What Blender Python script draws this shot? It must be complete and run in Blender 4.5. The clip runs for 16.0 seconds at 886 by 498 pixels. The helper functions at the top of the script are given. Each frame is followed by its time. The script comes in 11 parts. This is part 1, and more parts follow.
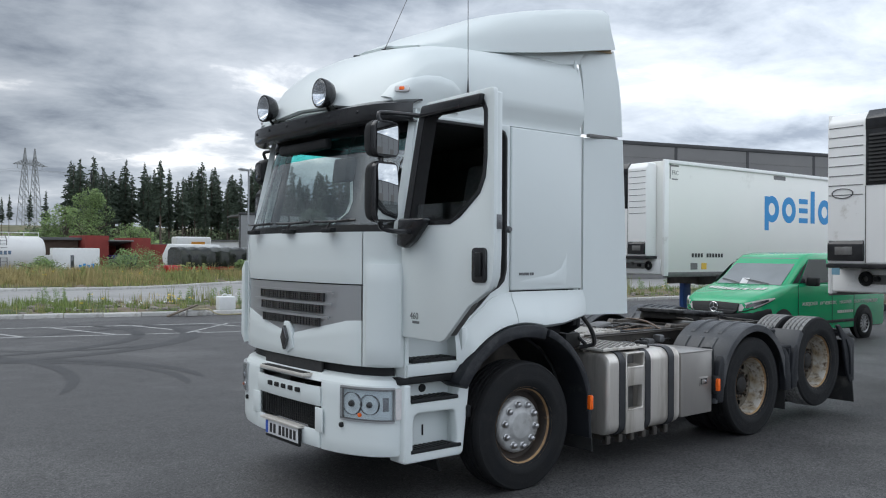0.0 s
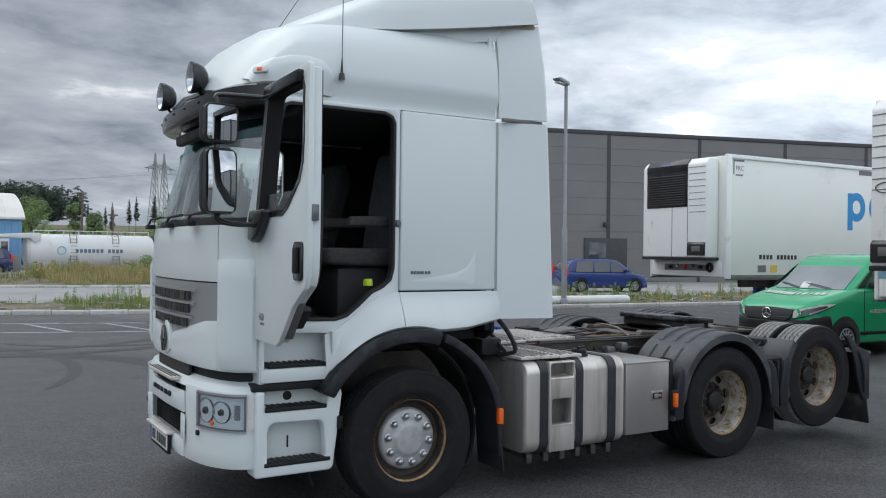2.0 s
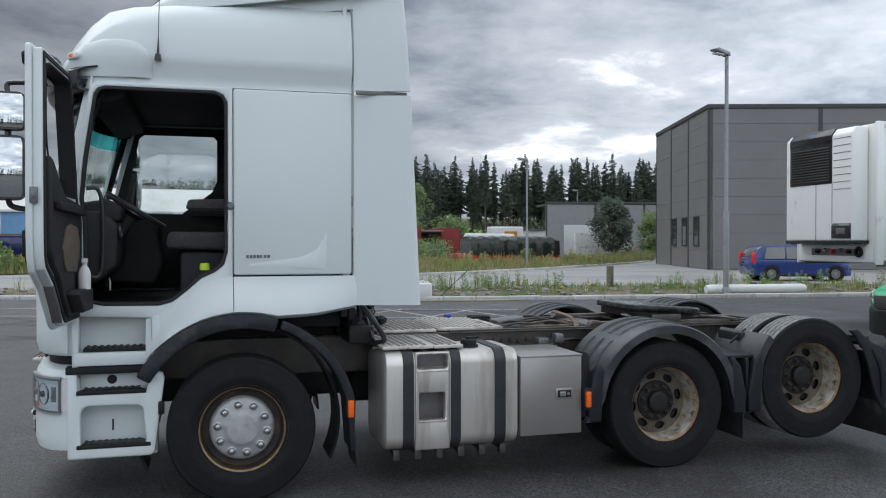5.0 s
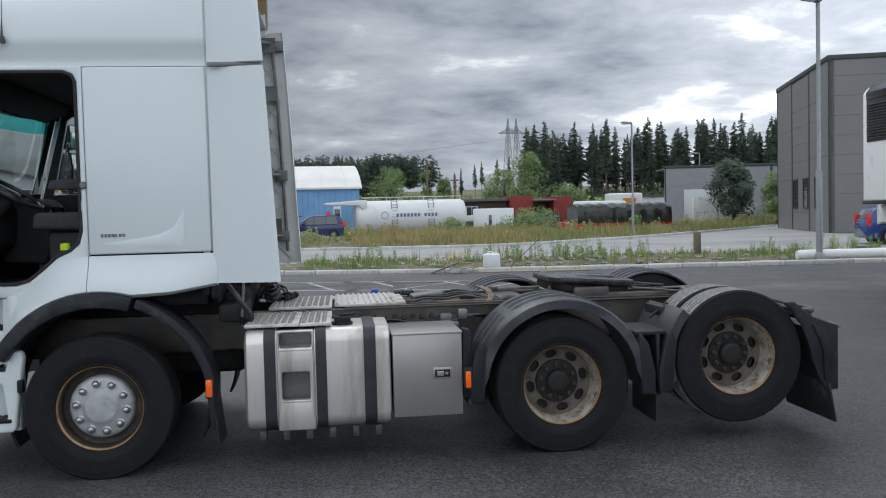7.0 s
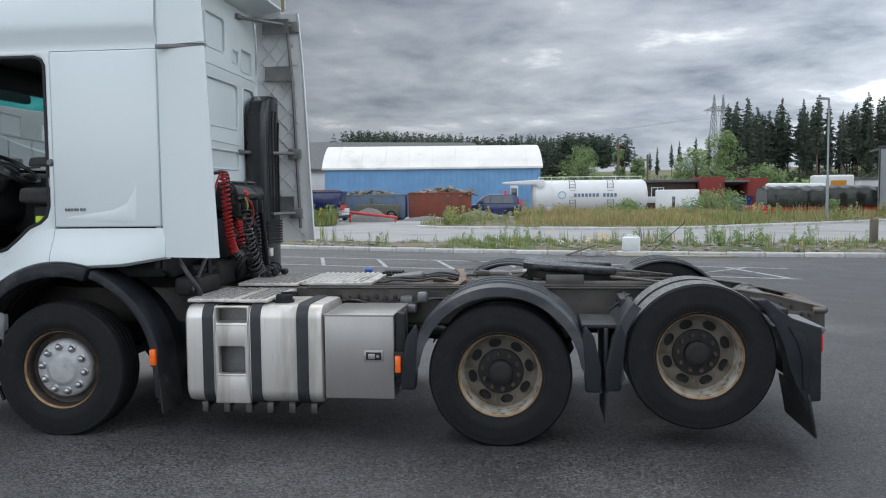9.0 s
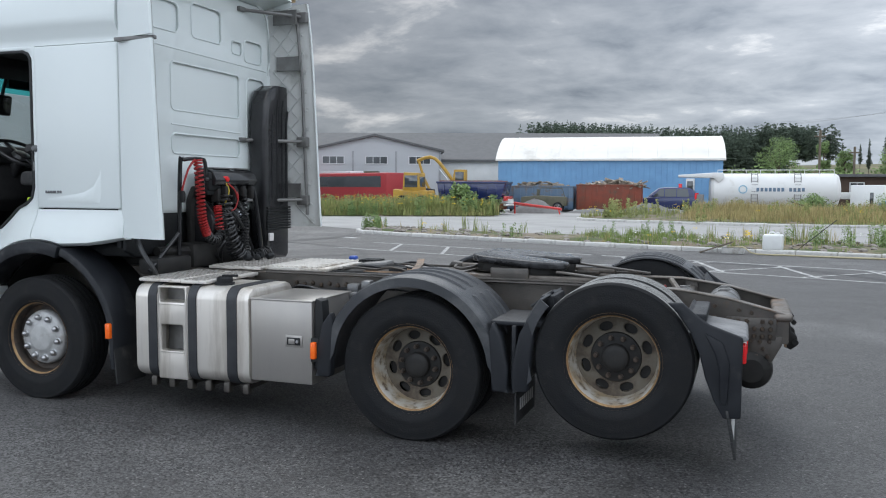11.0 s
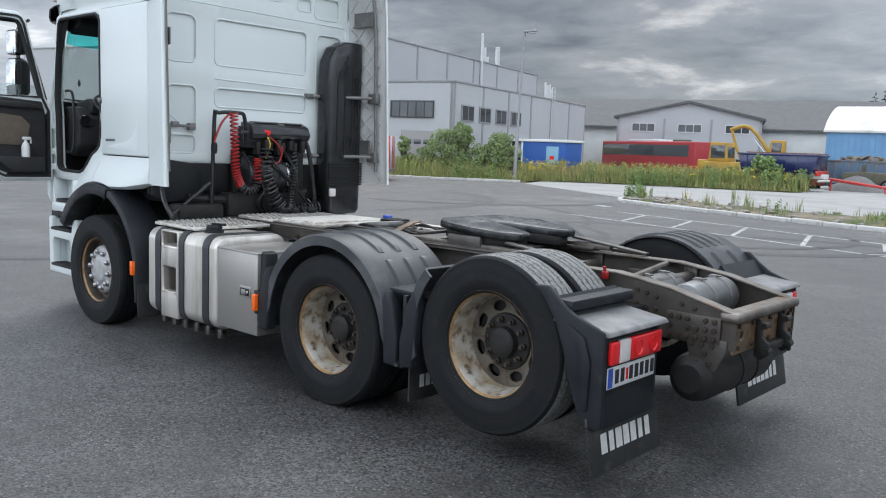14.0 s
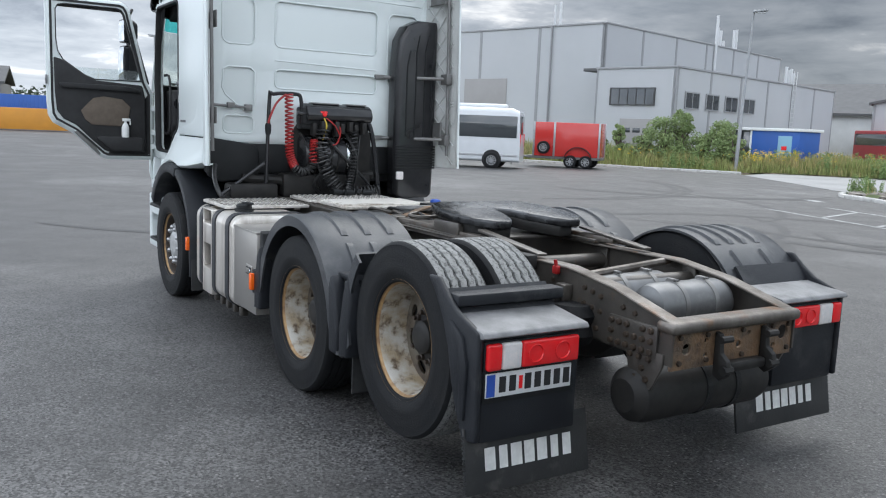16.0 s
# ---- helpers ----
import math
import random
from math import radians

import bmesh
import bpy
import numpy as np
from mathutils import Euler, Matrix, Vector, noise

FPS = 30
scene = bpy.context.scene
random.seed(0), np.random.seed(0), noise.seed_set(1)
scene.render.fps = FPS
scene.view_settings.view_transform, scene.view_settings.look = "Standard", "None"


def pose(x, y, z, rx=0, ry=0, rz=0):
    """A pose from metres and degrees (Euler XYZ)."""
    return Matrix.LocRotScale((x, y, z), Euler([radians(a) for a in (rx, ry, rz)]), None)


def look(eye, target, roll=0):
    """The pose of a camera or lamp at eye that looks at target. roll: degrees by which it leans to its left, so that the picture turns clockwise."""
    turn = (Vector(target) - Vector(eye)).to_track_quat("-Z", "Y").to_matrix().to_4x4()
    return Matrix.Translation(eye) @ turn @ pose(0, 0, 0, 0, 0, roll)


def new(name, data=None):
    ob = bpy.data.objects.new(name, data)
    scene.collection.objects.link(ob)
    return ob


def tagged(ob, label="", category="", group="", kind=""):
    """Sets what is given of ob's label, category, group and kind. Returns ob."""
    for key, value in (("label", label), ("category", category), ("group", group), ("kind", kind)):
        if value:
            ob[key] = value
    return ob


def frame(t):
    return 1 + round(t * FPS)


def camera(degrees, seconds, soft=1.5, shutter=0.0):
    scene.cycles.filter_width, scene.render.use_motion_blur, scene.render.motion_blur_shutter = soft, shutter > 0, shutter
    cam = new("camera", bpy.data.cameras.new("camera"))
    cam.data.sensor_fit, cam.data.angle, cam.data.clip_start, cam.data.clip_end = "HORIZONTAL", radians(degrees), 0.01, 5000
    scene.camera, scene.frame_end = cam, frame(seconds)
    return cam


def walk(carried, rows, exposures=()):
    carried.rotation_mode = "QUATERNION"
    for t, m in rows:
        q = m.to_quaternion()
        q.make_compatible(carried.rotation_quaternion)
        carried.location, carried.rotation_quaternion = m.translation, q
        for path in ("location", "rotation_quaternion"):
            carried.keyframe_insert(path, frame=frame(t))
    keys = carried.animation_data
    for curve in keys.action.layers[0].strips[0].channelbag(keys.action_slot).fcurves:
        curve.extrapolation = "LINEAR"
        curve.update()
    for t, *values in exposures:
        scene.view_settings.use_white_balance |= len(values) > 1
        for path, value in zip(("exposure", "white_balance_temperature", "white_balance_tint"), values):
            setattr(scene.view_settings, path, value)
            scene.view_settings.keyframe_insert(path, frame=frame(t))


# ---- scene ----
# The truck stands along x with its front axle at x = 0, its middle on y = 0 and the ground at z = 0.
cam = camera(55.5, 16.0, soft=1.1)
METRES, EYE, TURN, EAST, NORTH = 14.8, 1.85, -39.2, -4.688, -5.952
ROWS = [
    (0.0, 0.0, 0.0, 0.0, -0.0, 0.27, -0.36),
    (0.5, 0.0295, 0.0075, -0.0006, 2.38, -0.25, -1.3),
    (1.0, 0.056, 0.0212, -0.0001, 4.41, -0.33, -0.95),
    (1.5, 0.0867, 0.031, 0.0002, 5.96, -0.02, -1.07),
    (2.0, 0.1129, 0.0478, -0.0014, 7.85, 0.29, -0.68),
    (2.5, 0.1421, 0.057, -0.0009, 10.63, 0.72, -0.05),
    (3.0, 0.1705, 0.0689, -0.0016, 13.47, 0.64, -0.43),
    (5.5, 0.3104, 0.1426, -0.0039, 25.22, -0.79, 0.7),
    (6.0, 0.3365, 0.1611, -0.0037, 27.14, -1.07, 1.33),
    (6.5, 0.3646, 0.1809, -0.0042, 29.74, -1.86, 1.29),
    (7.0, 0.3886, 0.2048, -0.0044, 32.21, -2.46, 1.48),
    (7.5, 0.4142, 0.226, -0.0044, 37.06, -2.23, 1.65),
    (8.0, 0.435, 0.25, -0.0056, 40.58, -2.31, 1.01),
    (8.5, 0.4581, 0.2718, -0.006, 43.19, -2.74, 1.06),
    (9.0, 0.4795, 0.2939, -0.006, 45.78, -3.62, 0.61),
    (11.5, 0.5622, 0.4304, -0.008, 62.25, -4.45, -0.46),
    (12.0, 0.5698, 0.4604, -0.008, 65.84, -4.91, -0.64),
    (12.5, 0.58, 0.491, -0.0079, 70.27, -5.12, -0.47),
    (13.0, 0.5835, 0.5201, -0.0087, 73.61, -5.75, -0.95),
    (13.5, 0.5884, 0.5499, -0.0087, 77.37, -6.33, -1.48),
    (14.0, 0.5884, 0.5789, -0.0086, 81.2, -6.83, -2.1),
    (14.5, 0.5859, 0.6072, -0.0079, 84.55, -7.08, -2.23),
    (15.0, 0.5844, 0.6367, -0.0077, 89.52, -7.58, -2.61),
    (15.5, 0.5739, 0.6639, -0.0088, 93.77, -8.06, -2.59),
    (16.0, 0.5649, 0.6926, -0.0089, 97.37, -8.16, -2.33),
]
EXPOSURES = [(0.0, 0.64), (2.5, 0.61), (5.5, 0.62), (9.0, 0.90), (12.0, 1.14), (14.0, 1.26), (16.0, 1.33)]
walk(cam, [(t, pose(EAST, NORTH, EYE, 0, 0, TURN) @ pose(METRES * x, METRES * y, METRES * z, 90 + pitch, roll, yaw)) for t, x, y, z, yaw, pitch, roll in ROWS], EXPOSURES)

# ---- sky and sun ----
SUN_WAY = Vector((-0.36, 0.48, 0.80)).normalized()
world = bpy.data.worlds.new("overcast_sky")
scene.world = world
world.use_nodes = True


def build_sky(nt):
    n, l = nt.nodes, nt.links
    n.clear()
    out, bg = n.new("ShaderNodeOutputWorld"), n.new("ShaderNodeBackground")
    sky = n.new("ShaderNodeTexSky")
    sky.sky_type, sky.sun_disc = "NISHITA", False
    sky.sun_elevation, sky.sun_rotation = math.asin(SUN_WAY.z), math.atan2(SUN_WAY.x, SUN_WAY.y)
    coord = n.new("ShaderNodeTexCoord")
    sep = n.new("ShaderNodeSeparateXYZ")
    l.new(coord.outputs["Generated"], sep.inputs[0])
    up = n.new("ShaderNodeMath")
    up.operation = "MAXIMUM"
    up.inputs[1].default_value = 0.0
    l.new(sep.outputs["Z"], up.inputs[0])
    low = n.new("ShaderNodeMath")
    low.operation = "ADD"
    low.inputs[1].default_value = 0.16
    l.new(up.outputs[0], low.inputs[0])
    comb = n.new("ShaderNodeCombineXYZ")
    for k in (0, 1):
        d = n.new("ShaderNodeMath")
        d.operation = "DIVIDE"
        l.new(sep.outputs[k], d.inputs[0])
        l.new(low.outputs[0], d.inputs[1])
        l.new(d.outputs[0], comb.inputs[k])
    big, small = n.new("ShaderNodeTexNoise"), n.new("ShaderNodeTexNoise")
    for tex, scale, detail, rough in ((big, 0.95, 9.0, 0.56), (small, 3.0, 8.0, 0.60)):
        tex.inputs["Scale"].default_value = scale
        tex.inputs["Detail"].default_value = detail
        tex.inputs["Roughness"].default_value = rough
        tex.inputs["Distortion"].default_value = 0.35
        l.new(comb.outputs[0], tex.inputs["Vector"])
    mix = n.new("ShaderNodeMix")
    mix.inputs["Factor"].default_value = 0.30
    l.new(big.outputs["Fac"], mix.inputs["A"])
    l.new(small.outputs["Fac"], mix.inputs["B"])
    ramp = n.new("ShaderNodeValToRGB")
    e = ramp.color_ramp.elements
    e[0].position, e[0].color = 0.385, (0.24, 0.28, 0.345, 1)
    e[1].position, e[1].color = 0.635, (1.17, 1.19, 1.22, 1)
    for p, c in ((0.46, (0.40, 0.45, 0.52, 1)), (0.56, (0.59, 0.64, 0.71, 1))):
        x = e.new(p)
        x.color = c
    l.new(mix.outputs["Result"], ramp.inputs["Fac"])
    haze = n.new("ShaderNodeMapRange")
    haze.inputs["From Min"].default_value, haze.inputs["From Max"].default_value = 0.0, 0.11
    haze.inputs["To Min"].default_value, haze.inputs["To Max"].default_value = 0.38, 0.0
    l.new(up.outputs[0], haze.inputs["Value"])
    pale = n.new("ShaderNodeMix")
    pale.data_type = "RGBA"
    l.new(haze.outputs["Result"], pale.inputs["Factor"])
    l.new(ramp.outputs["Color"], pale.inputs["A"])
    pale.inputs["B"].default_value = (0.56, 0.635, 0.725, 1)
    cover = n.new("ShaderNodeMix")
    cover.data_type = "RGBA"
    cover.inputs["Factor"].default_value = 0.99
    dim = n.new("ShaderNodeVectorMath")
    dim.operation = "SCALE"
    dim.inputs["Scale"].default_value = 0.22
    l.new(sky.outputs[0], dim.inputs[0])
    l.new(dim.outputs[0], cover.inputs["A"])
    # thick cloud overhead; it is thinner towards the south-west
    rise_k = n.new("ShaderNodeMapRange")
    rise_k.inputs["To Min"].default_value, rise_k.inputs["To Max"].default_value = 0.92, 0.94
    l.new(up.outputs[0], rise_k.inputs["Value"])
    glow = n.new("ShaderNodeVectorMath")
    glow.operation = "DOT_PRODUCT"
    glow.inputs[1].default_value = Vector((-0.90, -0.44, 0.0))
    l.new(coord.outputs["Generated"], glow.inputs[0])
    gl = n.new("ShaderNodeMapRange")
    gl.inputs["From Min"].default_value = 0.22
    gl.inputs["To Min"].default_value, gl.inputs["To Max"].default_value = 0.94, 2.3
    l.new(glow.outputs["Value"], gl.inputs["Value"])
    prod = n.new("ShaderNodeMath")
    prod.operation = "MULTIPLY"
    l.new(rise_k.outputs[0], prod.inputs[0])
    l.new(gl.outputs[0], prod.inputs[1])
    # heavier cloud towards the north-west, thinner towards the south-east
    heavy = n.new("ShaderNodeVectorMath")
    heavy.operation = "DOT_PRODUCT"
    heavy.inputs[1].default_value = Vector((-0.85, 0.53, 0.0))
    l.new(coord.outputs["Generated"], heavy.inputs[0])
    hv = n.new("ShaderNodeMapRange")
    hv.inputs["From Min"].default_value, hv.inputs["From Max"].default_value = -0.85, 0.85
    hv.inputs["To Min"].default_value, hv.inputs["To Max"].default_value = 1.60, 0.27
    l.new(heavy.outputs["Value"], hv.inputs["Value"])
    both = n.new("ShaderNodeMath")
    both.operation = "MULTIPLY"
    l.new(prod.outputs[0], both.inputs[0])
    l.new(hv.outputs[0], both.inputs[1])
    # thin bright cloud round the hidden sun
    halo = n.new("ShaderNodeVectorMath")
    halo.operation = "DOT_PRODUCT"
    halo.inputs[1].default_value = SUN_WAY
    l.new(coord.outputs["Generated"], halo.inputs[0])
    hl = n.new("ShaderNodeMapRange")
    hl.interpolation_type = "SMOOTHSTEP"
    hl.inputs["From Min"].default_value, hl.inputs["From Max"].default_value = 0.66, 1.0
    hl.inputs["To Min"].default_value, hl.inputs["To Max"].default_value = 0.0, 1.7
    l.new(halo.outputs["Value"], hl.inputs["Value"])
    aloft = n.new("ShaderNodeMapRange")
    aloft.interpolation_type = "SMOOTHSTEP"
    aloft.inputs["From Min"].default_value, aloft.inputs["From Max"].default_value = 0.26, 0.58
    l.new(up.outputs[0], aloft.inputs["Value"])
    gain = n.new("ShaderNodeMath")
    gain.operation = "MULTIPLY_ADD"
    gain.inputs[2].default_value = 1.0
    l.new(hl.outputs[0], gain.inputs[0])
    l.new(aloft.outputs[0], gain.inputs[1])
    thin = n.new("ShaderNodeMath")
    thin.operation = "MULTIPLY"
    l.new(both.outputs[0], thin.inputs[0])
    l.new(gain.outputs[0], thin.inputs[1])
    lit = n.new("ShaderNodeVectorMath")
    lit.operation = "SCALE"
    l.new(pale.outputs["Result"], lit.inputs[0])
    l.new(thin.outputs[0], lit.inputs["Scale"])
    l.new(lit.outputs[0], cover.inputs["B"])
    l.new(cover.outputs["Result"], bg.inputs["Color"])
    bg.inputs["Strength"].default_value = 1.0
    l.new(bg.outputs[0], out.inputs[0])


build_sky(world.node_tree)
sun = new("sun", bpy.data.lights.new("sun", "SUN"))
sun.data.energy, sun.data.angle, sun.data.color = 0.65, radians(50), (1.0, 1.0, 0.97)
sun.matrix_world = look(SUN_WAY * 20, (0, 0, 0))

# ---- materials ----
def material(name, color, rough=0.5, metal=0.0, coat=0.0, second=None, scale=8.0, amount=0.5, bump=0.0, bump_scale=60.0,
             dirt=None, dirt_scale=2.0, dirt_at=0.62, rough_var=0.0, space="Object", random_tint=0.0, island=0.0, trans=0.0, spec=0.5, stretch=(1, 1, 1)):
    """A Principled material: a base colour mixed with a second one by noise, dirt by a coarser noise, and bump."""
    m = bpy.data.materials.new(name)
    m.use_nodes = True
    nt = m.node_tree
    n, l = nt.nodes, nt.links
    b = n["Principled BSDF"]
    b.inputs["Roughness"].default_value, b.inputs["Metallic"].default_value = rough, metal
    b.inputs["Specular IOR Level"].default_value = spec
    b.inputs["Coat Weight"].default_value, b.inputs["Coat Roughness"].default_value = coat, 0.08
    b.inputs["Transmission Weight"].default_value = trans
    coord = n.new("ShaderNodeTexCoord")
    mp = n.new("ShaderNodeMapping")
    mp.inputs["Scale"].default_value = stretch
    l.new(coord.outputs[space], mp.inputs["Vector"])

    def noise_tex(sc, detail=6.0, rgh=0.6):
        t = n.new("ShaderNodeTexNoise")
        t.inputs["Scale"].default_value, t.inputs["Detail"].default_value, t.inputs["Roughness"].default_value = sc, detail, rgh
        l.new(mp.outputs[0], t.inputs["Vector"])
        return t

    def mixed(a, c, fac):
        x = n.new("ShaderNodeMix")
        x.data_type = "RGBA"
        for sock, val in (("A", a), ("B", c)):
            if isinstance(val, tuple):
                x.inputs[sock].default_value = (*val, 1)
            else:
                l.new(val, x.inputs[sock])
        l.new(fac, x.inputs["Factor"])
        return x.outputs["Result"]

    def spread(sock, lo, hi, to=1.0):
        r = n.new("ShaderNodeMapRange")
        r.inputs["From Min"].default_value, r.inputs["From Max"].default_value = lo, hi
        r.inputs["To Max"].default_value = to
        l.new(sock, r.inputs["Value"])
        return r.outputs["Result"]

    base = n.new("ShaderNodeRGB")
    base.outputs[0].default_value = (*color, 1)
    col = base.outputs[0]
    grain = noise_tex(scale)
    if second is not None:
        col = mixed(col, second, spread(grain.outputs["Fac"], 0.5 - 0.35 * (1.01 - amount), 0.5 + 0.35 * (1.01 - amount)))
    if dirt is not None:
        d = noise_tex(dirt_scale, 8.0, 0.65)
        col = mixed(col, dirt, spread(d.outputs["Fac"], dirt_at - 0.06, dirt_at + 0.10))
    if random_tint or island:
        src = n.new("ShaderNodeObjectInfo").outputs["Random"] if random_tint else n.new("ShaderNodeNewGeometry").outputs["Random Per Island"]
        hsv = n.new("ShaderNodeHueSaturation")
        v = n.new("ShaderNodeMapRange")
        k = random_tint or island
        v.inputs["To Min"].default_value, v.inputs["To Max"].default_value = 1 - k, 1 + k
        l.new(src, v.inputs["Value"])
        l.new(v.outputs[0], hsv.inputs["Value"])
        l.new(col, hsv.inputs["Color"])
        col = hsv.outputs[0]
    l.new(col, b.inputs["Base Color"])
    if rough_var:
        rv = n.new("ShaderNodeMapRange")
        rv.inputs["From Min"].default_value, rv.inputs["From Max"].default_value = 0.3, 0.7
        rv.inputs["To Min"].default_value, rv.inputs["To Max"].default_value = max(0.02, rough - rough_var), min(1, rough + rough_var)
        l.new(grain.outputs["Fac"], rv.inputs["Value"])
        l.new(rv.outputs[0], b.inputs["Roughness"])
    if bump:
        bt = noise_tex(bump_scale, 4.0)
        bn = n.new("ShaderNodeBump")
        bn.inputs["Strength"].default_value, bn.inputs["Distance"].default_value = min(1.0, bump), 0.01
        l.new(bt.outputs["Fac"], bn.inputs["Height"])
        l.new(bn.outputs[0], b.inputs["Normal"])
    return m


def glass_pane(name, tint, clear=0.85, rough=0.02, face=0.06):
    """Thin glass: it lets light through straight, and mirrors more the flatter it is seen."""
    m = bpy.data.materials.new(name)
    m.use_nodes = True
    n, l = m.node_tree.nodes, m.node_tree.links
    out = n["Material Output"]
    n.remove(n["Principled BSDF"])
    t, g, w, x = n.new("ShaderNodeBsdfTransparent"), n.new("ShaderNodeBsdfGlossy"), n.new("ShaderNodeLayerWeight"), n.new("ShaderNodeMixShader")
    t.inputs["Color"].default_value = (*[c * clear for c in tint], 1)
    g.inputs["Roughness"].default_value = rough
    w.inputs["Blend"].default_value = 0.5
    p, r = n.new("ShaderNodeMath"), n.new("ShaderNodeMapRange")
    p.operation = "POWER"
    p.inputs[1].default_value = 4.0
    l.new(w.outputs["Facing"], p.inputs[0])
    l.new(p.outputs[0], r.inputs["Value"])
    r.inputs["To Min"].default_value, r.inputs["To Max"].default_value = face, 0.7
    l.new(r.outputs[0], x.inputs["Fac"])
    l.new(t.outputs[0], x.inputs[1])
    l.new(g.outputs[0], x.inputs[2])
    l.new(x.outputs[0], out.inputs["Surface"])
    return m


def asphalt_material():
    m = material("asphalt", (0.0195, 0.0187, 0.0185), 0.56, spec=0.60, second=(0.029, 0.0284, 0.0285), scale=1.1, amount=0.35, dirt=(0.062, 0.061, 0.060), dirt_scale=0.16, dirt_at=0.58,
                 bump=0.40, bump_scale=120.0, rough_var=0.08, space="Object")
    n, l = m.node_tree.nodes, m.node_tree.links
    b = n["Principled BSDF"]
    old = b.inputs["Base Color"].links[0].from_socket
    coord = n.new("ShaderNodeTexCoord")
    v = n.new("ShaderNodeTexVoronoi")
    v.inputs["Scale"].default_value = 80.0
    l.new(coord.outputs["Object"], v.inputs["Vector"])
    h = n.new("ShaderNodeHueSaturation")
    r = n.new("ShaderNodeMapRange")
    sep = n.new("ShaderNodeSeparateColor")
    l.new(v.outputs["Color"], sep.inputs[0])
    r.inputs["To Min"].default_value, r.inputs["To Max"].default_value = 0.10, 3.2
    l.new(sep.outputs[0], r.inputs["Value"])
    l.new(r.outputs[0], h.inputs["Value"])
    l.new(old, h.inputs["Color"])
    # pale chips of stone in the binder
    chip = n.new("ShaderNodeTexVoronoi")
    chip.inputs["Scale"].default_value = 46.0
    l.new(coord.outputs["Object"], chip.inputs["Vector"])
    pick = n.new("ShaderNodeSeparateColor")
    l.new(chip.outputs["Color"], pick.inputs[0])
    some, near = n.new("ShaderNodeMapRange"), n.new("ShaderNodeMapRange")
    some.inputs["From Min"].default_value, some.inputs["From Max"].default_value = 0.80, 0.95
    near.inputs["From Min"].default_value, near.inputs["From Max"].default_value = 0.42, 0.26
    l.new(pick.outputs[1], some.inputs["Value"])
    l.new(chip.outputs["Distance"], near.inputs["Value"])
    both = n.new("ShaderNodeMath")
    both.operation = "MULTIPLY"
    l.new(some.outputs[0], both.inputs[0])
    l.new(near.outputs[0], both.inputs[1])
    stone = n.new("ShaderNodeMix")
    stone.data_type = "RGBA"
    l.new(both.outputs[0], stone.inputs["Factor"])
    l.new(h.outputs[0], stone.inputs["A"])
    stone.inputs["B"].default_value = (0.17, 0.165, 0.16, 1)
    l.new(stone.outputs["Result"], b.inputs["Base Color"])
    return m


asphalt = asphalt_material()
far_ground = material("far_ground", (0.075, 0.085, 0.035), 0.95, second=(0.16, 0.14, 0.075), scale=0.12, amount=0.5, dirt=(0.17, 0.13, 0.09), dirt_scale=0.035, dirt_at=0.6, bump=0.5, bump_scale=4)
soil = material("soil", (0.13, 0.10, 0.07), 0.95, second=(0.22, 0.18, 0.13), scale=3.0, amount=0.5, dirt=(0.06, 0.08, 0.025), dirt_scale=0.7, dirt_at=0.5, bump=0.9, bump_scale=25)
concrete = material("kerb_concrete", (0.46, 0.45, 0.43), 0.85, second=(0.55, 0.54, 0.52), scale=5, amount=0.4, dirt=(0.24, 0.22, 0.19), dirt_scale=2.2, dirt_at=0.58, bump=0.4, bump_scale=80, random_tint=0.12)
line_paint = material("line_paint", (0.50, 0.50, 0.49), 0.7, second=(0.24, 0.24, 0.24), scale=7, amount=0.65, dirt=(0.10, 0.10, 0.10), dirt_scale=3, dirt_at=0.58, bump=0.3, bump_scale=90)
white_paint = material("white_paint", (0.705, 0.752, 0.745), 0.36, coat=0.12, second=(0.685, 0.735, 0.73), scale=1.6, amount=0.2, rough_var=0.05)
rubber = material("tyre_rubber", (0.0095, 0.0105, 0.0125), 0.66, spec=0.20, second=(0.014, 0.014, 0.014), scale=6, amount=0.3, dirt=(0.026, 0.025, 0.024), dirt_scale=5, dirt_at=0.62, bump=0.35, bump_scale=90)
plastic = material("dark_plastic", (0.011, 0.012, 0.013), 0.5, spec=0.25, second=(0.02, 0.021, 0.022), scale=7, amount=0.35, bump=0.25, bump_scale=220, rough_var=0.1)
frame_steel = material("frame_steel", (0.066, 0.061, 0.057), 0.36, metal=0.4, second=(0.125, 0.112, 0.098), scale=5, amount=0.5, dirt=(0.15, 0.09, 0.05), dirt_scale=9, dirt_at=0.66, bump=0.2, bump_scale=80)
aluminium = material("brushed_aluminium", (0.76, 0.72, 0.665), 0.38, metal=0.72, second=(0.62, 0.585, 0.54), scale=3, amount=0.4, dirt=(0.40, 0.36, 0.31), dirt_scale=3.0, dirt_at=0.58, bump=0.08, bump_scale=140, rough_var=0.1, stretch=(1, 1, 0.12))
dark_hall = material("dark_grey_cladding", (0.165, 0.162, 0.16), 0.55, second=(0.19, 0.186, 0.183), scale=0.4, amount=0.4, bump=0.1, bump_scale=8)
light_hall = material("light_grey_cladding", (0.40, 0.41, 0.425), 0.55, second=(0.43, 0.44, 0.455), scale=0.3, amount=0.4, bump=0.1, bump_scale=8)
black_gap = material("black_shadow_gap", (0.012, 0.012, 0.013), 0.8)

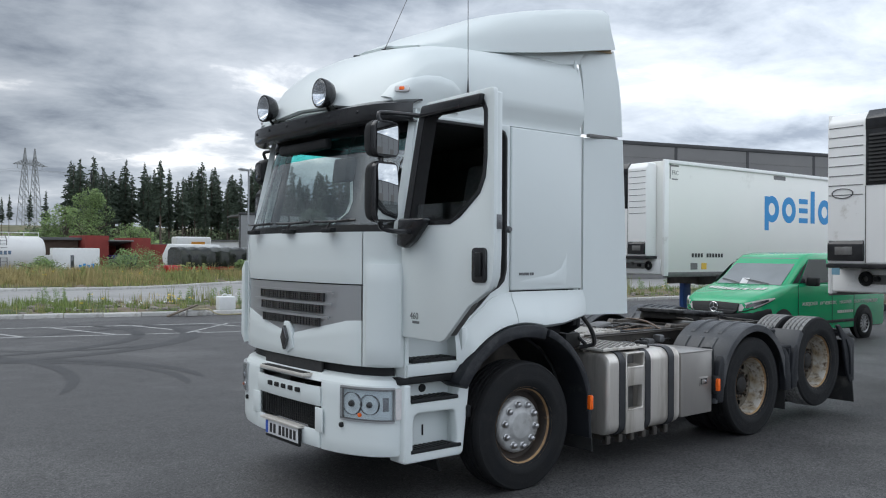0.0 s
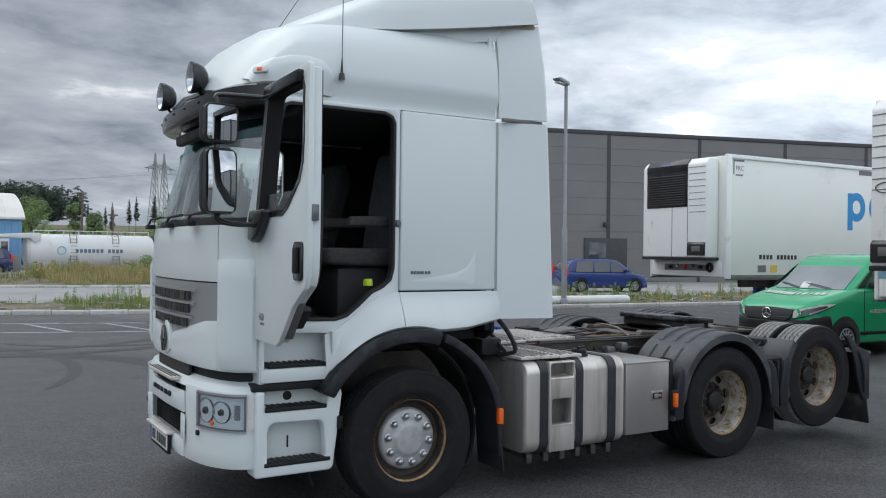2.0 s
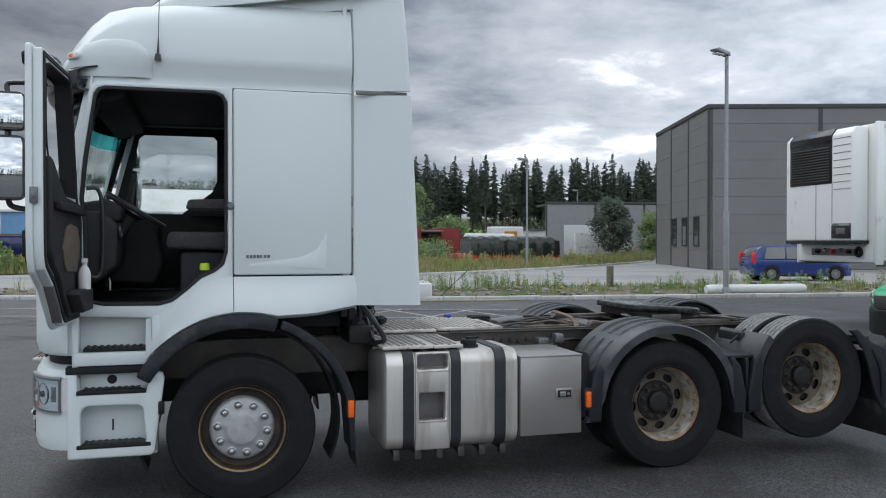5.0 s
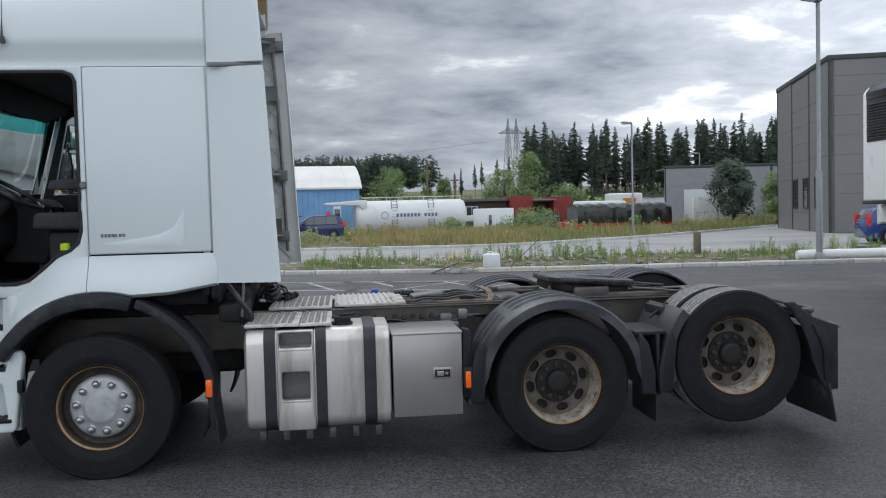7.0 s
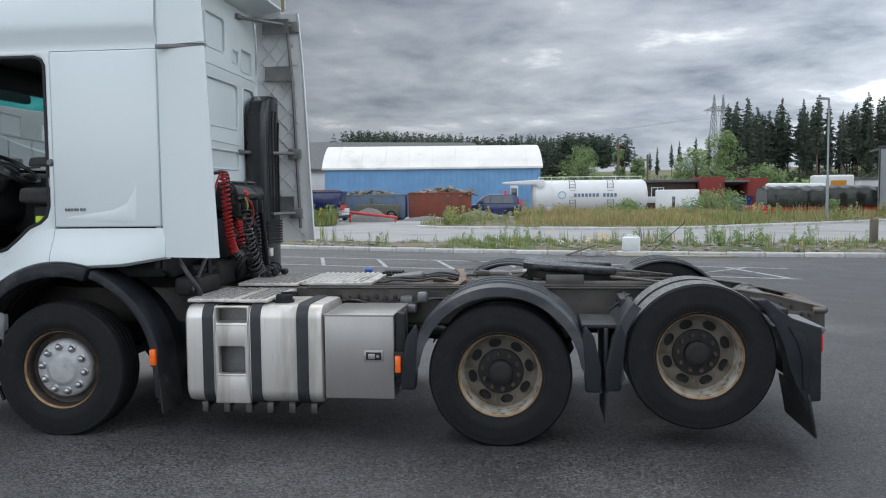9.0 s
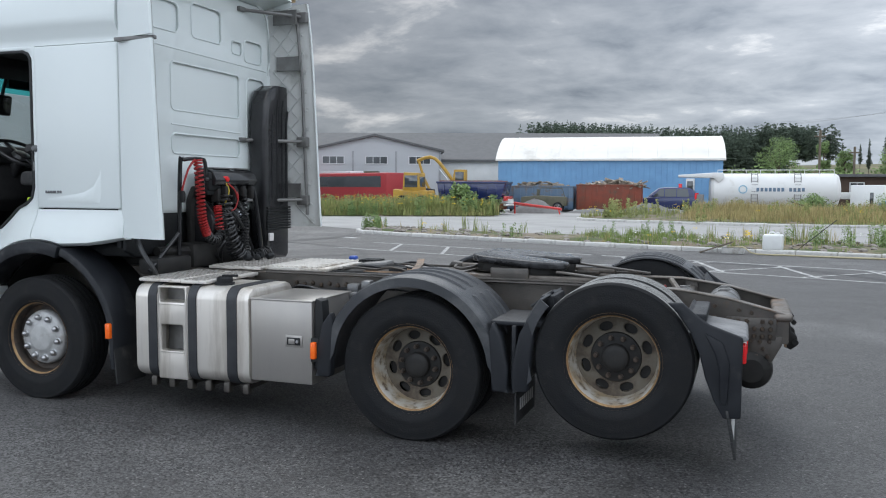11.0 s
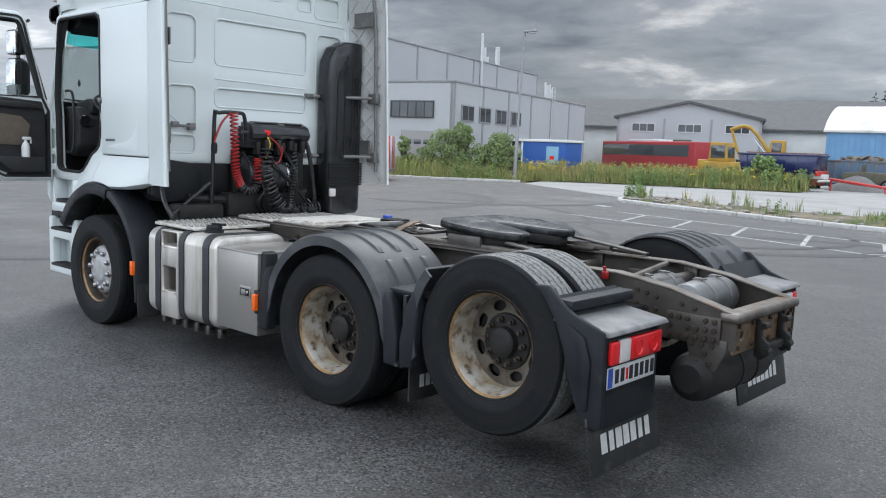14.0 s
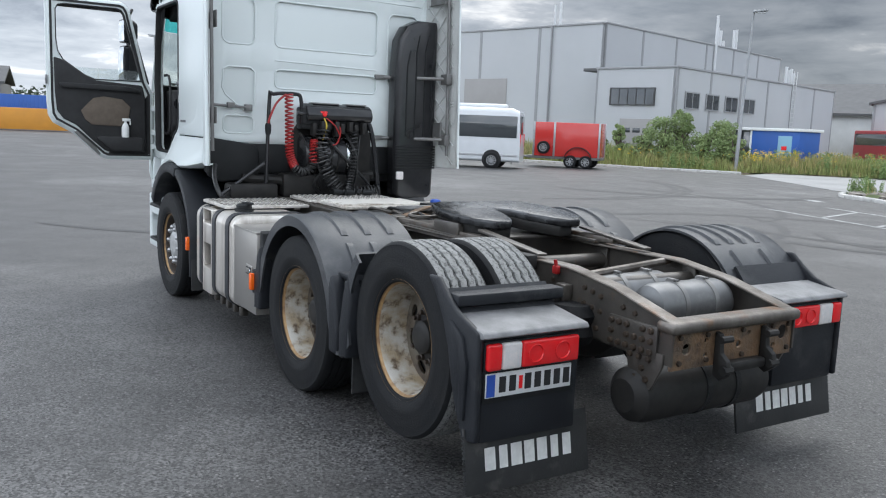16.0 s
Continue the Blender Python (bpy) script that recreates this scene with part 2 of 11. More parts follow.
# ---- mesh tools ----
def finish(bm, name, mat, angle=32):
    """A mesh from a bmesh: smooth faces, sharp where they meet at more than that angle."""
    bmesh.ops.recalc_face_normals(bm, faces=bm.faces)
    limit = radians(angle)
    for f in bm.faces:
        f.smooth = True
    for e in bm.edges:
        if len(e.link_faces) == 2 and e.calc_face_angle(0) > limit:
            e.smooth = False
    me = bpy.data.meshes.new(name)
    bm.to_mesh(me)
    bm.free()
    for m in (mat if isinstance(mat, (list, tuple)) else [mat]):
        me.materials.append(m)
    return me


def part(name, bm, material, parent=None, label="", at=None, angle=32):
    ob = new(name, finish(bm, name, material, angle))
    ob.parent = parent
    if at is not None:
        ob.matrix_basis = at
    return tagged(ob, label)


def thing(name, label, category, group="", at=None, kind=""):
    ob = new(name)
    ob.empty_display_size = 0.1
    if at is not None:
        ob.matrix_basis = at
    return tagged(ob, label, category, group, kind)


def bev(bm, w, seg=2, angle=30):
    if w > 0:
        es = [e for e in bm.edges if len(e.link_faces) == 2 and e.calc_face_angle(0) > radians(angle)]
        bmesh.ops.bevel(bm, geom=es, offset=w, segments=seg, profile=0.5, affect="EDGES", clamp_overlap=True)
    return bm


def box(x0, x1, y0, y1, z0, z1, w=0.008, seg=2):
    bm = bmesh.new()
    bmesh.ops.create_cube(bm, size=1)
    for v in bm.verts:
        v.co = Vector(((x0 + x1) / 2 + v.co.x * (x1 - x0), (y0 + y1) / 2 + v.co.y * (y1 - y0), (z0 + z1) / 2 + v.co.z * (z1 - z0)))
    return bev(bm, min(w, 0.45 * min(abs(x1 - x0), abs(y1 - y0), abs(z1 - z0))), seg)


def prism(outline, a, b, axis="y", w=0.0, seg=2, holes=()):
    """An outline in the two other axes (in the order x, y, z), carried along the axis from a to b."""
    bm = bmesh.new()

    def put(p, q):
        return {"x": (q, p[0], p[1]), "y": (p[0], q, p[1]), "z": (p[0], p[1], q)}[axis]

    if not holes:
        lo, hi = [bm.verts.new(put(p, a)) for p in outline], [bm.verts.new(put(p, b)) for p in outline]
        n = len(outline)
        bm.faces.new(lo)
        bm.faces.new(hi[::-1])
        for i in range(n):
            bm.faces.new((lo[i], hi[i], hi[(i + 1) % n], lo[(i + 1) % n]))
    else:
        edges = []
        for ring in (outline, *holes):
            vs = [bm.verts.new(put(p, a)) for p in ring]
            edges += [bm.edges.new((vs[i], vs[(i + 1) % len(vs)])) for i in range(len(vs))]
        bmesh.ops.triangle_fill(bm, use_beauty=True, use_dissolve=False, edges=edges)
        ext = bmesh.ops.extrude_face_region(bm, geom=list(bm.faces))
        d = Vector(put((0, 0), b)) - Vector(put((0, 0), a))
        for v in ext["geom"]:
            if isinstance(v, bmesh.types.BMVert):
                v.co += d
    bmesh.ops.recalc_face_normals(bm, faces=bm.faces)
    return bev(bm, w, seg)


def lathe(profile, segs=32, axis="y", arc=360.0, start=0.0):
    """Turns (radius, along) points about the axis."""
    bm = bmesh.new()
    full = arc >= 359.9
    rings = []
    for k in range(segs if full else segs + 1):
        t = radians(start + arc * k / segs)
        c, s = math.cos(t), math.sin(t)
        rings.append([bm.verts.new({"x": (a, r * c, r * s), "y": (r * c, a, r * s), "z": (r * c, r * s, a)}[axis]) for r, a in profile])
    for k in range(segs):
        p, q = rings[k], rings[(k + 1) % len(rings)]
        for i in range(len(profile) - 1):
            bm.faces.new((p[i], p[i + 1], q[i + 1], q[i]))
    bmesh.ops.remove_doubles(bm, verts=bm.verts, dist=1e-5)
    return bm


def tube(points, r, sides=8, smooth_steps=0, closed=False):
    pts = [Vector(p) for p in points]
    if smooth_steps:
        pts = curve(pts, smooth_steps)
    bm = bmesh.new()
    rings, n = [], None
    for i, p in enumerate(pts):
        d = (pts[min(i + 1, len(pts) - 1)] - pts[max(i - 1, 0)]).normalized()
        if n is None:
            n = d.orthogonal().normalized()
        n = (n - d * n.dot(d)).normalized()
        b = d.cross(n)
        rr = r(i / max(1, len(pts) - 1)) if callable(r) else r
        rings.append([bm.verts.new(p + (n * math.cos(2 * math.pi * k / sides) + b * math.sin(2 * math.pi * k / sides)) * rr) for k in range(sides)])
    for p, q in zip(rings, rings[1:]):
        for k in range(sides):
            bm.faces.new((p[k], p[(k + 1) % sides], q[(k + 1) % sides], q[k]))
    bm.faces.new(rings[0][::-1])
    bm.faces.new(rings[-1])
    return bm


def curve(pts, steps):
    """A smooth line through the points."""
    out = []
    for i in range(len(pts) - 1):
        p0, p1, p2, p3 = pts[max(i - 1, 0)], pts[i], pts[i + 1], pts[min(i + 2, len(pts) - 1)]
        for k in range(steps):
            t = k / steps
            out.append(0.5 * (2 * p1 + (p2 - p0) * t + (2 * p0 - 5 * p1 + 4 * p2 - p3) * t * t + (3 * p1 - p0 - 3 * p2 + p3) * t ** 3))
    return out + [pts[-1]]


def curve2(pts, steps):
    return [(v.x, v.y) for v in curve([Vector((p[0], p[1], 0)) for p in pts], steps)]


def loft(sections, closed=True, caps=True):
    """A skin over rings of equally many points."""
    bm = bmesh.new()
    rings = [[bm.verts.new(p) for p in s] for s in sections]
    n = len(rings[0])
    for p, q in zip(rings, rings[1:]):
        for k in range(n if closed else n - 1):
            bm.faces.new((p[k], p[(k + 1) % n], q[(k + 1) % n], q[k]))
    if caps and closed:
        bm.faces.new(rings[0][::-1])
        bm.faces.new(rings[-1])
    bmesh.ops.remove_doubles(bm, verts=bm.verts, dist=1e-5)
    return bm


def grid_sheet(rows, thick=0.0):
    """A sheet over a grid of points, with thickness against its normal."""
    bm = loft(rows, closed=False, caps=False)
    if thick:
        bmesh.ops.recalc_face_normals(bm, faces=bm.faces)
        bmesh.ops.solidify(bm, geom=list(bm.faces), thickness=thick)
    return bm


def merge(*bms):
    out = bmesh.new()
    for b in bms:
        me = bpy.data.meshes.new("join")
        b.to_mesh(me)
        b.free()
        out.from_mesh(me)
        bpy.data.meshes.remove(me)
    return out


def moved(bm, m):
    bm.transform(m)
    if m.determinant() < 0:
        bmesh.ops.reverse_faces(bm, faces=bm.faces)
    return bm


def mirror_y(bm):
    return moved(bm, Matrix.Diagonal((1, -1, 1, 1)))


def ring(cx, cz, r, a0, a1, n):
    return [(cx + r * math.cos(radians(a0 + (a1 - a0) * k / n)), cz + r * math.sin(radians(a0 + (a1 - a0) * k / n))) for k in range(n + 1)]


def rounded(x0, x1, z0, z1, r, n=4):
    """A rectangle with round corners."""
    return (ring(x1 - r, z1 - r, r, 0, 90, n) + ring(x0 + r, z1 - r, r, 90, 180, n)
            + ring(x0 + r, z0 + r, r, 180, 270, n) + ring(x1 - r, z0 + r, r, 270, 360, n))


def lettering(name, text, size, mat, parent, at, depth=0.002, squeeze=1.0, label=""):
    """Raised letters in the built-in font, standing in the x-z plane of at and read from -y."""
    cu = bpy.data.curves.new(name, "FONT")
    cu.body, cu.size, cu.extrude = text, size, depth
    tmp = bpy.data.objects.new(name, cu)
    scene.collection.objects.link(tmp)
    me = bpy.data.meshes.new_from_object(tmp.evaluated_get(bpy.context.evaluated_depsgraph_get()))
    bpy.data.objects.remove(tmp)
    bpy.data.curves.remove(cu)
    me.transform(Matrix.Rotation(radians(90), 4, "X") @ Matrix.Diagonal((squeeze, 1, 1, 1)))
    me.materials.clear()
    me.materials.append(mat)
    ob = new(name, me)
    ob.parent, ob.matrix_basis = parent, at
    return tagged(ob, label)

# ---- ground, yard, road, kerbs ----
gravel = material("gravel_road", (0.27, 0.268, 0.262), 0.85, second=(0.33, 0.327, 0.318), scale=0.5, amount=0.4, dirt=(0.21, 0.207, 0.20), dirt_scale=0.15, dirt_at=0.56, bump=0.5, bump_scale=50)
skid_mat = material("tyre_mark", (0.014, 0.014, 0.015), 0.52, spec=0.5, second=(0.026, 0.026, 0.027), scale=2.5, amount=0.5, bump=0.4, bump_scale=120)
stone_mat = material("loose_stone", (0.30, 0.27, 0.24), 0.9, second=(0.20, 0.18, 0.16), scale=6, amount=0.5, bump=0.5, bump_scale=30, random_tint=0.25)


def rise(x, y):
    """The land is flat near by and climbs into low hills far to the north."""
    r = math.hypot(x, y - 10)
    k = max(0.0, min(1.0, (r - 95) / 90)) * max(0.0, min(1.0, (y - 40) / 60))
    return k * (7.0 + 3.0 * noise.noise((x * 0.012, y * 0.012, 0.3)) + 4.0 * max(0.0, min(1.0, (-x - 10) / 60)))


rows = []
for r in (0.0, 20, 40, 60, 80, 95, 105, 115, 125, 135, 145, 160, 180, 210, 260, 340, 480, 800, 1600, 3000):
    row = []
    for k in range(97):
        a = 2 * math.pi * k / 96
        x, y = r * math.cos(a), 10 + r * math.sin(a)
        row.append((x, y, -0.035 + rise(x, y)))
    rows.append(row)
tagged(part("ground", grid_sheet(rows), far_ground), "rough grassland and bare earth climbing to low hills", "ground", kind="structure")

KERB = [(70, 11.0), (50, 12.6), (36, 13.9), (26, 14.9), (19, 15.55), (14.4, 16.1), (9.8, 16.75), (5.0, 17.65), (-0.3, 19.2), (-4.6, 20.8), (-7.3, 21.95)]
NOSE_K = [(-7.3, 21.95), (-8.25, 22.5), (-8.75, 23.3), (-8.7, 24.3), (-8.1, 25.0), (-7.2, 25.2)]
BACK = [(-7.2, 25.2), (-3.0, 24.0), (4.7, 23.3), (9.3, 22.9), (14.3, 22.5), (22, 21.8), (36, 20.0), (50, 18.2), (70, 16)]
YARD = [(-140, -90), (140, -90), (140, 4), (70, 11.0)] + KERB[1:] + NOSE_K[1:4] + [(-20.2, 32.3), (-28, 27.4), (-60, 12), (-140, 0)]
tagged(part("yard", prism(YARD, -0.5, 0.0, "z"), asphalt), "dark patched asphalt yard with tyre marks", "yard", kind="structure")
ROADP = [(-8.55, 24.6), (-7.2, 25.2)] + BACK[1:] + [(70, 36), (46, 46), (41, 70), (-40, 75), (-60, 60), (-30, 50), (-22, 37.5), (-19.9, 32.2)]
tagged(part("road", prism(ROADP, -0.5, -0.012, "z"), gravel), "pale worn asphalt and gravel road", "road", kind="structure")


def along(pts, step):
    """Places and headings at even steps along a line."""
    out, left = [], 0.0
    for (x0, y0), (x1, y1) in zip(pts, pts[1:]):
        d = math.hypot(x1 - x0, y1 - y0)
        t = left
        while t < d:
            out.append((x0 + (x1 - x0) * t / d, y0 + (y1 - y0) * t / d, math.degrees(math.atan2(y1 - y0, x1 - x0))))
            t += step
        left = t - d
    return out


def bank(name, front, back, height, mat, label, n=3.0, wob=0.12):
    """A low uneven bank of soil between two lines."""
    a = curve([Vector((*p, 0)) for p in front], 8)
    b = curve([Vector((*p, 0)) for p in back], 8)
    m = 90
    rows = []
    for i in range(m + 1):
        p = a[min(len(a) - 1, round(i / m * (len(a) - 1)))]
        q = b[min(len(b) - 1, round(i / m * (len(b) - 1)))]
        row = []
        for k in range(13):
            t = k / 12
            v = p.lerp(q, t)
            z = height * min(1.0, t * 9, (1 - t) * 5) + wob * noise.noise((v.x * 0.9, v.y * 0.9, 1.7)) * min(1, t * 6, (1 - t) * 4) - (0.06 if k in (0, 12) else 0)
            row.append((v.x, v.y, z))
        rows.append(row)
    return tagged(part(name, grid_sheet(rows), mat), label, "verge", kind="structure")


VERGE_F = [(x, y + 0.17) for x, y in KERB] + [(-8.05, 22.65), (-8.5, 23.4), (-8.45, 24.2)]
VERGE_B = [(x, y - 0.05) for x, y in BACK[::-1]] + [(-7.9, 24.85), (-8.3, 24.5), (-8.4, 24.3)]
bank("verge", VERGE_F, VERGE_B, 0.12, soil, "weedy strip of stony soil behind the kerb")
ISLE_F = [(-3.0, 39.6), (-1.7, 38.3), (2.8, 36.4), (9.3, 35.4), (14.0, 37.6), (20.0, 42.0), (30.0, 51.0), (37.0, 58.0)]
ISLE_B = [(-3.2, 41.5), (-1.0, 47.0), (3.0, 56.0), (9.3, 58.0), (16.0, 60.0), (24.0, 62.0), (32.0, 63.0), (40.0, 66.0)]
bank("verge_far", ISLE_F, ISLE_B, 0.16, soil, "overgrown island of dry grass beyond the road")
WEED_F = [(-60.0, 13.0), (-45.0, 20.5), (-28.0, 28.3), (-24.0, 30.4), (-20.9, 32.6), (-21.2, 35.5), (-18.0, 38.6), (-13.0, 40.8), (-8.9, 42.8)]
WEED_B = [(-66.0, 20.0), (-52.0, 29.0), (-36.0, 36.0), (-30.0, 42.0), (-27.0, 46.0), (-24.0, 48.0), (-19.0, 49.0), (-14.0, 49.5), (-10.0, 47.0)]
bank("verge_weeds", WEED_F, WEED_B, 0.10, soil, "rough weedy ground beside the road")

# painted lines and tyre marks, a few millimetres above the asphalt
def stripe(p, q, w, mat, z=0.004):
    d = Vector((q[0] - p[0], q[1] - p[1])).normalized()
    n = Vector((-d.y, d.x)) * w / 2
    return prism([(p[0] + n.x, p[1] + n.y), (q[0] + n.x, q[1] + n.y), (q[0] - n.x, q[1] - n.y), (p[0] - n.x, p[1] - n.y)], z - 0.003, z, "z")


upper = lambda x: 17.7 - 0.315 * (x + 5.6)
lower = lambda x: 15.3 - 0.325 * (x + 5.7)
for p, q in [((-5.6, upper(-5.6)), (9.2, upper(9.2))), ((-5.7, lower(-5.7)), (8.8, lower(8.8)))] + [((x, upper(x)), (x + 0.75, lower(x + 0.75))) for x in (-4.46, -2.75, -1.0, 0.75, 2.5, 4.3, 6.1, 7.9)]:
    tagged(part("line_marking", stripe(p, q, 0.10, line_paint), line_paint), "worn white parking line", "line", kind="structure")
for x in (2.6, 4.4, 6.2):
    tagged(part("line_marking", stripe((x + 0.3, lower(x + 0.3)), (x + 2.2, upper(x + 2.2)), 0.08, line_paint, 0.008), line_paint), "worn white hatch line", "line", kind="structure")
tagged(part("line_marking", stripe((-7.7, 19.9), (-7.0, 19.5), 0.30, line_paint), line_paint), "worn white patch", "line", kind="structure")


def mark(cx, cy, r, a0, a1, w=0.22, z=0.003):
    n = 40
    out = [(cx + (r + w * 0.5 * math.sin(math.pi * k / n) ** 0.4) * math.cos(radians(a0 + (a1 - a0) * k / n)), cy + (r + w * 0.5 * math.sin(math.pi * k / n) ** 0.4) * math.sin(radians(a0 + (a1 - a0) * k / n))) for k in range(n + 1)]
    inn = [(cx + (r - w * 0.5 * math.sin(math.pi * k / n) ** 0.4) * math.cos(radians(a0 + (a1 - a0) * k / n)), cy + (r - w * 0.5 * math.sin(math.pi * k / n) ** 0.4) * math.sin(radians(a0 + (a1 - a0) * k / n))) for k in range(n, -1, -1)]
    bm = bmesh.new()
    a = [bm.verts.new((*p, z)) for p in out]
    b = [bm.verts.new((*p, z)) for p in inn[::-1]]
    for k in range(n):
        bm.faces.new((a[k], a[k + 1], b[k + 1], b[k]))
    tagged(part("tyre_mark", bm, skid_mat), "dark curved tyre mark on the asphalt", "tyre mark", kind="structure")


for i, (cx, cy, r, a0, a1) in enumerate(((-3.0, 6.5, 3.2, -20, 120), (-3.0, 6.5, 3.5, -10, 110), (-1.0, 10.0, 4.4, 100, 230), (-6.0, 8.0, 5.0, -30, 70), (-14.0, 20.0, 6.0, -80, 20), (-14.0, 20.0, 6.35, -75, 15), (-18.0, 12.0, 9.0, -10, 80), (-18.0, 12.0, 9.4, -5, 75), (3.0, 9.0, 5.5, 20, 130), (-10.0, 10.0, 7.0, 20, 110), (-1.5, 14.0, 3.6, -120, 40), (-1.2, 13.8, 4.3, -130, 30), (0.5, 13.0, 2.6, -150, 10), (-9.0, 3.0, 5.5, -60, 60))):
    mark(cx, cy, r, a0, a1, 0.24 + 0.06 * (i % 3), 0.0025 + 0.00015 * i)

# kerb stones, each a piece
kerb_line = tagged(new("kerb"), "line of pale concrete kerb stones", "kerb", kind="structure")
kerb_me = finish(bev(prism([(-0.06, -0.10), (0.10, -0.10), (0.10, 0.13), (-0.035, 0.13), (-0.06, 0.10)], -0.49, 0.49, "x"), 0.010, 2), "kerb_stone", concrete)
short_me = finish(bev(prism([(-0.06, -0.10), (0.10, -0.10), (0.10, 0.13), (-0.035, 0.13), (-0.06, 0.10)], -0.24, 0.24, "x"), 0.010, 2), "kerb_stone", concrete)


def stones(pts, me, step, parent, flip=False):
    for x, y, a in along(pts, step):
        o = new("kerb_stone", me)
        o.parent = parent
        o.matrix_basis = pose(x, y, random.uniform(-0.012, 0.006), random.uniform(-1, 1), random.uniform(-0.4, 0.4), a + (0 if flip else 180) + random.uniform(-0.6, 0.6))


stones([(p.x, p.y) for p in curve([Vector((*p, 0)) for p in KERB[2:]], 6)], kerb_me, 1.0, kerb_line)
stones([(p.x, p.y) for p in curve([Vector((*p, 0)) for p in NOSE_K], 6)], short_me, 0.5, kerb_line)
kerb_far = tagged(new("kerb_far"), "kerb stones round the overgrown island", "kerb", kind="structure")
stones([(p.x, p.y) for p in curve([Vector((*p, 0)) for p in ISLE_F], 6)], kerb_me, 1.0, kerb_far, True)
kerb_west = tagged(new("kerb_west"), "kerb stones along the weedy ground", "kerb", kind="structure")
stones([(-52, 16.6), (-40.0, 22.6), (-28.0, 27.9), (-24.0, 30.0), (-20.6, 32.3)], kerb_me, 1.0, kerb_west, True)

# ---- halls ----
dark_post = material("dark_cladding_post", (0.035, 0.036, 0.038), 0.5, second=(0.05, 0.05, 0.052), scale=2, amount=0.3)
light_post = material("grey_cladding_post", (0.28, 0.285, 0.295), 0.5, second=(0.24, 0.245, 0.25), scale=2, amount=0.3)
window_dark = material("dark_window_glass", (0.03, 0.035, 0.04), 0.06, second=(0.05, 0.055, 0.06), scale=1.5, amount=0.3, spec=0.8)
frame_white = material("pale_window_frame", (0.55, 0.56, 0.57), 0.5)
door_grey = material("grey_roller_door", (0.26, 0.25, 0.245), 0.55, second=(0.29, 0.28, 0.275), scale=1, amount=0.3)
roof_dark = material("dark_felt_roof", (0.085, 0.085, 0.088), 0.8, second=(0.11, 0.11, 0.112), scale=1.5, amount=0.4)
roof_white = material("white_canvas_roof", (0.72, 0.70, 0.66), 0.7, second=(0.62, 0.60, 0.56), scale=0.5, amount=0.4, dirt=(0.50, 0.48, 0.44), dirt_scale=0.25, dirt_at=0.62)
wall_blue = material("blue_wall_sheet", (0.15, 0.32, 0.52), 0.6, second=(0.115, 0.245, 0.42), scale=0.6, amount=0.4, bump=0.1, bump_scale=10)
wall_white = material("white_render", (0.70, 0.705, 0.70), 0.7, second=(0.52, 0.525, 0.525), scale=0.4, amount=0.4)


def window(parent, m, w, h, panes=2, mat=None):
    """A framed window on a wall: m puts its middle on the wall, its face to -y."""
    f = part("window", moved(prism(rounded(-w / 2, w / 2, -h / 2, h / 2, 0.01, 1), -0.05, 0.03, "y", holes=(rounded(-w / 2 + 0.08, w / 2 - 0.08, -h / 2 + 0.08, h / 2 - 0.08, 0.01, 1),)), m), mat or dark_post, parent)
    step = (w - 0.16) / panes
    for k in range(panes):
        x = -w / 2 + 0.08 + step * k
        part("pane", moved(box(x + 0.02, x + step - 0.02, -0.02, 0.0, -h / 2 + 0.06, h / 2 - 0.06, 0.0), m), window_dark, f)
    for k in range(1, panes):
        x = -w / 2 + 0.08 + step * k
        part("mullion", moved(box(x - 0.03, x + 0.03, -0.045, 0.0, -h / 2 + 0.07, h / 2 - 0.07, 0.0), m), mat or dark_post, f)
    return f


def panelled(parent, m, length, h, post_step, wall_mat, post_mat, seam=1.15, first=0.0, edge=0.28):
    """A wall of horizontal sandwich panels between upright posts; it runs along x of m and faces -y."""
    posts = []
    x = first
    while x < length + 0.01:
        posts.append(min(x, length))
        x += post_step
    edges = sorted(set([0.0] + posts + [length]))
    for a, b in zip(edges, edges[1:]):
        if b - a < 0.3:
            continue
        z = 0.0
        while z < h - 0.05:
            z1 = min(h, z + seam)
            part("wall_panel", moved(box(a + 0.06, b - 0.06, 0.0, 0.14, z + 0.006, z1 - 0.006, 0.006, 1), m), wall_mat, parent)
            z = z1
    for a in edges:
        part("wall_post", moved(box(max(0, a - 0.13), min(length, a + 0.13), -0.03, 0.10, 0.0, h, 0.01, 1), m), post_mat, parent)
    part("wall_core", moved(box(0.0, length, 0.12, 0.30, 0.0, h, 0.0), m), wall_mat, parent)
    part("roof_edge", moved(box(-0.05, length + 0.05, -0.07, 0.35, h, h + edge, 0.02), m), post_mat, parent)


hall = thing("warehouse", "dark grey panelled warehouse with black posts and a flat roof", "warehouse")
HALL = pose(30.4, 39.4, 0, 0, 0, -17.2)
panelled(hall, HALL, 70, 10.15, 7.0, dark_hall, dark_post)
panelled(hall, pose(30.4, 39.4, 0, 0, 0, -17.2) @ pose(0, 14.2, 0, 0, 0, -90), 14.2, 10.15, 4.75, dark_hall, dark_post)
part("roof", moved(box(0, 70, 0.2, 14.1, 10.0, 10.2, 0.02), HALL), roof_dark, hall)
part("rear_wall", moved(box(0.2, 70, 13.9, 14.1, 0, 10, 0.02), HALL), dark_hall, hall)
for y in (2.6, 5.6, 8.4):
    window(hall, HALL @ pose(0, y, 0, 0, 0, -90) @ pose(0, -0.02, 2.45), 1.25, 2.0, 1)
ent = part("entrance_door", moved(box(5.2, 8.4, -0.10, 0.05, 0, 3.0, 0.02), HALL), dark_post, hall, "dark entrance door")
part("door_glass", moved(box(5.5, 6.8, -0.12, -0.09, 0.3, 2.7, 0.01), HALL), window_dark, ent)
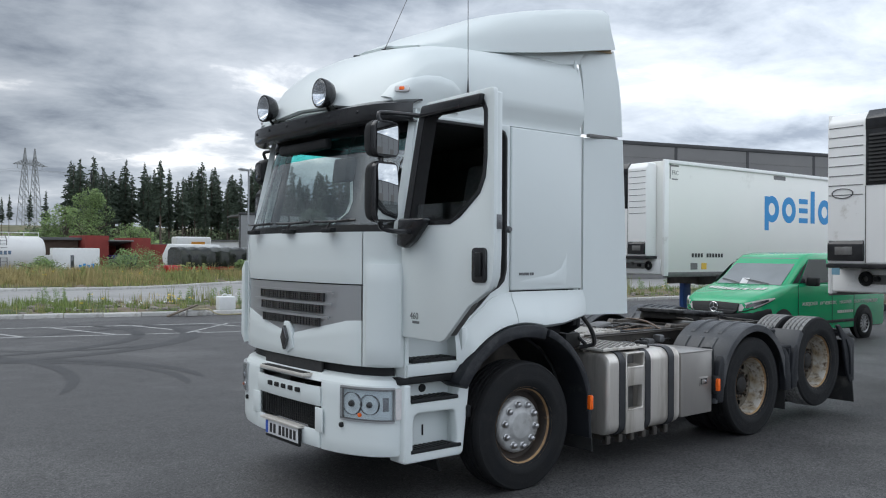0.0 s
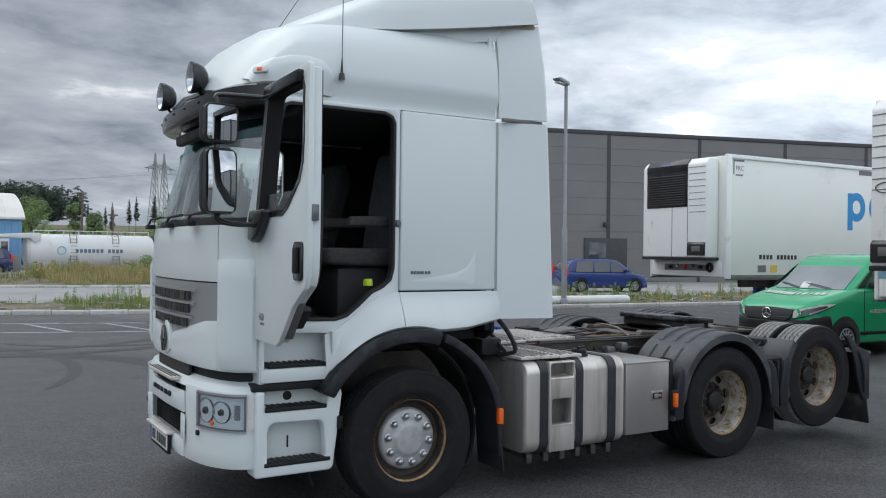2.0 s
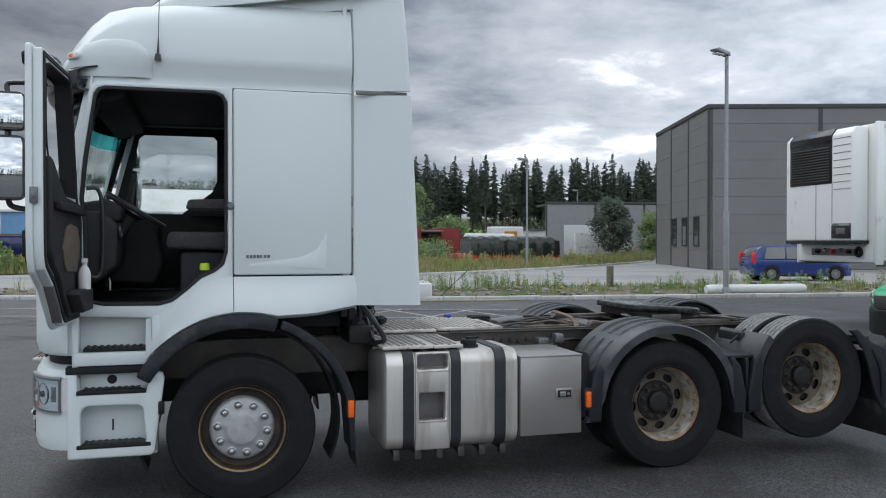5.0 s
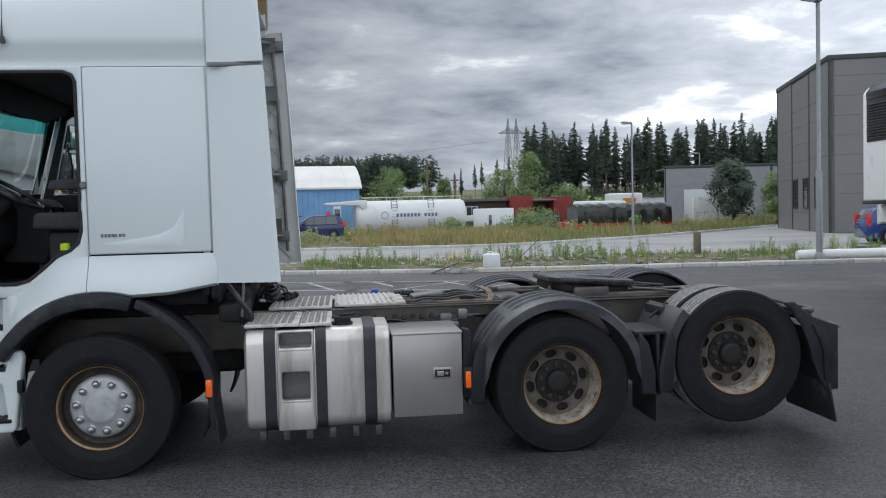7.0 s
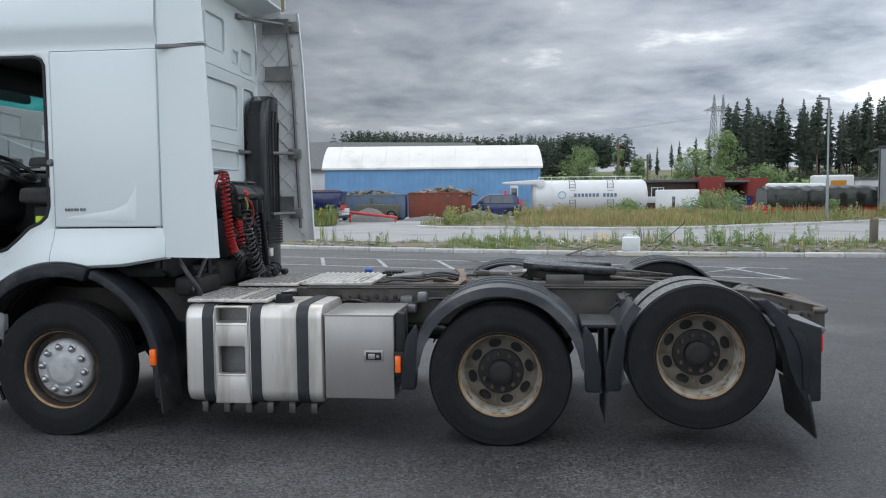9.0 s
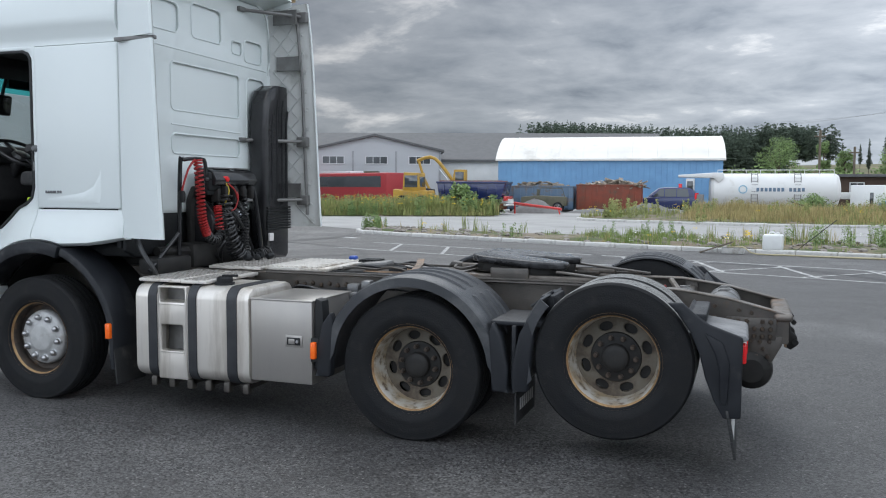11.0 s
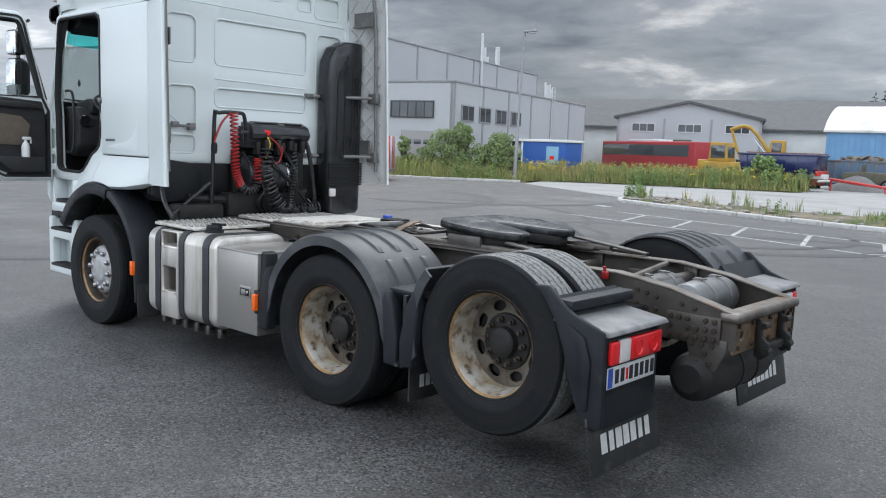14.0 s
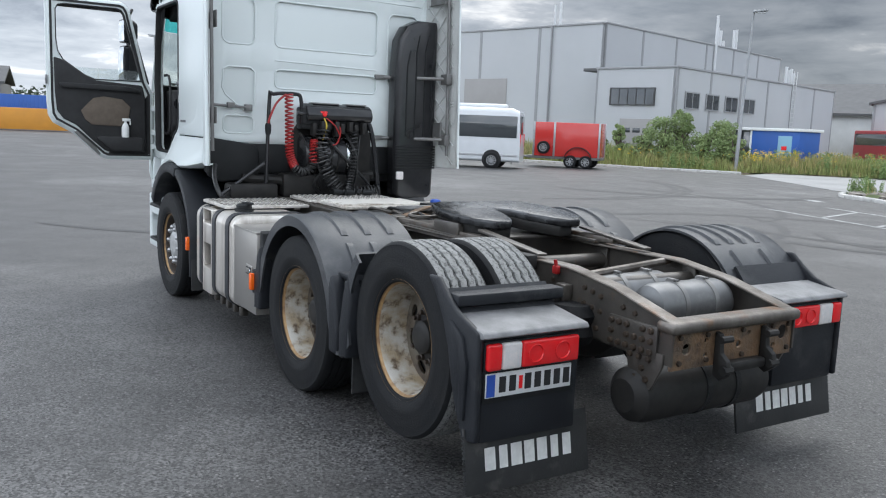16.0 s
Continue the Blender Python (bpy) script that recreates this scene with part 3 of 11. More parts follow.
part("door_lamp", moved(box(6.6, 6.9, -0.35, -0.05, 3.8, 4.1, 0.03), HALL), dark_post, ent)
for x in (35, 42):
    part("loading_door", moved(box(x, x + 4.2, -0.05, 0.03, 0, 4.2, 0.02), HALL), door_grey, hall)

works = thing("factory_hall", "light grey panelled factory hall with a lower wing and small windows", "factory")
TALL = pose(-37.7, 38.5, 0, 0, 0, 14)
panelled(works, TALL @ pose(-40, 0, 0), 40, 9.5, 5.9, light_hall, light_post, 12.0, 4.6, 0.14)
panelled(works, TALL @ pose(0, 0, 0, 0, 0, 90), 30, 9.5, 5.0, light_hall, light_post, 12.0, 0.0, 0.14)
part("roof", moved(box(-40, -0.1, 0.2, 29.9, 9.4, 9.6, 0.02), TALL), roof_dark, works)
panelled(works, TALL @ pose(1.2, -2.6, 0), 6.1, 6.1, 6.1, light_hall, light_post, 12.0, 0.0, 0.14)
panelled(works, TALL @ pose(7.3, -2.6, 0, 0, 0, 90), 27, 6.1, 4.5, light_hall, light_post, 12.0, 0.0, 0.14)
part("wing_roof", moved(box(0, 7.2, -2.5, 24.4, 6.0, 6.2, 0.02), TALL), roof_dark, works)
part("wing_side", moved(box(1.2, 1.4, -2.5, 0, 0, 6.1, 0.02), TALL), light_hall, works)
window(works, TALL @ pose(4.1, -2.66, 4.3), 3.4, 1.15, 5)
for k in range(4):
    window(works, TALL @ pose(7.34, -0.6 + 2.8 * k, 4.15, 0, 0, 90), 1.9, 1.1, 2, light_post)
for x, w, z in ((3.3, 2.1, 2.86),):
    d = part("roller_door", moved(box(x, x + w + 0.4, -2.70, -2.55, 0, z, 0.03), TALL), door_grey, works)
    for k in range(3):
        part("door_light", moved(box(x + 0.3 + 0.75 * k, x + 0.85 + 0.75 * k, -2.72, -2.69, 1.95, 2.25, 0.01), TALL), window_dark, d)
part("big_roller_door", moved(box(-13.4, -8.9, -0.06, 0.05, 0, 5.8, 0.03), TALL), door_grey, works, "brown-grey roller door")
for u, v, h in ((-4.5, 0.6, 1.9), (-5.0, 0.6, 1.7)):
    part("flue", moved(tube([(u, v, 8.6), (u, v, 9.5 + h)], 0.11, 10), TALL), frame_white, works)
part("wall_flue", moved(tube([(0.14, 16.3, 6.15), (0.14, 16.3, 12.0)], 0.13, 10), TALL), frame_white, works)
part("drain_pipe", moved(tube([(-4.7, -0.12, 0), (-4.7, -0.12, 9.6)], 0.07, 8), TALL), light_post, works)
for u, v, h in ((-0.8, 18.4, 1.8), (-0.8, 18.9, 1.6), (-1.4, 19.6, 0.9), (-1.2, 20.3, 0.9), (-0.8, 21.4, 1.9), (-0.8, 21.9, 2.0), (6.6, 15.6, 1.5), (6.6, 16.1, 1.3), (6.6, 16.6, 1.4), (6.6, 17.1, 1.1)):
    part("flue", moved(tube([(u, v, 6.1 if u > 0 else 9.4), (u, v, (6.1 if u > 0 else 9.5) + h)], 0.12, 10), TALL), frame_white, works)
part("roof_ladder", moved(merge(tube([(7.42, 15.2, 1.0), (7.42, 15.2, 7.2)], 0.03, 6), tube([(7.42, 15.8, 1.0), (7.42, 15.8, 7.2)], 0.03, 6), *[tube([(7.42, 15.2, 1.2 + 0.35 * k), (7.42, 15.8, 1.2 + 0.35 * k)], 0.02, 5) for k in range(17)]), TALL), frame_white, works)

shed = thing("storage_hall", "blue sheet-walled hall under a curved white canvas roof", "hall")
SH = pose(-16.3, 69.5, 0, 0, 0, 6.5)
part("wall", moved(box(0, 20.0, 0, 12, 0, 4.35, 0.02), SH), wall_blue, shed)
arc = [(12 - 12 * k / 16 * 1.0, 4.35 + 2.35 * math.sin(math.pi * k / 16) ** 0.75) for k in range(17)]
part("roof", moved(prism([(-0.25, 4.3)] + arc[::-1] + [(12.25, 4.3)], -0.25, 20.25, "x"), SH), roof_white, shed, "curved white canvas roof")
for k in range(9):
    x = 2.2 * k + 1.2
    part("roof_rib", moved(tube([(x, p[0], p[1] + 0.02) for p in arc], 0.02, 6), SH), roof_white, shed)
part("eave_strip", moved(box(-0.2, 20.2, -0.28, 0.05, 4.22, 4.42, 0.02), SH), roof_white, shed)
for k in range(40):
    part("wall_rib", moved(box(0.5 * k + 0.2, 0.5 * k + 0.28, -0.03, 0.01, 0.1, 4.2, 0.0), SH), wall_blue, shed)

works2 = thing("gabled_hall", "grey gabled hall with three strip windows and a low dark roof", "hall")
GB = pose(-36.5, 69.8, 0, 0, 0, 23)
part("wall", moved(prism([(0, 0), (13.6, 0), (13.6, 5.4), (6.8, 6.9), (0, 5.4)], 0, 16, "y"), GB), light_hall, works2)
part("roof", moved(merge(prism([(-0.3, 5.32), (6.8, 6.92), (13.9, 5.32), (13.9, 5.55), (6.8, 7.15), (-0.3, 5.55)], -0.4, 16, "y")), GB), roof_dark, works2)
for x in (2.4, 6.8, 11.2):
    window(works2, GB @ pose(x + 0.2, -0.02, 4.5), 2.3, 0.85, 3, frame_white)
for x in (0.15, 4.6, 9.0, 13.45):
    part("wall_post", moved(box(x - 0.1, x + 0.1, -0.06, 0.05, 0, 5.4, 0.01), GB), light_post, works2)
part("big_door", moved(box(5.2, 8.4, -0.05, 0.02, 0, 3.0, 0.02), GB), frame_white, works2)
long_b = thing("long_warehouse", "long white warehouse with a dark pitched roof", "warehouse")
LB = pose(-52, 74, 0, 0, 0, 18)
part("wall", moved(box(0, 52, 0, 16, 0, 4.7, 0.02), LB), wall_white, long_b)
part("roof", moved(prism([(-0.5, 4.6), (8, 8.0), (16.5, 4.6), (16.5, 4.85), (8, 8.3), (-0.5, 4.85)], -0.5, 52.5, "x"), LB), roof_dark, long_b)
part("gable", moved(prism([(0, 4.6), (16, 4.6), (8, 8.0)], 0.0, 0.3, "x"), LB), wall_white, long_b)
for k in range(8):
    part("roof_light", moved(prism([(2.6, 5.98), (4.4, 6.73), (4.4, 6.80), (2.6, 6.05)], 4 + 6 * k, 5.1 + 6 * k, "x"), LB), frame_white, long_b)
part("drain_pipe", moved(tube([(4, -0.1, 0), (4, -0.1, 4.6)], 0.08, 6), LB), dark_post, long_b)
far_hall = thing("grey_unit", "plain grey industrial unit with white roller doors", "hall")
FH = pose(36.5, 80, 0, 0, 0, -11)
panelled(far_hall, FH, 22, 5.9, 5.6, light_post, dark_post, 2.0)
part("roof", moved(box(0.1, 22, 0.2, 6.0, 5.8, 6.0, 0.02), FH), roof_dark, far_hall)
for x in (2.0, 13.5):
    part("roller_door", moved(box(x, x + 4.2, -0.06, 0.05, 0, 3.6, 0.02), FH), frame_white, far_hall)

# never in view: a hall added to close the south side in reflections
depot = thing("unseen_depot", "unseen pale grey panelled depot with dark roller doors, added across the yard for reflections", "hall")
DEPOT = pose(52.0, -30.0, 0, 0, 0, 180)
panelled(depot, DEPOT, 34, 9.0, 5.6, light_hall, dark_post, 3.0)
panelled(depot, DEPOT @ pose(34, 0, 0, 0, 0, 90), 18, 9.0, 6.0, light_hall, dark_post, 3.0)
part("roof", moved(box(0.1, 34, 0.2, 17.9, 8.9, 9.1, 0.02), DEPOT), roof_dark, depot)
part("rear_wall", moved(box(0.1, 34, 17.8, 18.0, 0, 8.9, 0.02), DEPOT), light_hall, depot)
for x in (7.0, 18.2, 29.4):
    part("roller_door", moved(box(x - 2.0, x + 2.0, -0.07, 0.05, 0, 4.2, 0.02), DEPOT), door_grey, depot)

# ---- street lamps, pylon, poles ----
pole_steel = material("galvanised_pole", (0.30, 0.31, 0.32), 0.5, metal=0.4, second=(0.24, 0.25, 0.255), scale=5, amount=0.4)
wood_grey = material("weathered_wood", (0.17, 0.14, 0.105), 0.85, second=(0.11, 0.09, 0.07), scale=7, amount=0.5, bump=0.5, bump_scale=40, stretch=(1, 1, 0.15))


def street_lamp(x, y, h, turn, tilt=0.0):
    l = thing("street_lamp", "grey steel street lamp on a tall pole", "street lamp", "street lamps", pose(x, y, 0, 0, tilt, turn))
    part("pole", tube([(0, 0, 0), (0, 0, h * 0.35), (0, 0, h * 0.36), (0, 0, h)], lambda t: 0.095 if t < 0.5 else 0.06, 10), pole_steel, l)
    head = part("lamp_head", moved(bev(prism([(-0.15, -0.04), (0.55, -0.02), (0.62, 0.03), (0.45, 0.10), (-0.1, 0.09)], -0.14, 0.14, "y"), 0.03, 2), pose(0.1, 0, h, 0, -6, 0)), pole_steel, l)
    part("diffuser", box(0.2, 0.62, -0.10, 0.10, h - 0.05, h - 0.01, 0.01), frame_white, head)
    part("pole_base", lathe([(0, 0), (0.14, 0), (0.14, 0.25), (0.10, 0.32), (0, 0.32)], 14, "z"), pole_steel, l)
    return l


street_lamp(15.85, 16.3, 7.75, 200)
street_lamp(-21.6, 33.6, 8.3, 30, 1.5)
street_lamp(20.45, 45.2, 7.2, 170)
street_lamp(-55.0, 11.5, 7.4, 200)
street_lamp(44.0, 88.0, 8.0, 180)

pylon = thing("pylon", "tall lattice steel power pylon", "pylon", at=pose(63.9, 290.5, rise(62, 292) - 0.3, 0, 0, 20) @ Matrix.Diagonal((0.72, 0.72, 0.82, 1)))
H_P = 33.0
for sx in (-2.6, 2.6):
    bars = []
    for lev in range(11):
        z0, z1 = H_P * lev / 11, H_P * (lev + 1) / 11
        w0, w1 = 4.4 * (1 - lev / 11.2) ** 0.8, 4.4 * (1 - (lev + 1) / 11.2) ** 0.8
        cx0, cx1 = sx * (1.15 - 0.25 * lev / 11), sx * (1.15 - 0.25 * (lev + 1) / 11)
        for a, b in ((-1, -1), (1, -1), (1, 1), (-1, 1)):
            bars.append(tube([(cx0 + a * w0 / 2, b * w0 / 2, z0), (cx1 + a * w1 / 2, b * w1 / 2, z1)], 0.15, 4))
        for b in (-1, 1):
            bars.append(tube([(cx0 - w0 / 2, b * w0 / 2, z0), (cx1 + w1 / 2, b * w1 / 2, z1)], 0.10, 4))
            bars.append(tube([(cx0 + w0 / 2, b * w0 / 2, z0), (cx1 - w1 / 2, b * w1 / 2, z1)], 0.10, 4))
            bars.append(tube([(cx0 + b * w0 / 2, -w0 / 2, z0), (cx1 + b * w1 / 2, w1 / 2, z1)], 0.10, 4))
    part("lattice_leg", merge(*bars), pole_steel, pylon)
arm_bars = [tube([(-7.6, y, 26.3), (7.6, y, 26.3)], 0.15, 4) for y in (-0.6, 0.6)] + [tube([(-7.6, 0, 26.4), (-3, 0, 28.3), (3, 0, 28.3), (7.6, 0, 26.4)], 0.14, 4)]
for k in range(12):
    x = -7.2 + 1.3 * k
    arm_bars += [tube([(x, y, 26.3), (x + 0.65, 0, 26.4 + min(1.9, 0.41 * (7.6 - abs(x + 0.65))))], 0.10, 4) for y in (-0.6, 0.6)] + [tube([(x + 1.3, y, 26.3), (x + 0.65, 0, 26.4 + min(1.9, 0.41 * (7.6 - abs(x + 0.65))))], 0.10, 4) for y in (-0.6, 0.6)]
part("cross_arm", merge(*arm_bars), pole_steel, pylon)
for k, x in enumerate((-6, 0, 6)):
    part("insulator", tube([(x, 0, 26.5), (x, 0, 24.6)], 0.12, 6), pole_steel, pylon)
    part("power_line", merge(tube([(x, 0, 24.6), (x - 50, 45, 19 + k), (x - 150, 140, 21)], 0.045, 4, 6), tube([(x, 0, 24.6), (x + 45, -45, 20 + k), (x + 120, -120, 22)], 0.045, 4, 6)), pole_steel, pylon)
for x, y, h in ((14.8, 118, 8.5), (19.5, 122, 6.0)):
    up = thing("utility_pole", "dark wooden utility pole", "pole", at=pose(x, y, rise(x, y) - 0.2))
    part("pole", tube([(0, 0, 0), (0, 0, h)], 0.16, 8), wood_grey, up)
    part("cross_piece", box(-0.7, 0.7, -0.08, 0.08, h - 0.9, h - 0.7, 0.02), wood_grey, up)

# ---- the lorry: materials ----
worn_flange = material("worn_steel_flange", (0.22, 0.20, 0.18), 0.48, metal=0.6, second=(0.085, 0.072, 0.060), scale=5, amount=0.5, dirt=(0.17, 0.09, 0.045), dirt_scale=6, dirt_at=0.62, bump=0.25, bump_scale=70, rough_var=0.12)
bolt_brown = material("rusty_bolt", (0.085, 0.060, 0.042), 0.5, metal=0.4, second=(0.045, 0.036, 0.030), scale=20, amount=0.5)
lamp_silver = material("lamp_silver", (0.92, 0.92, 0.93), 0.14, metal=0.9, second=(0.75, 0.76, 0.78), scale=60, amount=0.5)
silver = material("silver_grille_paint", (0.44, 0.45, 0.46), 0.32, metal=0.6, second=(0.47, 0.48, 0.49), scale=3, amount=0.2)
gloss_black = material("gloss_black", (0.010, 0.0105, 0.012), 0.20, spec=0.5, second=(0.03, 0.03, 0.032), scale=4, amount=0.3, rough_var=0.06)
mesh_black = material("black_mesh", (0.02, 0.02, 0.021), 0.6, second=(0.04, 0.04, 0.04), scale=30, amount=0.3)
chrome = material("chrome", (0.75, 0.76, 0.78), 0.12, metal=1.0, second=(0.6, 0.6, 0.6), scale=12, amount=0.2)
dark_chrome = material("dark_chrome", (0.22, 0.22, 0.23), 0.25, metal=1.0, second=(0.12, 0.12, 0.12), scale=10, amount=0.3)
mirror_mat = material("mirror_glass", (0.55, 0.57, 0.58), 0.02, metal=1.0)
alloy_cap = material("dull_chrome_cap", (0.50, 0.50, 0.51), 0.28, metal=0.9, second=(0.36, 0.36, 0.36), scale=30, amount=0.4)
cap_grey = material("wheel_cover_grey", (0.50, 0.505, 0.50), 0.45, metal=0.25, second=(0.34, 0.34, 0.335), scale=12, amount=0.4, dirt=(0.20, 0.17, 0.14), dirt_scale=7, dirt_at=0.64)
rim_rust = material("rusty_steel_rim", (0.050, 0.036, 0.026), 0.6, metal=0.15, second=(0.018, 0.015, 0.013), scale=9, amount=0.45, dirt=(0.15, 0.085, 0.04), dirt_scale=7, dirt_at=0.62, bump=0.4, bump_scale=70)
rim_pale = material("pale_worn_rim", (0.46, 0.44, 0.40), 0.55, metal=0.1, second=(0.30, 0.235, 0.15), scale=8, amount=0.65, dirt=(0.075, 0.046, 0.026), dirt_scale=17, dirt_at=0.575, bump=0.3, bump_scale=70)
rim_dish = material("rusty_wheel_disc", (0.14, 0.125, 0.10), 0.65, metal=0.1, second=(0.11, 0.088, 0.062), scale=9, amount=0.6, dirt=(0.055, 0.040, 0.030), dirt_scale=8, dirt_at=0.57, bump=0.4, bump_scale=60)
hub_black = material("greasy_hub", (0.012, 0.012, 0.012), 0.55, spec=0.3, second=(0.028, 0.026, 0.024), scale=14, amount=0.4)
gold_rust = material("gold_rust_rim_edge", (0.40, 0.25, 0.11), 0.5, metal=0.2, second=(0.19, 0.105, 0.05), scale=14, amount=0.5, dirt=(0.36, 0.33, 0.28), dirt_scale=6, dirt_at=0.64)
worn_tread = material("worn_tyre_tread", (0.30, 0.30, 0.29), 0.9, second=(0.20, 0.20, 0.195), scale=25, amount=0.5, dirt=(0.05, 0.05, 0.05), dirt_scale=60, dirt_at=0.56, bump=0.6, bump_scale=120)
orange_lens = material("orange_lens", (0.92, 0.09, 0.008), 0.18, second=(0.95, 0.20, 0.02), scale=40, amount=0.3)
red_lens = material("red_lens", (0.80, 0.012, 0.02), 0.15, second=(0.75, 0.03, 0.03), scale=50, amount=0.3)
clear_lens = material("clear_lens", (0.78, 0.72, 0.70), 0.15, second=(0.6, 0.6, 0.6), scale=45, amount=0.3)
lamp_glass = glass_pane("lamp_glass", (0.96, 0.98, 1.0), 0.95)
screen_glass = glass_pane("windscreen_glass", (0.93, 0.985, 0.97), 0.98, face=0.20)
side_glass = glass_pane("side_glass", (0.93, 0.97, 0.97), 0.95)
tint_band = glass_pane("sun_band_glass", (0.34, 0.86, 0.84), 0.97)
cab_dark = material("cab_trim_dark", (0.020, 0.020, 0.021), 0.7, spec=0.35, second=(0.034, 0.034, 0.035), scale=9, amount=0.4, bump=0.2, bump_scale=200)
cab_roof = material("cab_headlining", (0.05, 0.05, 0.05), 0.9, second=(0.065, 0.065, 0.065), scale=6, amount=0.4)
seat_cloth = material("seat_cloth", (0.042, 0.042, 0.043), 0.95, second=(0.07, 0.068, 0.068), scale=30, amount=0.4, bump=0.4, bump_scale=300)
bronze_cloth = material("bronze_door_cloth", (0.115, 0.092, 0.072), 0.9, second=(0.15, 0.12, 0.095), scale=20, amount=0.4, bump=0.3, bump_scale=250)
strap_black = material("tank_strap", (0.014, 0.015, 0.018), 0.45, second=(0.03, 0.032, 0.036), scale=9, amount=0.4)
box_steel = material("toolbox_steel", (0.42, 0.395, 0.365), 0.34, metal=0.65, second=(0.33, 0.315, 0.30), scale=2.5, amount=0.3, bump=0.05, bump_scale=150, stretch=(1, 1, 0.15))
stud_grey = material("dirty_tread_dimples", (0.46, 0.445, 0.42), 0.5, metal=0.5, second=(0.20, 0.185, 0.165), scale=30, amount=0.5)
deck_alu = material("tread_plate", (0.68, 0.65, 0.60), 0.45, metal=0.35, second=(0.62, 0.59, 0.55), scale=7, amount=0.5, dirt=(0.24, 0.19, 0.14), dirt_scale=4, dirt_at=0.6, bump=0.2, bump_scale=90)
hose_red = material("red_hose", (0.42, 0.02, 0.02), 0.4, second=(0.30, 0.015, 0.015), scale=20, amount=0.4)
hose_black = material("black_hose", (0.015, 0.015, 0.016), 0.28, second=(0.035, 0.035, 0.035), scale=20, amount=0.4)
cable_yellow = material("yellow_cable", (0.60, 0.44, 0.06), 0.5)
guard_plastic = material("dusty_mudguard_plastic", (0.023, 0.0255, 0.030), 0.38, spec=0.60, second=(0.042, 0.045, 0.050), scale=3, amount=0.5, dirt=(0.085, 0.086, 0.088), dirt_scale=2.5, dirt_at=0.58, bump=0.25, bump_scale=180, rough_var=0.1)
fender_black = material("weathered_plastic", (0.011, 0.0125, 0.016), 0.46, spec=0.32, second=(0.020, 0.022, 0.026), scale=4, amount=0.4, dirt=(0.06, 0.06, 0.061), dirt_scale=3, dirt_at=0.62, bump=0.25, bump_scale=180, rough_var=0.1)
lid_grey = material("bleached_plastic", (0.25, 0.25, 0.255), 0.5, second=(0.12, 0.122, 0.125), scale=7, amount=0.5, bump=0.25, bump_scale=180)
flap_rubber = material("mudflap_rubber", (0.016, 0.017, 0.018), 0.6, second=(0.03, 0.03, 0.03), scale=6, amount=0.4, dirt=(0.085, 0.08, 0.075), dirt_scale=4, dirt_at=0.6, bump=0.2, bump_scale=120)
print_white = material("white_print", (0.72, 0.72, 0.70), 0.6, second=(0.55, 0.55, 0.54), scale=25, amount=0.4)
print_black = material("black_print", (0.02, 0.02, 0.022), 0.5)
plate_white = material("plate_white", (0.72, 0.73, 0.74), 0.4, second=(0.62, 0.62, 0.62), scale=20, amount=0.3)
plate_blue = material("plate_blue", (0.03, 0.09, 0.42), 0.4)
print_grey = material("grey_badge", (0.16, 0.165, 0.17), 0.35, metal=0.4)
# the paler second colour stands for sky highlights on the wet grease
grease = material("greasy_coupling_steel", (0.024, 0.0245, 0.026), 0.22, metal=0.25, second=(0.105, 0.107, 0.112), scale=4.5, amount=0.5, dirt=(0.007, 0.007, 0.008), dirt_scale=3.5, dirt_at=0.50, bump=0.6, bump_scale=18, rough_var=0.15)
rust_plate = material("rusty_plate", (0.15, 0.11, 0.08), 0.45, metal=0.3, second=(0.26, 0.155, 0.085), scale=11, amount=0.5, dirt=(0.045, 0.038, 0.034), dirt_scale=6, dirt_at=0.55, bump=0.6, bump_scale=60)
air_tank = material("air_tank_paint", (0.20, 0.203, 0.205), 0.4, metal=0.4, second=(0.10, 0.10, 0.10), scale=5, amount=0.4, dirt=(0.24, 0.24, 0.23), dirt_scale=5, dirt_at=0.6)
fair_inner = material("fairing_inside", (0.56, 0.575, 0.565), 0.7, second=(0.49, 0.50, 0.485), scale=4, amount=0.4, dirt=(0.36, 0.36, 0.34), dirt_scale=4, dirt_at=0.62)
bracket_grey = material("galvanised_bracket", (0.22, 0.22, 0.215), 0.5, metal=0.5, second=(0.16, 0.155, 0.15), scale=12, amount=0.4)
tan_foam = material("tan_spoiler_lining", (0.33, 0.235, 0.13), 0.85, second=(0.40, 0.30, 0.18), scale=9, amount=0.4, bump=0.3, bump_scale=90)
safety_green = material("yellow_green_cap", (0.55, 0.75, 0.04), 0.5)

truck = thing("tractor_unit", "white three-axle tractor unit with driver's door open and rear axle raised", "truck")


def tp(name, bm, mat, parent=None, label="", angle=32):
    return part(name, bm, mat, parent or truck, label, angle=angle)


def tps(name, shapes, mat, parent=None):
    for bm in shapes:
        tp(name, bm, mat, parent)


# ---- front skin: a plan curve round the nose, from one side (-1) to the other (1) ----
NOSE = [(-1.44, 0.0), (-1.435, 0.25), (-1.42, 0.50), (-1.385, 0.75), (-1.33, 0.92), (-1.235, 1.06), (-1.10, 1.13)]
NOSE_S = [0.0, 0.2, 0.4, 0.6, 0.75, 0.88, 1.0]
NOSE_FINE = curve2(NOSE, 8)


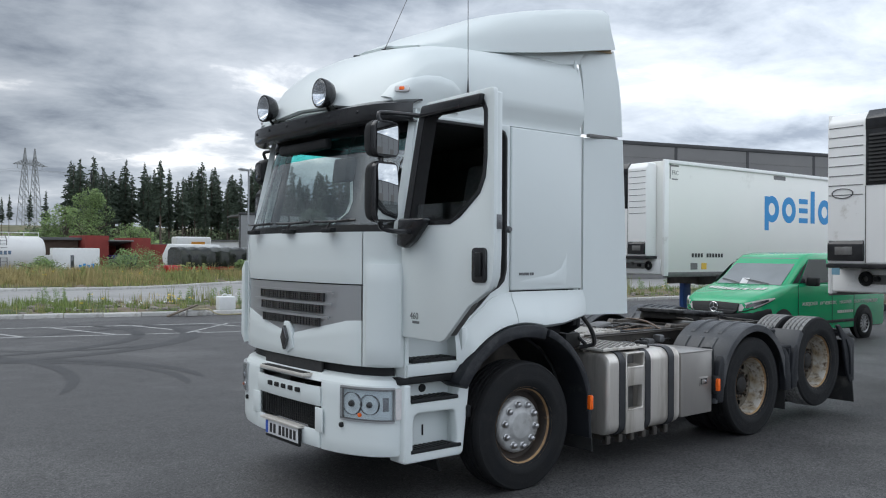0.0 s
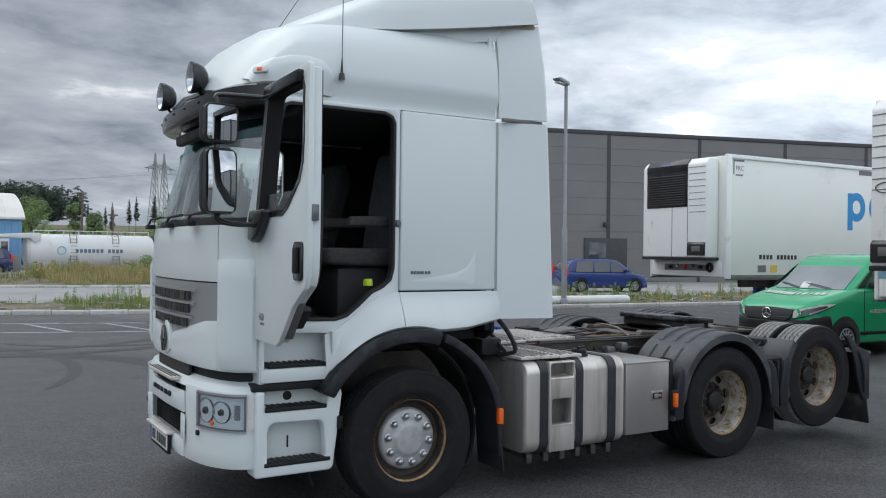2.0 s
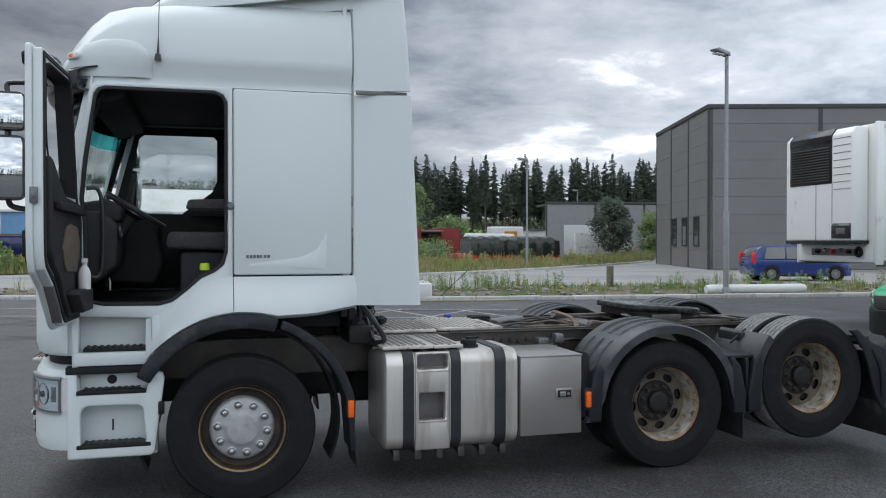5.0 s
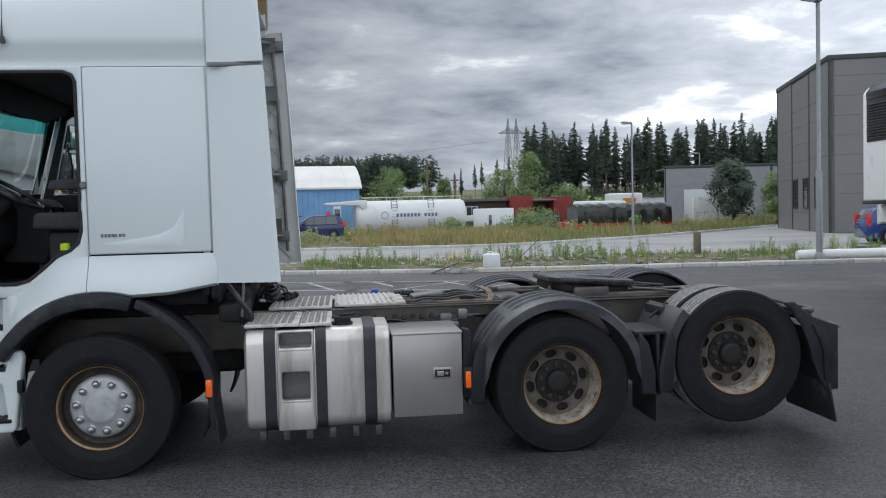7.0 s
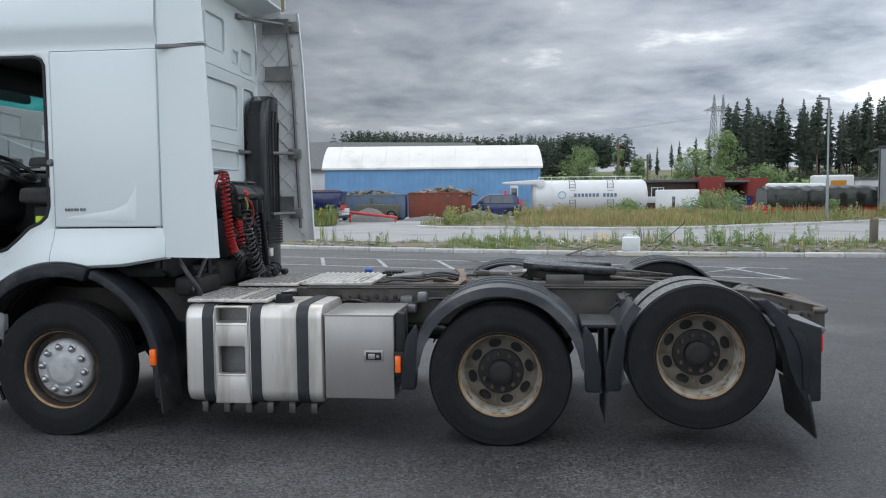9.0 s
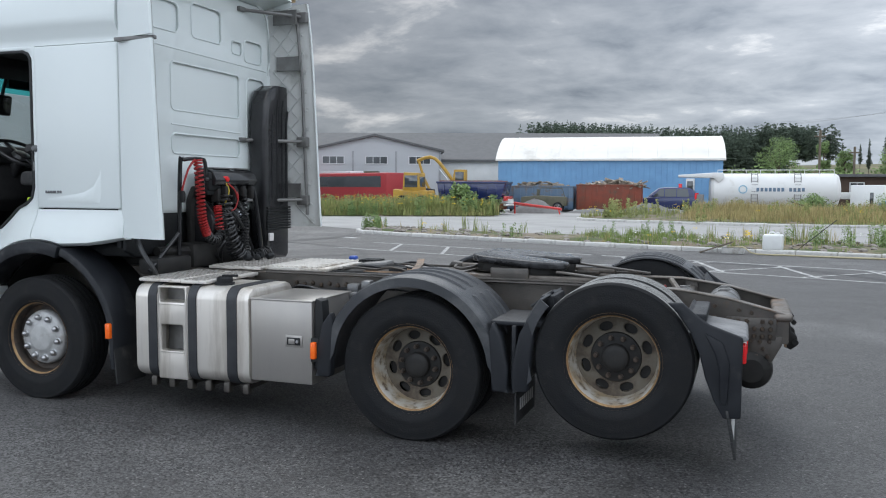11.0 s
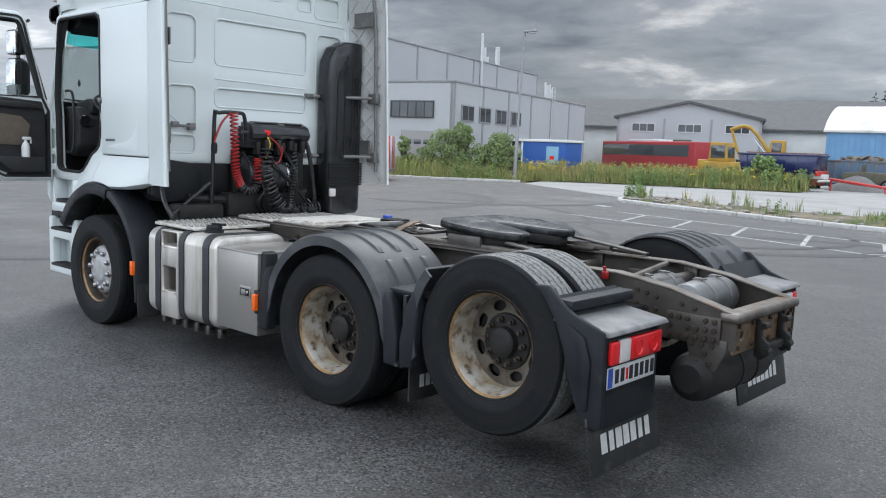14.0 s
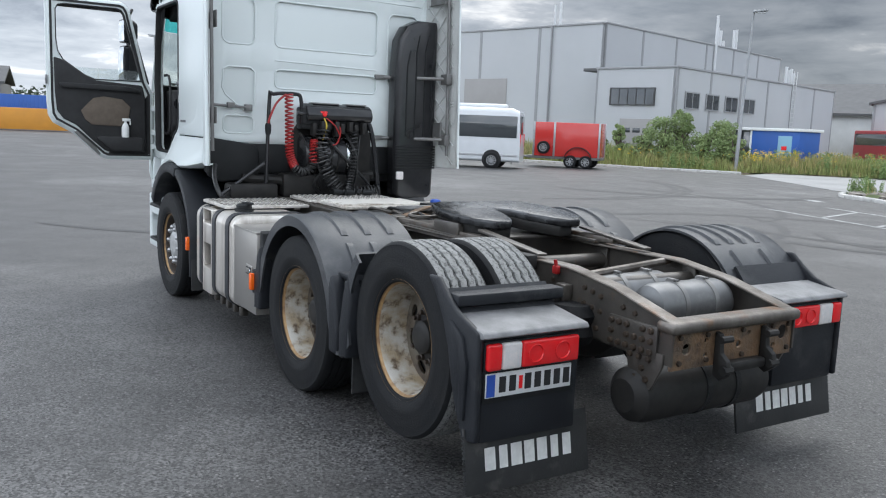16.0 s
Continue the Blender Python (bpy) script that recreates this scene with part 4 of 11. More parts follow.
def nose(s, out=0.0):
    a = abs(s)
    i = max(k for k in range(6) if NOSE_S[k] <= a + 1e-9)
    f = i * 8 + 8 * (a - NOSE_S[i]) / (NOSE_S[i + 1] - NOSE_S[i])
    k = min(int(f), len(NOSE_FINE) - 2)
    p, q = Vector(NOSE_FINE[k]), Vector(NOSE_FINE[k + 1])
    v = p.lerp(q, min(1.0, f - k))
    d = (q - p).normalized()
    n = Vector((-d.y, d.x))
    v = v + n * out
    return v.x, (v.y if s >= 0 else -v.y)


def lean(z):
    return max(0.0, z - 2.0) * 0.29


def skin(z0, z1, s0, s1, out=0.0, thick=0.025, nz=6, ns=24, shift=0.0, low=None, high=None, edge=0.0):
    """A sheet on the nose between two heights; low and high may bend its lower and upper edge by s."""
    rows = []
    for j in range(nz + 1):
        t = j / nz
        row = []
        for i in range(ns + 1):
            s = s0 + (s1 - s0) * i / ns
            a = z0 + (low(s) if low else 0.0)
            b = z1 + (high(s) if high else 0.0)
            z = a + (b - a) * t
            o = out
            if edge and (j in (0, nz) or i in (0, ns)):
                o -= edge
            x, y = nose(s, o)
            row.append((x + shift + lean(z), y * (1 - 0.05 * max(0, z - 2.0)), z))
        rows.append(row)
    return grid_sheet(rows, thick)


# ---- cab shell ----
# white bonnet lid with its silver grille panel and three mesh slots
tp("bonnet_lid", skin(1.62, 2.0, -0.72, 0.72, 0.0, 0.03, shift=0.025, edge=0.012), white_paint)
tp("bonnet_lid_lower", skin(1.03, 1.30, -0.72, 0.72, 0.0, 0.03, shift=0.025, edge=0.012, high=lambda s: 0.06 * min(1, abs(s) / 0.7) - 0.10 * max(0, 1 - abs(s) / 0.6)), white_paint)
grille = tp("grille_panel", skin(1.30, 1.61, -0.715, 0.715, -0.014, 0.03, shift=0.025, low=lambda s: 0.06 * min(1, abs(s) / 0.7) - 0.10 * max(0, 1 - abs(s) / 0.6)), silver, label="silver grey grille panel")
for zc, half in ((1.515, 0.40), (1.425, 0.385), (1.325, 0.36)):
    slot = tp("grille_slot", skin(zc - 0.036, zc + 0.032, -half, half, -0.004, 0.03, nz=2, shift=0.022), mesh_black, grille, "dark mesh slot")
    tp("slot_mesh", merge(*[skin(zc - 0.036, zc + 0.032, -half + (half * 2 / 44) * q, -half + (half * 2 / 44) * q + 0.009, 0.002, 0.005, nz=1, ns=1, shift=0.022) for q in range(44)]), dark_chrome, slot)
    for k in range(4):
        z = zc - 0.030 + 0.016 * k
        tp("grille_bar", skin(z - 0.004, z + 0.004, -half, half, 0.003, 0.006, nz=1, shift=0.022), dark_chrome, grille)
    tp("grille_blade", skin(zc + 0.030, zc + 0.046, -half - 0.10, half + 0.10, 0.012, 0.012, nz=1, shift=0.022), silver, grille)
emblem = tp("emblem", bev(prism([(-0.048, 0.0), (0.0, 0.098), (0.048, 0.0), (0.0, -0.098)], 0, 0.03, "x"), 0.006), dark_chrome, label="dark chrome rhombus emblem")
emblem.matrix_basis = pose(-1.462, 0, 1.175)
tp("emblem_slot", moved(bev(prism([(-0.022, 0.0), (0.0, 0.052), (0.022, 0.0), (0.0, -0.052)], 0, 0.004, "x"), 0.001), pose(-1.466, 0, 1.175)), gloss_black, emblem)
tp("emblem_backing", moved(prism([(-0.09, -0.08), (-0.075, 0.06), (-0.04, 0.13), (0.04, 0.13), (0.075, 0.06), (0.09, -0.08), (0.0, -0.12)], 0, 0.03, "x", 0.008), pose(-1.428, 0, 1.175)), white_paint)
for s in (-1, 1):
    a, b = (0.735, 0.985) if s > 0 else (-0.985, -0.735)
    tp("corner_panel", skin(1.03, 2.0, a, b, 0.0, 0.03, nz=10, ns=10, shift=0.02, edge=0.01), white_paint)
    a, b = (0.765, 0.965) if s > 0 else (-0.965, -0.765)
    tp("air_deflector", skin(1.05, 1.77, a, b, 0.055, 0.075, nz=10, ns=10, shift=0.02, edge=0.025), white_paint)
    tp("corner_grille", skin(1.06, 1.72, *((0.90, 0.985) if s > 0 else (-0.985, -0.90)), 0.058, 0.02, nz=12, ns=4, shift=0.03), plastic) if s > 0 else None
tp("cowl", skin(1.985, 2.06, -0.94, 0.94, -0.035, 0.05, nz=2, shift=0.03), plastic, label="black plastic cowl under the windscreen")
for k, (y0, y1) in enumerate(((-0.85, -0.30), (-0.25, 0.30), (0.35, 0.85))):
    wiper = tp("wiper", tube([(-1.45, y0 + 0.22, 2.02), (-1.43, y0 + 0.2, 2.07), (-1.40, y0, 2.085)], 0.009, 6), hose_black)
    tp("wiper_blade", tube([(-1.405 + 0.05 * abs(y0), y0 - 0.03, 2.083), (-1.425 + 0.02 * abs(y1), (y0 + y1) / 2, 2.075), (-1.405 + 0.05 * abs(y1), y1 - 0.05, 2.083)], 0.010, 6, 4), hose_black, wiper)
    tp("wiper_motor_cover", box(-1.455, -1.40, y0 + 0.16, y0 + 0.30, 1.995, 2.03, 0.008), plastic, wiper)
screen = tp("windscreen", skin(2.05, 2.60, -0.93, 0.93, -0.03, 0.006, nz=8, ns=32, shift=0.03), screen_glass, label="large curved windscreen")
screen.visible_shadow = False
band = tp("windscreen_sun_band", skin(2.605, 2.74, -0.93, 0.93, -0.03, 0.006, nz=3, ns=32, shift=0.03), tint_band, screen, "turquoise tinted band")
band.visible_shadow = False
for s in (-1, 1):
    rows = []
    for z in (1.98, 2.2, 2.4, 2.6, 2.8, 2.9):
        rows.append([(x + k * (z - 2.1), y * (1 - 0.05 * max(0, z - 2)), z) for (x, y), k in ((nose(s * 0.935, 0.0), 0.205), (nose(s * 0.96, 0.010), 0.19), (nose(s * 0.985, 0.010), 0.17), ((nose(s, 0.0)[0] + 0.012, s * 1.132), 0.152))])
    tp("a_pillar", grid_sheet(rows, 0.05), white_paint)
    tp("pillar_trim", loft([[(x + lean(z) + 0.02, y * (1 - 0.05 * max(0, z - 2)), z) for x, y in (nose(s * 0.905, 0.004), nose(s * 0.94, 0.016), nose(s * 0.94, -0.02), nose(s * 0.905, -0.02))] for z in (2.0, 2.3, 2.6, 2.86)]), gloss_black)

# roof: sections from the brow to the rear wall
ROOF = [(-1.16, 2.92, 0.99), (-1.12, 3.02, 1.015), (-1.05, 3.15, 1.05), (-0.96, 3.28, 1.08), (-0.85, 3.385, 1.10), (-0.70, 3.43, 1.115), (-0.40, 3.465, 1.125), (0.10, 3.50, 1.13), (0.50, 3.53, 1.13), (0.775, 3.55, 1.13)]


def roof_section(x, zr, w):
    fwd = max(0.0, min(1.0, (-0.55 - x) / 0.6))
    zb = 2.86
    k = max(0.0, min(1.0, (zr - 2.94) / 0.42))
    z4 = min(3.25, zr - 0.02 - 0.13 * k)
    z3 = min(3.07, z4 - 0.005)
    z2 = min(2.995, z3 - 0.005)
    z1 = min(2.925, z2 - 0.005)
    half = [(w - 0.016, zb), (w - 0.022, z1), (w + 0.018 * (1 - fwd), z2), (w + 0.02 * (1 - fwd), z3),
            (w, z4), (w - 0.038, zr - 0.005 - 0.125 * k), (w - 0.10, zr - 0.045 * k), (w - 0.25, zr + 0.008), (w * 0.5, zr + 0.045), (0.0, zr + 0.06)]
    left = [(x - 0.17 * fwd * (1 - (y / w) ** 2), -y, z) for y, z in half]
    right = [(x - 0.17 * fwd * (1 - (y / w) ** 2), y, z) for y, z in half[-2::-1]]
    return left + right


def roof_at(x, z):
    """Where the roof's flank lies at a station and height."""
    i = max(k for k in range(len(ROOF) - 1) if ROOF[k][0] <= x)
    f = (x - ROOF[i][0]) / (ROOF[i + 1][0] - ROOF[i][0])
    sec = roof_section(x, *[ROOF[i][k] + f * (ROOF[i + 1][k] - ROOF[i][k]) for k in (1, 2)])
    for p, q in zip(sec, sec[1:10]):
        if p[2] <= z <= q[2]:
            g = (z - p[2]) / max(1e-6, q[2] - p[2])
            return p[0] + g * (q[0] - p[0]), -(p[1] + g * (q[1] - p[1]))
    return sec[6][0], -sec[6][1]


roof_rows = [roof_section(*r) for r in ROOF]
tp("roof", grid_sheet(roof_rows, 0.03), white_paint, label="white high roof", angle=50)
brow = [[(p[0] + 0.03, p[1], p[2] - 0.02) for p in roof_rows[0][3:-3]], [(p[0] + 0.12, p[1] * 0.99, 2.86) for p in roof_rows[0][3:-3]]]
tp("brow", grid_sheet(brow, 0.02), white_paint)
for s in (-1, 1):
    # raised shoulder over the end of the sun visor, following the roof
    sh = []
    for x, z1 in ((-1.13, 2.99), (-1.08, 3.075), (-1.0, 3.125), (-0.90, 3.15), (-0.78, 3.155), (-0.68, 3.135), (-0.62, 3.08), (-0.59, 3.0)):
        line = []
        for t in (0.0, 0.25, 0.5, 0.75, 0.93, 1.0):
            z = 2.90 + (z1 - 2.90) * t
            px, py = roof_at(x, z)
            e = 0.004 if t == 1.0 or x > -0.60 else 0.026
            line.append((px - (0.5 * e if x < -0.9 else 0.0), s * (py + e), z))
        sh.append(line)
    tp("brow_shell", grid_sheet(sh, 0.012), white_paint, angle=60)
    mx, my = roof_at(-1.075, 3.03)
    MARK = pose(mx - 0.018, s * (my + 0.03), 3.03, -12, 0, -52 if s < 0 else 232)
    lampb = tp("roof_marker", moved(bev(prism(rounded(-0.055, 0.055, -0.022, 0.022, 0.015), -0.014, 0.014, "y"), 0.004), MARK), clear_lens, label="clear marker lamp with an amber bulb")
    tp("marker_bulb", moved(bev(prism(rounded(-0.02, 0.02, -0.013, 0.013, 0.008), -0.018, 0.018, "y"), 0.003), MARK), orange_lens, lampb)
visor = tp("sun_visor", grid_sheet([[(nose(-0.93 + 1.86 * i / 32, o)[0] + dx, nose(-0.93 + 1.86 * i / 32, o)[1] * 1.0, z - 0.02 * (1 - abs(-0.93 + 1.86 * i / 32))) for i in range(33)]
                                    for o, dx, z in ((-0.03, 0.29, 2.975), (0.01, 0.24, 2.972), (0.035, 0.19, 2.958), (0.052, 0.152, 2.935), (0.058, 0.142, 2.925), (0.062, 0.140, 2.85), (0.055, 0.142, 2.815), (0.045, 0.155, 2.80), (0.0, 0.21, 2.80))], 0.012), gloss_black, label="gloss black sun visor", angle=28)
tp("visor_shade", skin(2.735, 2.86, -0.95, 0.95, 0.0, 0.02, nz=2, shift=0.03), gloss_black, visor)
for sv in (-0.62, -0.38, -0.13, 0.13, 0.38, 0.62):
    x, y = nose(sv, 0.062)
    tp("visor_clip", moved(lathe([(0, -0.004), (0.010, -0.004), (0.013, 0.002), (0.013, 0.02)], 12, "x"), pose(x + 0.139, y, 2.875)), gloss_black, visor)
tp("interior_sun_flap", box(-1.27, -1.20, -0.30, 0.45, 2.66, 2.74, 0.02), plastic, visor)
for y in (-0.397, 0.516):
    arm = tp("spotlight", moved(lathe([(0.0, 0.07), (0.05, 0.068), (0.088, 0.04), (0.106, 0.0), (0.113, -0.03), (0.113, -0.05), (0.10, -0.052)], 28, "x"), pose(-1.33, y, 3.06)), gloss_black, label="round black spotlight")
    tp("spot_reflector", moved(lathe([(0.10, -0.05), (0.085, -0.02), (0.045, 0.015), (0.0, 0.022)], 24, "x"), pose(-1.33, y, 3.06)), lamp_silver, arm)
    tp("spot_lens", moved(lathe([(0.101, -0.052), (0.07, -0.064), (0.0, -0.070)], 24, "x"), pose(-1.33, y, 3.06)), lamp_glass, arm)
    tp("spot_bracket", merge(tube([(-1.31, y, 2.96), (-1.25, y + 0.05, 2.93), (-1.20, y + 0.06, 2.945)], 0.012, 6), tube([(-1.29, y - 0.05, 2.97), (-1.22, y - 0.02, 2.95)], 0.008, 6)), gloss_black, arm)

# roof spoiler, open to the rear
SPOIL = [(-0.62, 0.66, 3.49, 3.515), (-0.50, 0.84, 3.45, 3.575), (-0.30, 0.96, 3.445, 3.675), (0.0, 1.055, 3.465, 3.80), (0.32, 1.115, 3.505, 3.885), (0.62, 1.16, 3.55, 3.945), (0.88, 1.195, 3.595, 3.985), (1.05, 1.215, 3.63, 4.005)]
rows = []
for x, w, zb, zt in SPOIL:
    k = min(0.075, (zt - zb) * 0.4)
    half = [(w, zb), (w - 0.005, zb + 0.4 * (zt - zb)), (w - 0.035, zt - k), (w - 0.11, zt - 0.02 * k / 0.09), (w - 0.25, zt + 0.012), (w * 0.5, zt + 0.03), (0, zt + 0.035)]
    rows.append([(x - 0.08 * (1 - (y / w) ** 2) * (0.6 - x) / 1.2 + (0.05 if x > 1 and z < zb + 0.03 else 0), -y, z) for y, z in half] + [(x - 0.08 * (1 - (y / w) ** 2) * (0.6 - x) / 1.2, y, z) for y, z in half[-2::-1]])
spoiler = tp("roof_spoiler", grid_sheet(rows, 0.02), white_paint, label="white roof spoiler", angle=50)
tp("spoiler_lining", grid_sheet([[(p[0] - 0.005, p[1] * 0.97, p[2] - (0.0 if p[2] < 3.62 else 0.03)) for p in r] for r in rows[4:]], 0.006), tan_foam, spoiler, "tan lining inside the spoiler")
tp("spoiler_deck", grid_sheet([[(x, y * w, zr) for y in (-1, -0.5, 0, 0.5, 1)] for x, w, zr in ((-0.45, 0.70, 3.50), (0.1, 0.98, 3.50), (0.6, 1.06, 3.52), (0.80, 1.09, 3.555), (1.03, 1.12, 3.615))], 0.02), white_paint, spoiler)
for q in (-1, 1):
    tp("spoiler_skirt", grid_sheet([[(x, q * w, z) for z in (zl, zl + 0.10, zl + 0.2)] for x, w, zl in ((-0.30, 0.90, 3.42), (0.1, 1.0, 3.42), (0.5, 1.05, 3.44), (0.80, 1.09, 3.48), (1.03, 1.12, 3.54))], 0.012), white_paint, spoiler)
tp("spoiler_strut", merge(tube([(0.30, -0.6, 3.5), (0.9, -0.6, 3.88)], 0.014, 6), tube([(0.30, 0.6, 3.5), (0.9, 0.6, 3.88)], 0.014, 6)), bracket_grey, spoiler)
# aerials
for name, base, tip, lab in (("aerial", (-0.55, -1.165, 3.03), (-0.52, -1.12, 4.25), "thin black whip aerial"), ("aerial", (-0.72, -0.30, 3.49), (-0.28, -0.05, 4.1), "thin black whip aerial")):
    b0, b1 = Vector(base), Vector(tip)
    ae = tp(name, tube([b0, b0.lerp(b1, 0.12), b0.lerp(b1, 0.5), b1], lambda t: 0.012 if t < 0.3 else 0.003, 6), hose_black, label=lab)
    tp("aerial_foot", moved(lathe([(0, 0.03), (0.018, 0.025), (0.022, 0.0), (0.022, -0.02), (0, -0.02)], 12, "z"), pose(*base)), hose_black, ae)
tp("roof_horn", tube([(-0.80, 0.02, 3.50), (-0.72, 0.0, 3.505), (-0.62, 0.0, 3.51)], 0.012, 6), gloss_black)

# side walls. The left one has the door opening, the right one a window
DOOR = [(-1.02, 1.42), (-0.98, 1.375), (-0.90, 1.36), (-0.55, 1.355), (-0.46, 1.38), (-0.36, 1.46), (-0.27, 1.54), (-0.18, 1.58), (-0.12, 1.63), (-0.095, 1.72), (-0.095, 2.76), (-0.12, 2.81), (-0.18, 2.835),
        (-0.89, 2.835), (-0.935, 2.82), (-0.96, 2.78), (-1.025, 2.35), (-1.05, 2.08), (-1.03, 1.92)]
SIDE = [(-1.075, 1.29), (-0.56, 1.27), (-0.30, 1.46), (-0.06, 1.545), (-0.06, 2.865), (-0.94, 2.865), (-0.985, 2.84), (-1.05, 2.40), (-1.08, 2.08), (-1.075, 1.92)]
tp("door_frame", prism(SIDE, -1.115, -1.03, "y", 0.008, holes=(DOOR,)), white_paint, label="white door frame")


def grow(poly, d):
    """The outline moved outwards by d (it runs one way round)."""
    area = sum(a[0] * b[1] - b[0] * a[1] for a, b in zip(poly, poly[1:] + poly[:1]))
    sg = 1 if area > 0 else -1
    out = []
    for p, c, q in zip(poly[-1:] + poly[:-1], poly, poly[1:] + poly[:1]):
        d1, d2 = (Vector(c) - Vector(p)).normalized(), (Vector(q) - Vector(c)).normalized()
        n = (Vector((d1.y, -d1.x)) + Vector((d2.y, -d2.x)))
        n = n.normalized() / max(0.5, n.length / 2)
        out.append((c[0] + sg * n.x * d, c[1] + sg * n.y * d))
    return out


tp("door_seal", prism(DOOR, -1.122, -1.06, "y", 0.005, holes=(grow(DOOR, -0.022),)), cab_dark, label="black rubber door seal")
tp("door_sill_trim", box(-0.98, -0.55, -1.10, -0.95, 1.335, 1.358, 0.006), deck_alu)
tp("door_striker", moved(lathe([(0, -0.02), (0.018, -0.02), (0.026, -0.005), (0.03, 0.02)], 16, "y"), pose(-0.078, -1.122, 2.04)), print_grey)
tp("sleeper_side", prism([(-0.055, 1.555), (0.775, 1.555), (0.775, 2.855), (-0.055, 2.855)], -1.128, -1.08, "y", 0.014, 3), white_paint)
tp("sleeper_swage", loft([[(x, -1.128 - d, 1.60), (x, -1.132 - d, 1.62 + h * 0.25), (x, -1.130 - d * 0.5, 1.63 + h), (x, -1.126, 1.66 + h)] for x, h, d in ((0.05, 0.0, -0.004), (0.25, 0.015, 0.0), (0.42, 0.035, 0.004), (0.52, 0.08, 0.005), (0.575, 0.17, 0.0), (0.60, 0.26, -0.006))], closed=False), white_paint)
tp("model_badge", merge(*[box(0.03 + 0.024 * k, 0.03 + 0.024 * k + w, -1.134, -1.126, 1.675, 1.697, 0.002, 1) for k, w in enumerate((0.018, 0.018, 0.018, 0.02, 0.012, 0.018, 0.02))]), print_grey, label="small grey badge bars")
tp("door_badge_sticker", box(-0.115, -0.092, -1.1195, -1.117, 1.86, 1.93, 0.001, 1), plate_white)
SIDE_R = [(-1.075, 1.29), (0.775, 1.29), (0.775, 2.865), (-0.85, 2.865), (-0.90, 2.84), (-1.0, 2.40), (-1.075, 2.0)]
WIN_R = [(-0.98, 2.03), (-0.45, 2.03), (-0.17, 2.24), (-0.12, 2.35), (-0.12, 2.74), (-0.16, 2.78), (-0.78, 2.78), (-0.83, 2.74)]
tp("cab_side", prism(SIDE_R, 1.05, 1.128, "y", 0.01, holes=(WIN_R,)), white_paint)
g = tp("side_window", prism(WIN_R, 1.085, 1.091, "y"), side_glass)
g.visible_shadow = False
tp("side_trim", prism([(-1.06, 1.36), (0.7, 1.36), (0.7, 2.84), (-0.84, 2.84), (-1.06, 2.0)], 1.03, 1.048, "y", holes=(grow(WIN_R, -0.012),)), cab_dark)
tp("cab_floor", box(-1.2, 0.74, -1.04, 1.04, 1.28, 1.345, 0.01), cab_dark)
tp("headlining", box(-1.05, 0.72, -1.06, 1.06, 2.862, 2.885, 0.005), cab_roof)
tp("firewall", skin(1.3, 1.99, -0.90, 0.90, -0.06, 0.02, nz=2, shift=0.05), cab_dark)
tp("sleeper_lining", merge(box(0.66, 0.70, -1.05, 1.05, 1.34, 2.86, 0.01), box(-0.07, 0.66, -1.065, -1.04, 1.34, 2.86, 0.004)), cab_dark)
# interior
dash = tp("dashboard", bev(prism([(-1.17, 1.55), (-0.98, 1.50), (-0.84, 1.62), (-0.82, 1.90), (-0.92, 2.0), (-1.17, 2.0)], -0.98, 0.98, "y"), 0.03, 3), cab_dark, label="dark moulded dashboard")
tp("dash_console", bev(prism([(-0.95, 1.48), (-0.62, 1.46), (-0.55, 1.62), (-0.62, 1.93), (-0.80, 1.99), (-0.95, 1.97)], -0.28, 0.18, "y"), 0.03, 3), cab_dark, dash)
tp("instrument_hood", bev(prism([(-1.15, 1.95), (-0.82, 1.93), (-0.80, 2.03), (-0.90, 2.09), (-1.15, 2.05)], -0.86, -0.36, "y"), 0.025, 3), cab_dark, dash)
for k in range(3):
    tp("dash_vent", moved(lathe([(0.0, 0.0), (0.05, 0.0), (0.055, 0.014), (0.06, 0.0)], 16, "x"), pose(-0.818 if k == 0 else -0.60, (-0.92, -0.16, 0.06)[k], 1.86)), gloss_black, dash)
wheel_ring = [(0.23 * math.cos(a), 0.23 * math.sin(a), 0) for a in [2 * math.pi * k / 28 for k in range(29)]]
steer = pose(-0.73, -0.62, 2.02, 0, 32, 0)
sw = tp("steering_wheel", moved(tube(wheel_ring, 0.017, 8), steer), hose_black)
tp("steering_hub", moved(merge(lathe([(0, 0.01), (0.07, 0.0), (0.085, -0.03), (0.05, -0.06), (0, -0.07)], 20, "z"), box(-0.22, 0.22, -0.022, 0.022, -0.025, -0.008, 0.006), box(-0.2, 0.0, -0.025, 0.025, -0.028, -0.01, 0.006)), steer), hose_black, sw)
tp("steering_column", tube([(-0.76, -0.62, 1.98), (-0.95, -0.62, 1.72)], 0.05, 12), cab_dark, sw)
